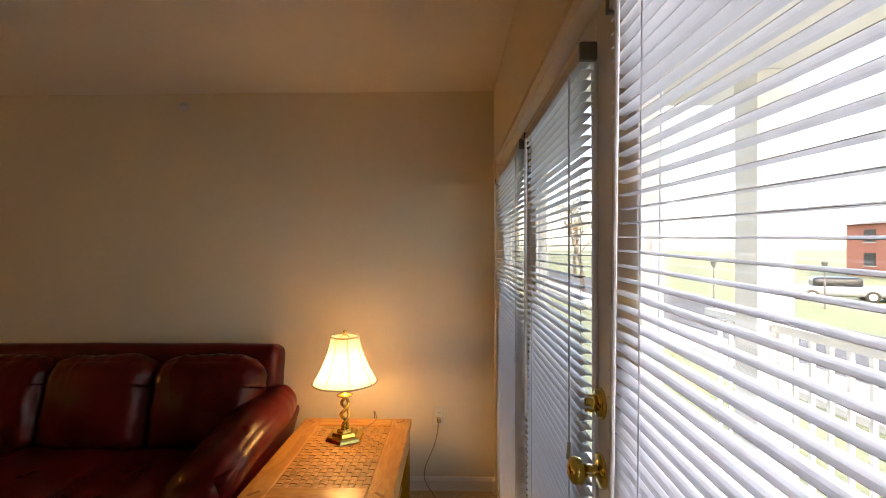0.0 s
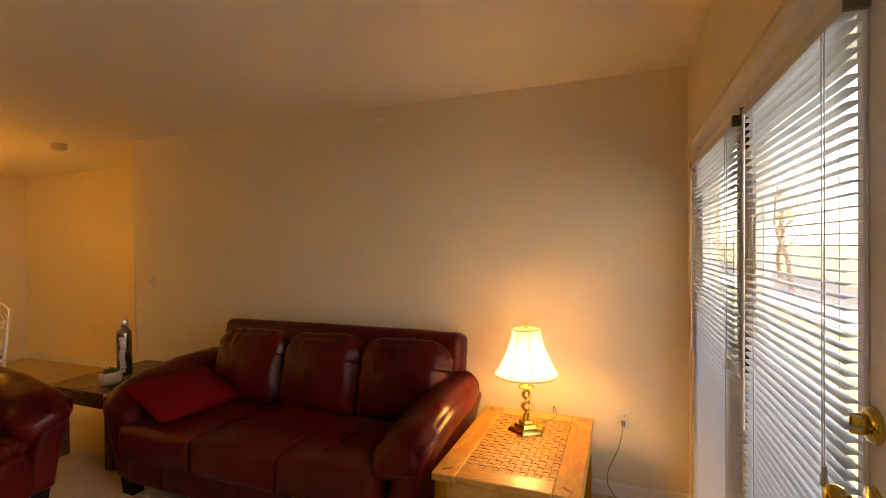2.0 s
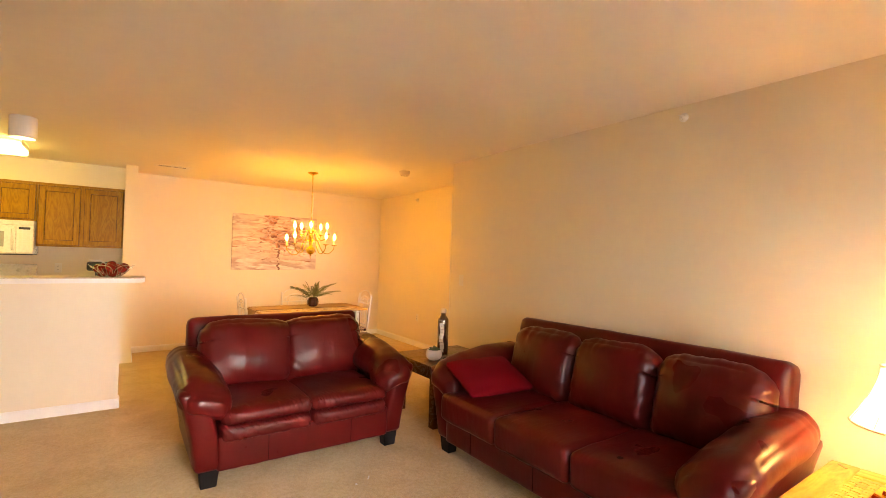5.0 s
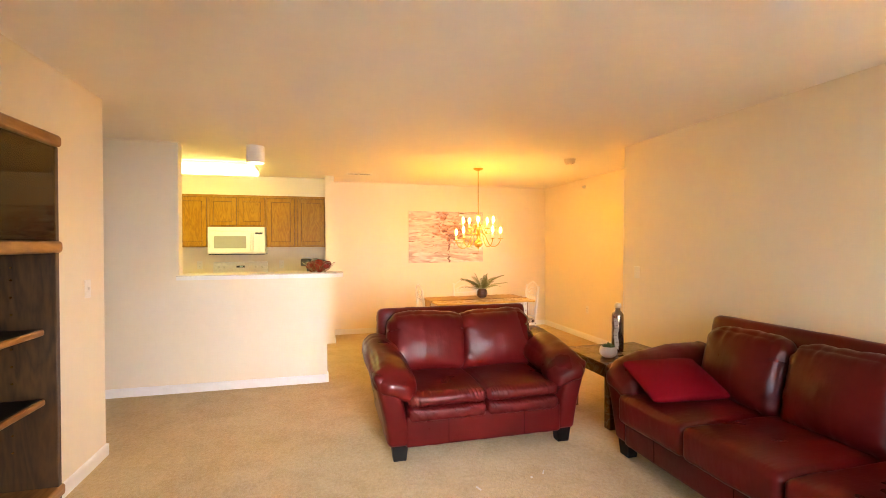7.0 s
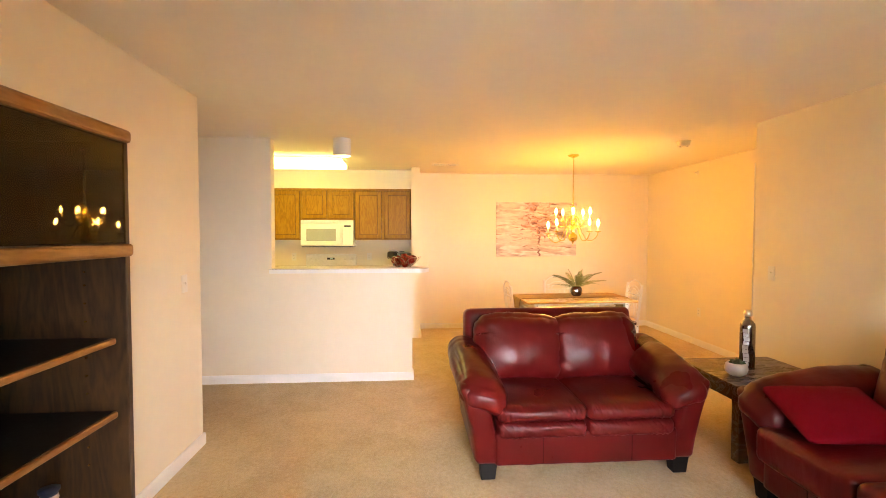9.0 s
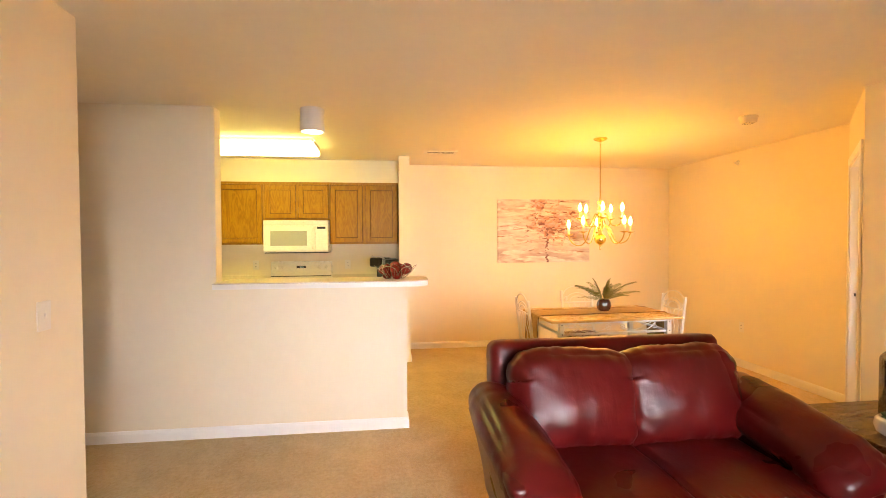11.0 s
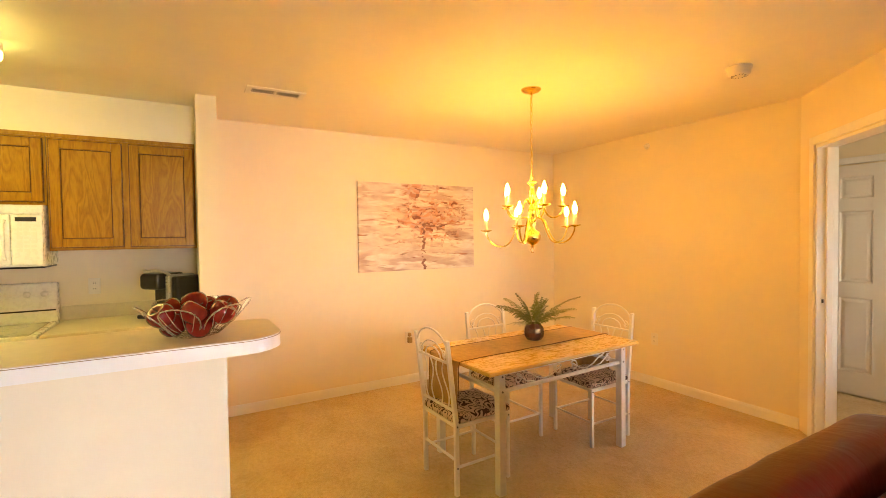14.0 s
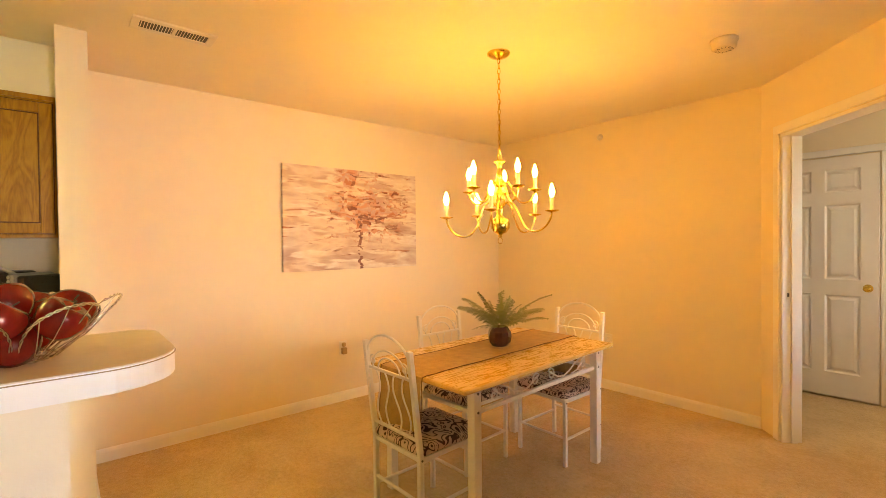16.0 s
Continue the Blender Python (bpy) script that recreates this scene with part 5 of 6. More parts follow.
def art_noise(scale, stretch, detail=4, dist=0.0):
    mp = _n.new("ShaderNodeMapping")
    mp.inputs["Scale"].default_value = stretch
    _l.new(_tc.outputs["Object"], mp.inputs[0])
    nz = _n.new("ShaderNodeTexNoise")
    nz.inputs["Scale"].default_value, nz.inputs["Detail"].default_value, nz.inputs["Distortion"].default_value = scale, detail, dist
    _l.new(mp.outputs[0], nz.inputs[0])
    return nz.outputs[0]


def art_ramp(f, stops):
    r = _n.new("ShaderNodeValToRGB")
    els = r.color_ramp.elements
    while len(els) < len(stops):
        els.new(0.5)
    for e, (p, c) in zip(els, stops):
        e.position, e.color = p, (*c, 1)
    _l.new(f, r.inputs[0])
    return r.outputs[0]


def art_mix(f, a, b):
    m = _n.new("ShaderNodeMix")
    m.data_type = "RGBA"
    _l.new(f, m.inputs[0])
    _l.new(a, m.inputs[6])
    _l.new(b, m.inputs[7])
    return m.outputs[2]


_s = _n.new("ShaderNodeSeparateXYZ")
_l.new(_tc.outputs["Object"], _s.inputs[0])
ground = art_ramp(art_noise(2.6, (1, 1, 3.2), 6, 0.5), [(0.30, (0.40, 0.28, 0.24)), (0.42, (0.54, 0.42, 0.36)), (0.52, (0.68, 0.60, 0.52)), (0.68, (0.52, 0.39, 0.35))])
# pale palette-knife bands
band = node_math("MULTIPLY", node_math("SUBTRACT", art_noise(3.4, (1, 0.8, 4.5), 2, 0.2), 0.53), 14.0, True)
pale = art_ramp(art_noise(20, (1, 1, 3), 3), [(0.3, (0.66, 0.59, 0.51)), (0.7, (0.76, 0.72, 0.66))])
col = art_mix(band, ground, pale)


def knife_cells(size, bend, seed):
    """A random value for each short, ragged stroke of a palette knife."""
    push = _n.new("ShaderNodeVectorMath")
    push.operation = "MULTIPLY_ADD"
    warp = _n.new("ShaderNodeTexNoise")
    warp.inputs["Scale"].default_value, warp.inputs["Detail"].default_value = 9.0, 4
    _l.new(_tc.outputs["Object"], warp.inputs[0])
    _l.new(warp.outputs["Color"], push.inputs[0])
    push.inputs[1].default_value = (0, bend, bend * 0.6)
    _l.new(_tc.outputs["Object"], push.inputs[2])
    snap = _n.new("ShaderNodeVectorMath")
    snap.operation = "SNAP"
    snap.inputs[1].default_value = (10.0, size, size * 0.42)
    _l.new(push.outputs[0], snap.inputs[0])
    white = _n.new("ShaderNodeTexWhiteNoise")
    white.noise_dimensions = "4D"
    white.inputs["W"].default_value = seed
    _l.new(snap.outputs[0], white.inputs["Vector"])
    return white.outputs["Value"]


strokes = art_ramp(art_noise(7, (1, 1, 7), 3, 0.5), [(0.35, (0.13, 0.045, 0.035)), (0.62, (0.40, 0.19, 0.12))])
streak = node_math("MULTIPLY", node_math("SUBTRACT", art_noise(3.3, (1, 1, 7), 5, 0.5), 0.60), 12.0, True)
col = art_mix(streak, col, strokes)
# crown of the tree: rust and pink strokes around the middle, thinning outwards, with a tuft at the top edge
reds = art_ramp(knife_cells(0.045, 0.22, 1.0), [(0.06, (0.20, 0.075, 0.06)), (0.26, (0.43, 0.19, 0.12)), (0.55, (0.58, 0.31, 0.22)), (0.80, (0.50, 0.34, 0.32))])


def blot(cy, cz, ky, kz):
    dy = node_math("MULTIPLY", node_math("SUBTRACT", _s.outputs[1], cy), ky)
    dz = node_math("MULTIPLY", node_math("SUBTRACT", _s.outputs[2], cz), kz)
    return node_math("SQRT", node_math("ADD", node_math("MULTIPLY", dy, dy), node_math("MULTIPLY", dz, dz)))


dist = node_math("MINIMUM", blot(0.12, 0.09, 2.1, 3.4), blot(-0.06, 0.36, 7.0, 5.0))
edge = node_math("ADD", node_math("MULTIPLY", knife_cells(0.05, 0.22, 5.0), 0.55), art_noise(9, (1, 1, 2.5), 4, 0.5))
crown_f = node_math("MULTIPLY", node_math("SUBTRACT", node_math("SUBTRACT", edge, node_math("MULTIPLY", dist, 0.62)), 0.26), 3.2, True)
col = art_mix(crown_f, col, reds)
# trunk and one dark bough
tw = node_math("ABSOLUTE", node_math("ADD", node_math("SUBTRACT", _s.outputs[1], 0.035), node_math("MULTIPLY", node_math("SUBTRACT", art_noise(8, (1, 0, 3), 3), 0.5), 0.14)))
trunk_f = node_math("MULTIPLY", node_math("LESS_THAN", tw, 0.015), node_math("LESS_THAN", _s.outputs[2], 0.02))
bz = node_math("ABSOLUTE", node_math("ADD", node_math("SUBTRACT", _s.outputs[2], 0.015), node_math("MULTIPLY", node_math("SUBTRACT", art_noise(7, (1, 1, 0), 3), 0.5), 0.14)))
bough_f = node_math("MULTIPLY", node_math("LESS_THAN", bz, 0.010), node_math("LESS_THAN", node_math("ABSOLUTE", node_math("SUBTRACT", _s.outputs[1], 0.17)), 0.15))
dark_f = node_math("MULTIPLY", node_math("MAXIMUM", trunk_f, bough_f), node_math("GREATER_THAN", art_noise(11, (1, 1, 3), 3), 0.43))
col = art_mix(dark_f, col, art_ramp(art_noise(16, (1, 1, 4), 3), [(0.35, (0.13, 0.055, 0.055)), (0.65, (0.32, 0.16, 0.13))]))
_l.new(col, _b.inputs["Base Color"])
_bp = _n.new("ShaderNodeBump")
_bp.inputs["Strength"].default_value, _bp.inputs["Distance"].default_value = 0.35, 0.004
_l.new(art_noise(28, (1, 1, 5), 5), _bp.inputs["Height"])
_l.new(_bp.outputs[0], _b.inputs["Normal"])
t = thing("canvas_painting", pose(XW, (PY0 + PY1) / 2, (PZ0 + PZ1) / 2), "unframed abstract canvas of a tree in pink and rust", "painting")
hw, hh = (PY1 - PY0) / 2, (PZ1 - PZ0) / 2
part("canvas", boxed((0.002, -hw, -hh), (0.034, hw, hh), 0.003), M_ART, t)
part("stretcher_frame", boxed((0.0, -hw + 0.02, -hh + 0.02), (0.002, hw - 0.02, hh - 0.02)), M_OAKY, t)

# ---- ceiling vent, smoke alarm ----
t = thing("ceiling_vent", pose(-6.61, 0.22, H), "white steel ceiling air register with dark slots", "air vent")
part("duct_backing", boxed((-0.05, -0.155, -0.004), (0.05, 0.155, -0.001)), M_BLACK, t)
bm = bmesh.new()
for lo, hi in (((-0.075, -0.185, -0.010), (-0.045, 0.185, 0)), ((0.045, -0.185, -0.010), (0.075, 0.185, 0)), ((-0.045, -0.185, -0.010), (0.045, -0.15, 0)), ((-0.045, 0.15, -0.010), (0.045, 0.185, 0)), ((-0.045, -0.008, -0.009), (0.045, 0.008, -0.001))):
    box(bm, lo, hi, 0.002, 1)
part("frame", bm, M_PLATE, t)
src = None
for k in range(22):
    y = -0.142 + 0.0129 * k + (0.004 if k > 10 else 0)
    m = pose(0, y, -0.0055, 32, 0, 0)
    if src is None:
        src = part("slat", boxed((-0.045, -0.0018, -0.0005), (0.045, 0.0018, 0.0005)), M_PLATE, t)
        src.matrix_basis = m
    else:
        share(src, "slat", t, m)

M_ALARM = material("aged_ivory_plastic", (0.72, 0.62, 0.44), 0.4, noise_scale=12, vary=0.05)
t = thing("smoke_alarm", pose(-4.882, 2.533, H), "round ivory smoke alarm on the ceiling", "smoke alarm")
bm = bmesh.new()
lathe(bm, [(0, 0), (0.068, 0), (0.068, -0.012), (0.062, -0.016), (0.060, -0.044), (0.050, -0.053), (0, -0.055)])
part("housing", bm, M_ALARM, t, smooth=True)
for k in range(12):
    a = radians(k * 30)
    v = part("sound_slot", boxed((-0.009, -0.0015, -0.0005), (0.009, 0.0015, 0.0005)), M_BLACK, t)
    v.matrix_basis = pose(0.036 * math.cos(a), 0.036 * math.sin(a), -0.0545, 0, 0, k * 30)


# ---- doorway trim and the panelled door beyond ----
def casing(name, w, h, m, depth=0.016, wall=0.12, jamb=True):
    """Architrave round an opening of width w from x = 0, in a wall whose room face is y = 0 (room towards -y)."""
    t = tagged(thing(name, m, "white moulded door casing", "door frame"), kind="structure")
    for lo, hi in (((-0.062, -depth, 0), (-0.004, 0, h + 0.004)), ((w + 0.004, -depth, 0), (w + 0.062, 0, h + 0.004)), ((-0.062, -depth, h + 0.004), (w + 0.062, 0, h + 0.062))):
        bm = bmesh.new()
        box(bm, lo, hi, 0.005, 2)
        c = part("architrave", bm, M_TRIM, t)
    if jamb:
        for lo, hi in (((-0.002, -0.002, 0), (0.016, wall + 0.002, h)), ((w - 0.016, -0.002, 0), (w + 0.002, wall + 0.002, h)), ((0.016, -0.002, h - 0.018), (w - 0.016, wall + 0.002, h))):
            part("jamb", boxed(lo, hi), M_TRIM, t)
        for lo, hi in (((0.016, 0.05, 0), (0.028, 0.09, h - 0.018)), ((w - 0.028, 0.05, 0), (w - 0.016, 0.09, h - 0.018))):
            part("door_stop", boxed(lo, hi, 0.002, 1), M_TRIM, t)
    return t


# in the casing's frame x runs from the dining corner towards the living room
DW = D1 - D0
cs = casing("door_casing_1", DW, DH, DIAG @ pose(D1, 0, 0, 0, 0, 180) @ pose(0, 0, 0))
st = part("strike_plate", boxed((0.016, 0.020, 0.955), (0.0185, 0.046, 1.015), 0.001, 1), M_CHROME, cs)
part("latch_hole", boxed((0.0186, 0.027, 0.972), (0.0192, 0.040, 0.998)), M_BLACK, st)


def panel_door(w, h, m, knob_side, label):
    t = thing("panel_door", m, label, "door")
    th = 0.035
    bm = bmesh.new()
    st, mid = 0.11, 0.09
    pw = (w - 2 * st - mid) / 2
    zs = [(0.20, 0.86), (0.99, 1.62), (1.73, 1.92)]
    xs = [(st, st + pw), (st + pw + mid, w - st)]
    xb = [0, xs[0][0], xs[0][1], xs[1][0], xs[1][1], w]
    zb = [0, zs[0][0], zs[0][1], zs[1][0], zs[1][1], zs[2][0], zs[2][1], h]
    for i in range(5):
        for j in range(7):
            if i % 2 == 1 and j % 2 == 1:
                continue
            box(bm, (xb[i], -th, zb[j]), (xb[i + 1], 0, zb[j + 1]))
    bmesh.ops.remove_doubles(bm, verts=bm.verts, dist=1e-4)
    part("stiles_and_rails", bm, M_DOOR, t)
    for x0, x1 in xs:
        for z0, z1 in zs:
            bm = bmesh.new()
            o = [(x0, -th, z0), (x1, -th, z0), (x1, -th, z1), (x0, -th, z1)]
            lv = []
            for ins, dp in ((0, 0.0), (0.012, 0.012), (0.022, 0.012), (0.042, 0.003)):
                lv.append([bm.verts.new(q) for q in ((x0 + ins, -th + dp, z0 + ins), (x1 - ins, -th + dp, z0 + ins), (x1 - ins, -th + dp, z1 - ins), (x0 + ins, -th + dp, z1 - ins))])
            for a, b in zip(lv, lv[1:]):
                for k in range(4):
                    bm.faces.new((a[k], a[(k + 1) % 4], b[(k + 1) % 4], b[k]))
            bm.faces.new(lv[-1])
            part("raised_panel", bm, M_DOOR, t)
    bm = bmesh.new()
    lathe(bm, [(0, 0), (0.032, 0), (0.031, 0.006), (0.013, 0.010), (0.011, 0.030), (0.024, 0.042), (0.027, 0.052), (0.021, 0.063), (0, 0.066)])
    bmesh.ops.transform(bm, matrix=Matrix.Translation((w - 0.065 if knob_side > 0 else 0.065, -th, 0.93)) @ Matrix.Rotation(radians(90), 4, "X"), verts=bm.verts)
    part("door_knob", bm, M_BRASS, t, "round brass knob", smooth=True)
    for z in (0.2, 1.0, 1.85):
        bm = bmesh.new()
        cyl(bm, (0.0 if knob_side > 0 else w, -th - 0.004, z - 0.045), (0.0 if knob_side > 0 else w, -th - 0.004, z + 0.045), 0.006, seg=8)
        part("hinge", bm, M_OLDBRASS, t)
    return t


DX0, DX1 = -5.275, -4.505
casing("door_casing_2", DX1 - DX0 + 0.012, 2.05, pose(DX0 - 0.006, YV, 0), jamb=False)
panel_door(DX1 - DX0, 2.02, pose(DX0, YV - 0.002, 0.018), 1, "white six-panel closet door, closed")


# ---- breakfast bar ----
BX0, BX1, BY0, BY1, BZ = -5.32, -4.925, -1.63, -0.065, 1.15
t = tagged(thing("breakfast_bar", pose(0, 0, 0), "cream laminate breakfast bar on the half wall", "counter"))
bm = bmesh.new()
rc = 0.13
outline = [(BX0, BY0), (BX1, BY0)]
outline += [(BX1 - rc + rc * math.cos(radians(a)), BY1 - rc + rc * math.sin(radians(a))) for a in range(0, 91, 10)]
outline += [(BX0 + 0.06 - 0.06 * math.sin(radians(a)), BY1 - 0.06 + 0.06 * math.cos(radians(a))) for a in range(0, 91, 15)]
lo = [bm.verts.new((x, y, BZ - 0.045)) for x, y in outline]
hi = [bm.verts.new((x, y, BZ - 0.002)) for x, y in outline]
c = Vector(((BX0 + BX1) / 2, (BY0 + BY1) / 2, 0))
n = len(outline)
for i in range(n):
    bm.faces.new((lo[i], lo[(i + 1) % n], hi[(i + 1) % n], hi[i]))
bm.faces.new(lo[::-1])
bm.faces.new(hi)
part("edge_band", bm, M_TRIM, t, "white laminate edge")
bm = bmesh.new()
top0 = [bm.verts.new((x, y, BZ - 0.002)) for x, y in outline]
top1 = [bm.verts.new((x, y, BZ)) for x, y in outline]
for i in range(n):
    bm.faces.new((top0[i], top0[(i + 1) % n], top1[(i + 1) % n], top1[i]))
bm.faces.new(top0[::-1])
bm.faces.new(top1)
part("bar_top", bm, M_LAMINATE, t, "cream laminate top")
seam = [(x + (0.0012 if x > c.x else -0.0012), y + (0.0012 if y > c.y else -0.0012), BZ - 0.005) for x, y in outline]
bm = bmesh.new()
tube(bm, seam, 0.0013, 4, True)
part("laminate_seam", bm, M_LAMSEAM, t, "thin brown laminate seam")
part("under_trim", boxed((HALF - 0.13, BY0, 1.10), (HALF + 0.012, -0.228, BZ - 0.045)), M_WALL, t)

# ---- wire bowl of apples ----
BOX, BOY = -5.11, -0.315
t = thing("wire_fruit_bowl", pose(BOX, BOY, BZ, 0, 0, 20) @ Matrix.Scale(0.94, 4), "silver twisted-wire fruit bowl on the breakfast bar", "bowl")


M_WIRE = material("bright_wire", (0.85, 0.82, 0.76), 0.18, 1.0, noise_scale=40, vary=0.15)


def twisted(pts, parent, name, closed=False):
    """Two thin wires wound round each other along a path."""
    bm = bmesh.new()
    for ph in (0.0, math.pi):
        run = []
        for i, p in enumerate(pts):
            p = Vector(p)
            d = (Vector(pts[(i + 1) % len(pts)]) - Vector(pts[i - 1])).normalized() if closed or 0 < i < len(pts) - 1 else Vector((0, 0, 1))
            side = d.orthogonal().normalized()
            run.append(p + 0.0017 * (side * math.cos(i * 1.2 + ph) + d.cross(side) * math.sin(i * 1.2 + ph)))
        tube(bm, run, 0.0015, 5, closed)
    return part(name, bm, M_WIRE, parent, smooth=True)


twisted([(0.072 * math.cos(2 * math.pi * i / 60), 0.072 * math.sin(2 * math.pi * i / 60), 0.0045) for i in range(60)], t, "base_ring", True)


def petal_point(a0, u):
    h = math.sin(math.pi * u) ** 0.62
    a = a0 + (u - 0.5) * radians(46 + 44 * h)
    r = 0.072 + 0.108 * h
    return r * math.cos(a), r * math.sin(a), 0.0055 + 0.108 * h ** 1.15


for k in range(6):
    a0 = 2 * math.pi * k / 6 + 0.3
    petal = twisted([petal_point(a0, u / 56) for u in range(57)], t, "wire_petal")
    for u in (0.26, 0.42, 0.58, 0.74):
        top = Vector(petal_point(a0, u))
        ar = a0 + (u - 0.5) * 0.5
        foot = Vector((0.072 * math.cos(ar), 0.072 * math.sin(ar), 0.0055))
        bm = bmesh.new()
        tube(bm, [foot.lerp(top, f) + Vector((0, 0, -0.010 * math.sin(math.pi * f))) * (1 if f > 0.25 else 0.4) for f in (0, 0.25, 0.5, 0.75, 1)], 0.0012, 4)
        part("rib_wire", bm, M_WIRE, petal)
bm = bmesh.new()
for k in range(4):
    a = math.pi * k / 4
    tube(bm, [(0.072 * math.cos(a), 0.072 * math.sin(a), 0.0055), (-0.072 * math.cos(a), -0.072 * math.sin(a), 0.0055)], 0.0015, 4)
part("base_wires", bm, M_WIRE, t)

M_APPLE = material("red_apple", (0.19, 0.010, 0.007), 0.22, noise_scale=9, vary=0.30, coat=0.3, per_object=0.2, stretch=(1, 1, 0.25))
M_STEM = material("apple_stem", (0.07, 0.045, 0.02), 0.8, noise_scale=30, vary=0.2)


def apple(m, g):
    t = thing("apple", m, "glossy dark red apple in the wire bowl", "apple", "apples in the bowl")
    if not g:
        bm = bmesh.new()
        lathe(bm, [(0, 0.052), (0.006, 0.053), (0.014, 0.059), (0.024, 0.063), (0.034, 0.059), (0.040, 0.047), (0.041, 0.036), (0.037, 0.020), (0.029, 0.006), (0.020, 0.000), (0.010, 0.003), (0, 0.006)], seg=22)
        a = part("fruit", bm, M_APPLE, t, smooth=True)
        bm = bmesh.new()
        tube(bm, [(0, 0, 0.052), (0.002, 0, 0.064), (0.006, 0.001, 0.074)], 0.0014, 5)
        part("stem", bm, M_STEM, t)
    return t


spots = [(0.047 * math.cos(radians(a)), 0.047 * math.sin(radians(a)), 0.008) for a in (10, 130, 250)]
spots += [(0.082 * math.cos(radians(a)), 0.082 * math.sin(radians(a)), z) for a, z in ((40, 0.050), (98, 0.056), (160, 0.050), (222, 0.054), (282, 0.048), (340, 0.055))] + [(0.004, 0.002, 0.074)]
rnd = random.Random(5)
first = apple(Matrix.Translation((BOX, BOY, BZ)) @ pose(*spots[0], 14, 20, 30), False)
for s in spots[1:]:
    copy_thing(first, Matrix.Translation((BOX, BOY, BZ)) @ pose(*s, rnd.uniform(-40, 40), rnd.uniform(-40, 40), rnd.uniform(0, 360)))


# ---- wall cabinets ----
def wall_cabinet(y0, y1, z0, z1, doors, name="wall_cabinet"):
    """Cabinet on the kitchen wall between y0 < y1; doors: list of (ya, yb)."""
    t = thing(name, pose(XK, 0, 0), "honey oak wall cabinet with recessed-panel doors", "cabinet", "oak wall cabinets")
    dep = 0.31
    part("body", boxed((0.001, y0 + 0.001, z0), (dep, y1 - 0.001, z1)), M_OAK, t)
    for ya, yb in doors:
        fw, th = 0.055, 0.019
        za, zb = z0 + 0.022, z1 - 0.028
        bm = bmesh.new()
        for lo, hi in (((0, ya, za), (th, ya + fw, zb)), ((0, yb - fw, za), (th, yb, zb)), ((0, ya + fw, za), (th, yb - fw, za + fw)), ((0, ya + fw, zb - fw), (th, yb - fw, zb))):
            box(bm, lo, hi, 0.004, 2)
        d = part("door", bm, M_OAK, t)
        d.matrix_basis = pose(dep + 0.001, 0, 0)
        p = part("door_panel", boxed((0, ya + fw - 0.004, za + fw - 0.004), (0.009, yb - fw + 0.004, zb - fw + 0.004), 0.001, 1), M_OAKPANEL, d)
        bm = bmesh.new()
        a, b, c, e = ya + fw, yb - fw, za + fw, zb - fw
        for lo, hi in (((0.009, a, c), (0.014, a + 0.006, e)), ((0.009, b - 0.006, c), (0.014, b, e)), ((0.009, a + 0.006, c), (0.014, b - 0.006, c + 0.006)), ((0.009, a + 0.006, e - 0.006), (0.014, b - 0.006, e))):
            box(bm, lo, hi, 0.002, 1)
        part("panel_bead", bm, M_OAKSHADE, d, "routed bead with its shadow put into a darker oak colour")
        bm = bmesh.new()
        for lo, hi in (((-0.0005, ya - 0.005, za - 0.005), (0.007, ya - 0.0003, zb + 0.005)), ((-0.0005, yb + 0.0003, za - 0.005), (0.007, yb + 0.005, zb + 0.005)), ((-0.0005, ya, za - 0.005), (0.007, yb, za - 0.0003)), ((-0.0005, ya, zb + 0.0003), (0.007, yb, zb + 0.005))):
            box(bm, lo, hi)
        part("routed_lip", bm, M_OAKSHADE, d, "routed door edge with its shadow put into a darker oak colour")
    return t


M_OAKPANEL = wood("oak_panel", (0.37, 0.183, 0.008), (0.235, 0.100, 0.004), axis=2, scale=1.1, coat=0.0, spec=0.2)
# darker oak: the shadow that the routed profile catches, put into the colour
M_OAKSHADE = wood("shaded_oak_edge", (0.12, 0.045, 0.003), (0.08, 0.028, 0.002), coat=0.0, spec=0.2)
CZ0, CZ1 = 1.405, 2.15
wall_cabinet(-1.085, -0.248, CZ0, CZ1, [(-0.645, -0.262), (-1.07, -0.69)])
wall_cabinet(-1.862, -1.087, 1.700, CZ1, [(-1.455, -1.105), (-1.845, -1.490)])
wall_cabinet(-2.445, -1.864, CZ0, CZ1, [(-2.43, -1.885)])
wall_cabinet(-3.30, -2.447, 1.80, CZ1, [(-2.86, -2.465), (-3.28, -2.88)])
structure("soffit", boxed((XK, -3.6, CZ1 + 0.002), (XK + 0.315, -0.247, H - 0.002)), M_WALL, "cream soffit over the kitchen cabinets", "soffit")
structure("crown_strip", boxed((XK + 0.3155, -3.3, CZ1 - 0.012), (XK + 0.322, -0.248, CZ1 + 0.012)), M_OAK, "oak strip under the soffit", "trim")

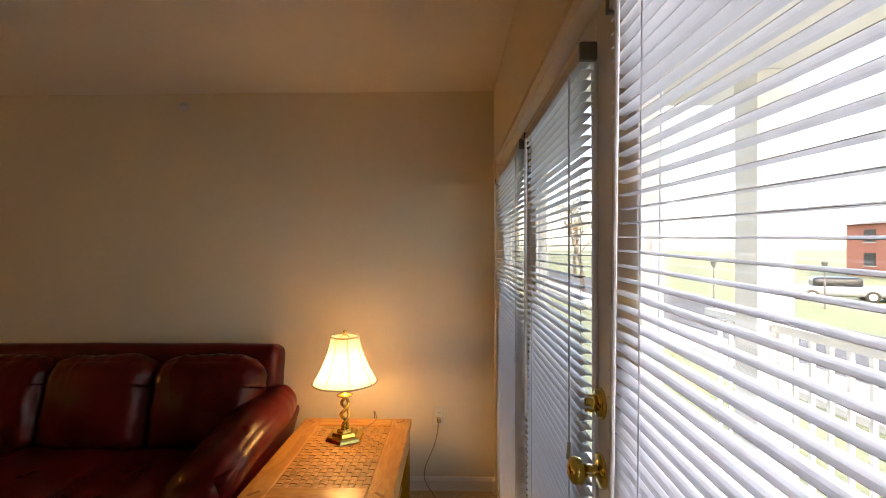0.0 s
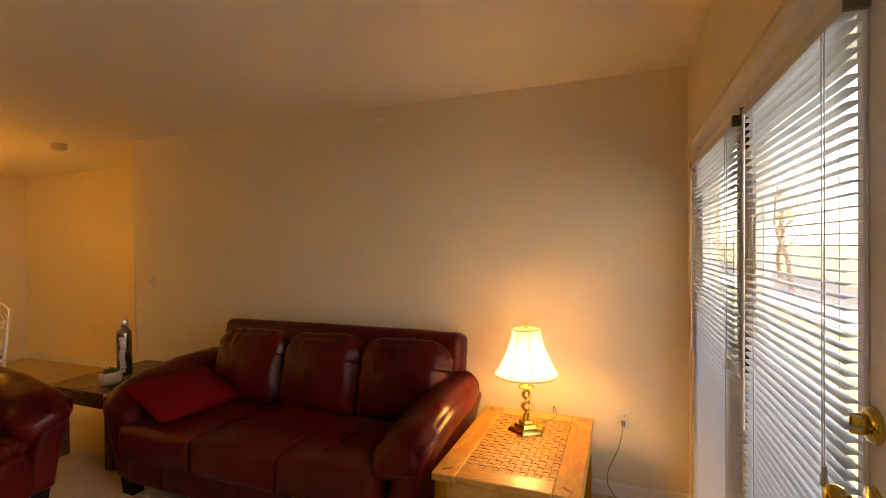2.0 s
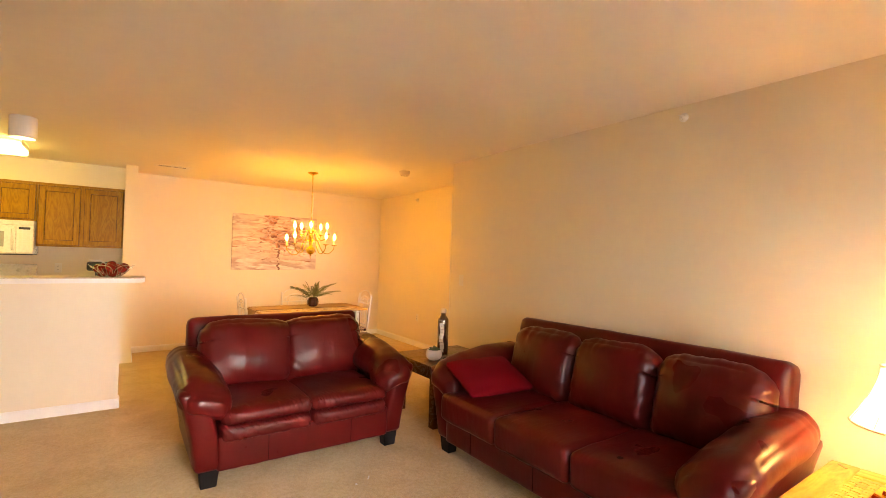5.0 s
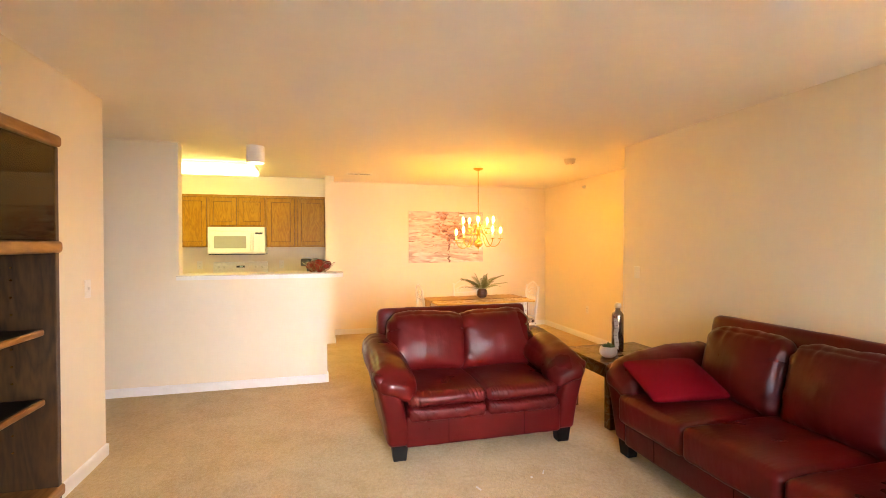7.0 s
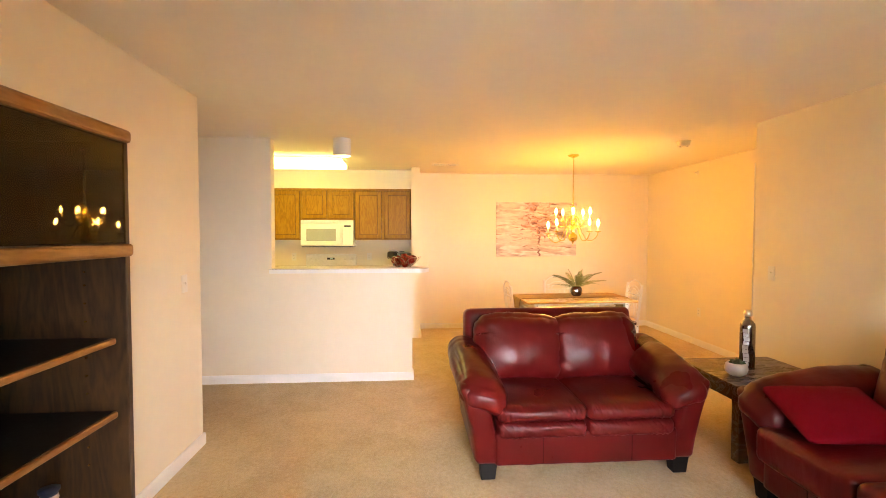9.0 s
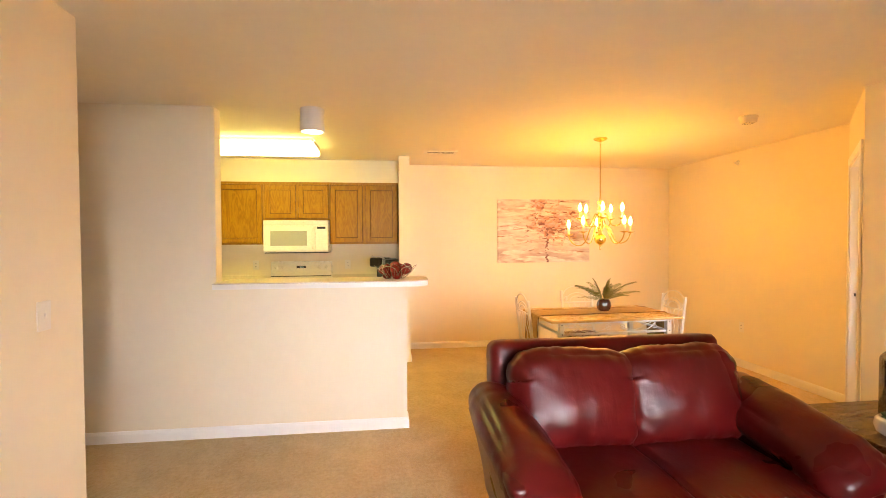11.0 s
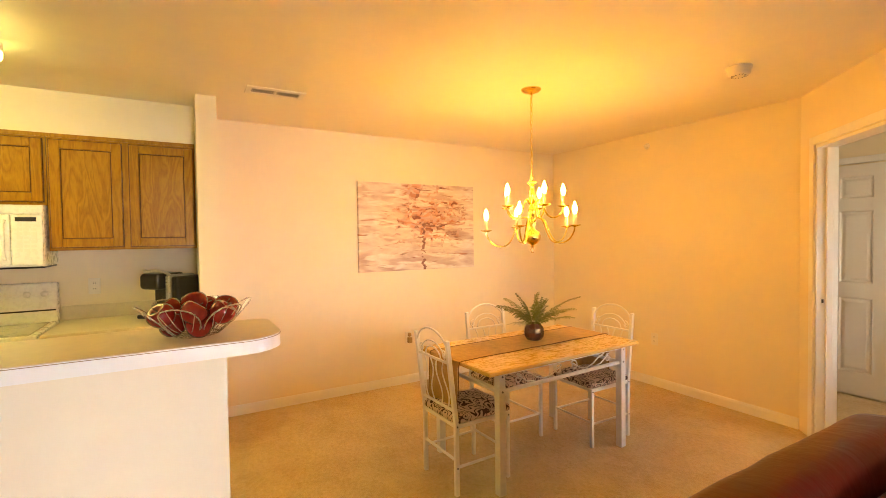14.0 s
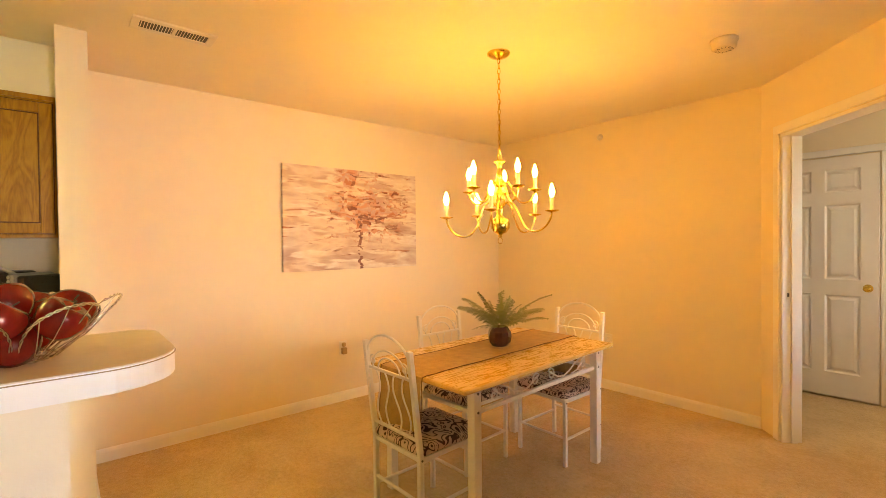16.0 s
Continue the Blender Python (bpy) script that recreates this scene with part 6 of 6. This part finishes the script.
# ---- base cabinets, worktop ----
KF = XK + 0.61
for y0, y1 in ((-1.085, -0.250), (-2.445, -1.864)):
    t = thing("base_cabinet", pose(XK, 0, 0), "honey oak base cabinet under the worktop", "cabinet", "oak base cabinets")
    part("body", boxed((0.001, y0, 0.09), (0.585, y1, 0.868)), M_OAK, t)
    part("plinth", boxed((0.001, y0, 0), (0.53, y1, 0.09)), M_BLACKWOOD, t)
    part("drawer_front", boxed((0.586, y0 + 0.02, 0.70), (0.604, y1 - 0.02, 0.845), 0.004), M_OAK, t)
    d = part("door", boxed((0.586, y0 + 0.02, 0.12), (0.604, y1 - 0.02, 0.68), 0.004), M_OAK, t)
    t = thing("worktop", pose(XK, 0, 0), "cream laminate kitchen worktop with upstand", "counter", "kitchen worktops")
    part("slab", boxed((0.001, y0 - 0.002, 0.870), (0.630, y1 + 0.002, 0.910), 0.006), M_LAMINATE, t)
    part("upstand", boxed((0.001, y0, 0.9105), (0.020, y1, 1.010), 0.004), M_LAMINATE, t)
    part("front_edge", boxed((0.6305, y0, 0.872), (0.632, y1, 0.884)), M_REDOAK, t)

# ---- range ----
t = thing("electric_range", pose(XK, -1.475, 0), "white electric range with rear control panel", "stove")
part("body", boxed((0.02, -0.378, 0.02), (0.62, 0.378, 0.895), 0.006), M_APPLIANCE, t)
part("cooktop", boxed((0.02, -0.380, 0.896), (0.645, 0.380, 0.918), 0.005), M_APPLIANCE, t)
part("glass_hob", boxed((0.12, -0.345, 0.9185), (0.615, 0.345, 0.922), 0.001, 1), material("pale_hob_glass", (0.55, 0.52, 0.44), 0.08, noise_scale=30, vary=0.06), t, "speckled pale ceramic hob")
for y, r in ((-0.18, 0.10), (0.18, 0.08)):
    for x in (0.24, 0.47):
        bm = bmesh.new()
        tube(bm, [(x + r * math.cos(2 * math.pi * i / 32), y + r * math.sin(2 * math.pi * i / 32), 0.9222) for i in range(32)], 0.0012, 4, True)
        part("burner_ring", bm, M_BLACKISH, t)
bm = bmesh.new()
vs = box(bm, (0.005, -0.378, 0.919), (0.105, 0.378, 1.185), 0.010, 3)
for v in bm.verts:
    if v.co.x > 0.05:
        v.co.x -= 0.045 * (v.co.z - 0.919) / 0.266
bp = part("control_panel", bm, M_APPLIANCE, t)
part("panel_groove", boxed((0.080, -0.372, 0.995), (0.0975, 0.372, 1.005)), M_BLACK, bp)


def face(z):
    return 0.105 - 0.045 * (z - 0.919) / 0.266 + 0.001


part("clock_display", boxed((face(1.115) - 0.004, -0.06, 1.098), (face(1.115) + 0.002, 0.055, 1.128), 0.001, 1), M_BLACK, bp, "black clock display")
M_DIGIT = glow("clock_digits", (0.55, 0.9, 0.8), 0.06)
for k in range(3):
    part("clock_digit", boxed((face(1.115) + 0.0021, -0.012 + k * 0.014, 1.107), (face(1.115) + 0.0026, -0.004 + k * 0.014, 1.120)), M_DIGIT, bp)
for y in (-0.31, -0.22, 0.22, 0.31):
    bm = bmesh.new()
    lathe(bm, [(0, 0), (0.021, 0), (0.021, 0.004), (0.017, 0.006), (0.015, 0.020), (0, 0.021)], seg=20)
    bmesh.ops.transform(bm, matrix=Matrix.Translation((face(1.11), y, 1.11)) @ Matrix.Rotation(radians(80), 4, "Y"), verts=bm.verts)
    part("control_knob", bm, M_APPLIANCE, bp, smooth=True)
for y in (-0.15, -0.12, -0.09, 0.085, 0.11, 0.135, 0.16):
    part("button", boxed((face(1.11) - 0.003, y - 0.008, 1.105), (face(1.11) + 0.002, y + 0.008, 1.116)), M_PLATE, bp)
part("oven_door", boxed((0.621, -0.37, 0.18), (0.650, 0.37, 0.86), 0.008), M_APPLIANCE, t)
bm = bmesh.new()
cyl(bm, (0.685, -0.30, 0.82), (0.685, 0.30, 0.82), 0.011, seg=12)
part("oven_handle", bm, M_APPLIANCE, t, smooth=True)

# ---- over-the-range microwave ----
t = thing("microwave_oven", pose(XK, -1.477, 0), "cream over-the-range microwave with window and keypad", "microwave")
MZ0, MZ1, MX = 1.310, 1.697, 0.385
part("body", boxed((0.001, -0.380, MZ0), (MX - 0.02, 0.380, MZ1), 0.004), M_APPLIANCE, t)
part("door", boxed((MX - 0.019, -0.378, MZ0 + 0.012), (MX + 0.010, 0.225, MZ1 - 0.062), 0.008), M_APPLIANCE, t)
part("window_surround", boxed((MX + 0.010, -0.325, MZ0 + 0.055), (MX + 0.0125, 0.160, MZ1 - 0.105), 0.002, 1), M_APPLIANCE, t)
part("window", boxed((MX + 0.0126, -0.295, MZ0 + 0.080), (MX + 0.0136, 0.130, MZ1 - 0.130)), material("screened_window", (0.42, 0.42, 0.36), 0.18, noise_scale=300, vary=0.15), t, "grey screened window")
bm = bmesh.new()
tube(bm, smooth_path([(MX + 0.010, 0.200, MZ0 + 0.05), (MX + 0.035, 0.200, MZ0 + 0.07), (MX + 0.040, 0.200, MZ0 + 0.16), (MX + 0.035, 0.200, MZ1 - 0.12), (MX + 0.010, 0.200, MZ1 - 0.10)], 4), 0.009, 8)
part("handle", bm, M_APPLIANCE, t, smooth=True)
kp = part("control_panel", boxed((MX - 0.019, 0.228, MZ0 + 0.012), (MX + 0.010, 0.378, MZ1 - 0.062), 0.006), M_APPLIANCE, t)
part("display", boxed((MX + 0.0101, 0.250, MZ1 - 0.105), (MX + 0.0115, 0.350, MZ1 - 0.078)), M_BLACK, kp)
src = None
for r in range(7):
    for c in range(3):
        m = pose(MX + 0.0105, 0.268 + 0.034 * c, MZ1 - 0.128 - 0.026 * r)
        if src is None:
            src = part("key", boxed((-0.001, -0.013, -0.008), (0.001, 0.013, 0.008)), M_PLATE, kp)
            src.matrix_basis = m
        else:
            share(src, "key", kp, m)
gr = part("vent_grille", boxed((MX - 0.019, -0.378, MZ1 - 0.058), (MX + 0.004, 0.378, MZ1 - 0.002), 0.004), M_APPLIANCE, t)
for k in range(4):
    z = MZ1 - 0.050 + k * 0.0125
    part("louvre", boxed((MX + 0.0042, -0.37, z), (MX + 0.010, 0.37, z + 0.005)), M_APPLIANCE, gr)
part("underside", boxed((0.02, -0.375, MZ0 - 0.012), (MX - 0.03, 0.375, MZ0 - 0.001), 0.003, 1), M_BLACK, t)

# ---- refrigerator ----
t = thing("refrigerator", pose(XK, -2.86, 0), "white top-freezer refrigerator beside the worktop", "refrigerator")
part("body", boxed((0.02, -0.40, 0.03), (0.66, 0.40, 1.70), 0.008), M_APPLIANCE, t)
for z0, z1 in ((0.09, 1.13), (1.14, 1.70)):
    d = part("door", boxed((0.664, -0.40, z0), (0.73, 0.40, z1), 0.014), M_APPLIANCE, t)
    bm = bmesh.new()
    a, b = (z1 - 0.42, z1 - 0.04) if z0 < 1 else (z0 + 0.04, z0 + 0.32)
    tube(bm, smooth_path([(0.73, 0.35, a), (0.765, 0.35, a + 0.03), (0.765, 0.35, b - 0.03), (0.73, 0.35, b)], 4), 0.010, 8)
    part("handle", bm, M_APPLIANCE, d, smooth=True)
part("kick_grille", boxed((0.03, -0.39, 0.0), (0.68, 0.39, 0.085)), M_BLACKISH, t)

# ---- coffee maker ----
t = thing("coffee_maker", pose(XK + 0.22, -0.44, 0.910, 0, 0, -50), "black and silver pod coffee maker on the worktop", "coffee maker")
part("base", boxed((-0.13, -0.10, 0), (0.17, 0.10, 0.028), 0.008), M_BLACK, t)
part("drip_grid", boxed((0.05, -0.07, 0.0282), (0.16, 0.07, 0.034), 0.003, 1), M_BLACKISH, t)
part("column", boxed((-0.13, -0.10, 0.028), (0.035, 0.085, 0.30), 0.02, 3), M_BLACK, t)
part("brew_head", boxed((-0.08, -0.10, 0.205), (0.15, 0.085, 0.32), 0.028, 4), M_BLACK, t)
bm = bmesh.new()
tube(bm, smooth_path([(0.02, -0.098, 0.28), (0.10, -0.085, 0.335), (0.165, 0.0, 0.335), (0.10, 0.075, 0.335), (0.02, 0.085, 0.28)], 5), 0.010, 8)
part("lift_handle", bm, M_CHROME, t, "silver lift handle", smooth=True)
part("silver_side", boxed((-0.125, 0.087, 0.03), (0.10, 0.135, 0.31), 0.02, 3), material("silver_plastic", (0.36, 0.36, 0.37), 0.3, 0.6, noise_scale=20, vary=0.06), t)
for z in (0.245, 0.270, 0.292):
    bm = bmesh.new()
    cyl(bm, (0.100, 0.112, z), (0.104, 0.112, z), 0.008, seg=12)
    part("button", bm, M_CHROME, t)
part("water_tank", boxed((-0.11, 0.137, 0.02), (0.09, 0.20, 0.30), 0.018, 3), M_BLACK, t)

outlet(pose(XK, -0.90, 1.14, 0, 0, 90), "ivory wall outlet above the worktop")
outlet(pose(XK, -2.05, 1.14, 0, 0, 90), "ivory wall outlet above the worktop")

# ---- kitchen ceiling fixtures ----
FX0, FX1, FY0, FY1 = -6.43, -5.99, -2.32, -1.075
t = thing("fluorescent_fixture", pose(0, 0, 0), "white wraparound fluorescent ceiling fixture, lit", "ceiling light")
part("housing", boxed((FX0 + 0.03, FY0 + 0.02, H - 0.030), (FX1 - 0.03, FY1 - 0.02, H)), M_TRIM, t)
bm = bmesh.new()
box(bm, (FX0, FY0, H - 0.112), (FX1, FY1, H - 0.028), 0.034, 5)
part("diffuser", bm, glow("fluorescent_diffuser", (1.0, 0.89, 0.25), TUBE_GLOW), t, "glowing acrylic diffuser", smooth=True)
for y in (FY0 + 0.004, FY1 - 0.004):
    part("end_cap", boxed((FX0 + 0.03, y - 0.006, H - 0.060), (FX1 - 0.03, y + 0.006, H - 0.012), 0.003, 1), M_TRIM, t)

CANX, CANY = -5.02, -0.93
t = thing("cylinder_downlight", pose(CANX, CANY, 0), "white cylinder downlight on the ceiling, lit", "ceiling light")
bm = bmesh.new()
lathe(bm, [(0, H), (0.088, H), (0.088, H - 0.168), (0.082, H - 0.172), (0.078, H - 0.168), (0.078, H - 0.05), (0, H - 0.05)], seg=36)
part("shell", bm, M_TRIM, t, smooth=False)
bm = bmesh.new()
lathe(bm, [(0, H - 0.150), (0.04, H - 0.152), (0.066, H - 0.142), (0.07, H - 0.13), (0.05, H - 0.08), (0.02, H - 0.06)], seg=24)
part("reflector_bulb", bm, glow("reflector_bulb", (1.0, 0.72, 0.36), CAN_GLOW), t, smooth=True)

# ---- lint on the carpet ----
M_LINT = material("paper_lint", (0.75, 0.72, 0.66), 0.9, noise_scale=60, vary=0.1)
for x, y, rz, w, d in ((-2.62, 0.62, 20, 0.045, 0.008), (-2.70, 1.08, -35, 0.040, 0.007), (-2.66, 0.98, 50, 0.012, 0.010), (-2.42, 0.52, 70, 0.030, 0.006)):
    bm = bmesh.new()
    vs = soft_box(bm, (0, 0, 0.003), (w, d, 0.006), 0.002, (0, 0, 0.002), 4, 0.001, x)
    tagged(part("paper_scrap", bm, M_LINT), "tiny white paper scrap lying on the carpet", "scrap", "scraps on the carpet").matrix_world = pose(x, y, 0, 0, 0, rz)


# ---- outside: balcony, lawn, street, brick building ----
M_GRASS = material("lawn", (0.15, 0.17, 0.085), 0.95, noise_scale=0.6, vary=0.2, bump=0.6, bump_scale=30)
M_ASPHALT = material("asphalt", (0.055, 0.055, 0.058), 0.9, noise_scale=0.8, vary=0.15, bump=0.3, bump_scale=40)
M_CONCRETE = material("concrete", (0.42, 0.41, 0.39), 0.85, noise_scale=2, vary=0.1, bump=0.2, bump_scale=50)
M_BRICK = material("far_brick", (0.30, 0.12, 0.085), 0.9, noise_scale=3, vary=0.2, bump=0.3, bump_scale=12)
M_RAIL = material("rail_paint", (0.78, 0.78, 0.78), 0.5, noise_scale=4, vary=0.04)
GZ = -1.6
structure("ground", boxed((0.6, -900, GZ - 0.2), (900, 900, GZ)), M_GRASS, "green lawn outside the balcony", "ground")
structure("balcony_floor", boxed((0.48, -2.2, -0.16), (2.1, 3.4, -0.03)), M_CONCRETE, "grey concrete balcony slab", "balcony")
structure("balcony_wall", boxed((0.48, -2.2, GZ), (2.0, 3.4, -0.16)), M_CONCRETE, "concrete balcony base", "wall")
structure("road", boxed((9, -300, GZ), (15, 300, GZ + 0.01)), M_ASPHALT, "grey asphalt road", "road")
structure("pavement", boxed((7.2, -300, GZ), (9, 300, GZ + 0.14)), M_CONCRETE, "pale concrete pavement with kerb", "pavement")
t = thing("balcony_railing", pose(2.0, 0, 0), "white balcony railing with square balusters", "railing")
part("top_rail", boxed((-0.035, -2.2, 0.98), (0.035, 3.4, 1.03), 0.005), M_RAIL, t)
part("bottom_rail", boxed((-0.02, -2.2, 0.06), (0.02, 3.4, 0.10)), M_RAIL, t)
src = None
for k in range(46):
    m = pose(0, -2.14 + k * 0.12, 0)
    if src is None:
        src = part("baluster", boxed((-0.011, -0.011, 0.10), (0.011, 0.011, 0.98)), M_RAIL, t)
        src.matrix_basis = m
    else:
        share(src, "baluster", t, m)
for y in (-2.0, 2.80):
    part("post", boxed((-0.11, y - 0.11, -0.03), (0.11, y + 0.11, 2.55), 0.006), M_RAIL, t)
structure("balcony_ceiling", boxed((0.48, -2.2, 2.552), (2.2, 3.4, 2.70)), M_RAIL, "white painted soffit over the balcony", "ceiling")

t = thing("brick_building", pose(46, 0, GZ), "low red brick building across the street", "building")
part("wall", boxed((0, 36, 0), (12, 54, 5.8)), M_BRICK, t)
bm = bmesh.new()
v = [bm.verts.new(p) for p in ((-0.4, 35.6, 5.8), (12.4, 35.6, 5.8), (12.4, 54.4, 5.8), (-0.4, 54.4, 5.8), (6, 35.6, 6.6), (6, 54.4, 6.6))]
for f in ((0, 1, 4), (2, 3, 5), (0, 4, 5, 3), (1, 2, 5, 4), (0, 3, 2, 1)):
    bm.faces.new([v[i] for i in f])
part("roof", bm, material("roof_shingle", (0.10, 0.085, 0.08), 0.9, noise_scale=4, vary=0.2), t)
for k in range(5):
    for z in (1.2, 3.8):
        w = part("window", boxed((-0.05, 37.5 + 3.2 * k, z), (-0.01, 38.9 + 3.2 * k, z + 1.4)), M_BLACK, t)
        part("sill", boxed((-0.12, 37.4 + 3.2 * k, z - 0.1), (-0.01, 39.0 + 3.2 * k, z)), M_CONCRETE, w)


def street_lamp(x, y):
    t = thing("street_lamp", pose(x, y, GZ), "dark post-top street lamp on the lawn", "street lamp", "street lamps")
    bm = bmesh.new()
    cyl(bm, (0, 0, 0), (0, 0, 2.1), 0.05, 0.04, 10)
    part("pole", bm, M_BLACKISH, t)
    bm = bmesh.new()
    lathe(bm, [(0, 2.1), (0.08, 2.12), (0.13, 2.34), (0.16, 2.38), (0.07, 2.46), (0, 2.48)], seg=12)
    part("lantern", bm, M_BLACKISH, t)


street_lamp(13.7, 24)
street_lamp(19.0, 23.5)


def car(x, y, col, rz):
    t = thing("parked_car", pose(x, y, GZ, 0, 0, rz), "parked car by the far kerb", "car", "parked cars")
    bm = bmesh.new()
    soft_box(bm, (0, 0, 0.58), (1.75, 4.4, 0.60), 0.18, (0, 0.05, 0.03), 8)
    part("body", bm, material("car_paint", col, 0.25, 0.3, noise_scale=2, vary=0.03, coat=0.5), t, smooth=True)
    bm = bmesh.new()
    vs = soft_box(bm, (0, 0.15, 1.08), (1.5, 2.3, 0.60), 0.2, (0, 0, 0.03), 8)
    part("cabin", bm, M_BLACK, t, smooth=True)
    for sx in (-1, 1):
        for yy in (-1.35, 1.35):
            bm = bmesh.new()
            cyl(bm, (sx * 0.70, yy, 0.32), (sx * 0.89, yy, 0.32), 0.32, seg=20)
            w = part("wheel", bm, M_BLACK, t)
            bm = bmesh.new()
            cyl(bm, (sx * 0.885, yy, 0.32), (sx * 0.90, yy, 0.32), 0.19, seg=14)
            part("rim", bm, M_CHROME, w)


car(23.0, 27.5, (0.25, 0.26, 0.28), 62)
car(26.5, 26, (0.55, 0.55, 0.56), 58)

M_LEAF = material("autumn_leaf", (0.17, 0.10, 0.03), 0.8, noise_scale=1.0, vary=0.4)
M_BARK = material("bark", (0.09, 0.065, 0.05), 0.9, noise_scale=6, vary=0.3, bump=0.8, bump_scale=20)


def tree(x, y, h, seed, leaves):
    t = thing("tree", pose(x, y, GZ), "slender street tree with thin autumn leaves", "tree", "street trees")
    rnd = random.Random(seed)
    bm = bmesh.new()
    tips = []

    def limb(p, d, ln, r, depth):
        pts = [p]
        q, e = p.copy(), d.copy()
        for k in range(5):
            e = (e + Vector((rnd.uniform(-.18, .18), rnd.uniform(-.18, .18), rnd.uniform(-.02, .15)))).normalized()
            q = q + e * ln / 5
            pts.append(q.copy())
        tube(bm, pts, lambda f: r * (1 - 0.6 * f), 6)
        if depth:
            for k in range(4):
                i = rnd.randint(2, 5)
                a = rnd.uniform(0, 6.28)
                limb(pts[i], (e * 0.6 + Vector((math.cos(a), math.sin(a), 0.35))).normalized(), ln * rnd.uniform(0.45, 0.65), r * 0.45, depth - 1)
        else:
            tips.extend(pts[2:])
    limb(Vector((0, 0, 0)), Vector((0, 0, 1)), h * 0.6, h * 0.02, 3)
    part("trunk", bm, M_BARK, t)
    bm = bmesh.new()
    for p in tips:
        for k in range(leaves):
            c = p + Vector((rnd.gauss(0, .25), rnd.gauss(0, .25), rnd.gauss(0, .25)))
            a, b = Vector((rnd.uniform(-1, 1), rnd.uniform(-1, 1), rnd.uniform(-1, 1))).normalized() * 0.07, Vector((rnd.uniform(-1, 1), rnd.uniform(-1, 1), rnd.uniform(-1, 1))).normalized() * 0.05
            bm.faces.new([bm.verts.new(q) for q in (c - a, c - b, c + a, c + b)])
    part("crown", bm, M_LEAF, t)


tree(9.5, 33, 7.5, 3, 6)
tree(13, 48, 9, 8, 5)
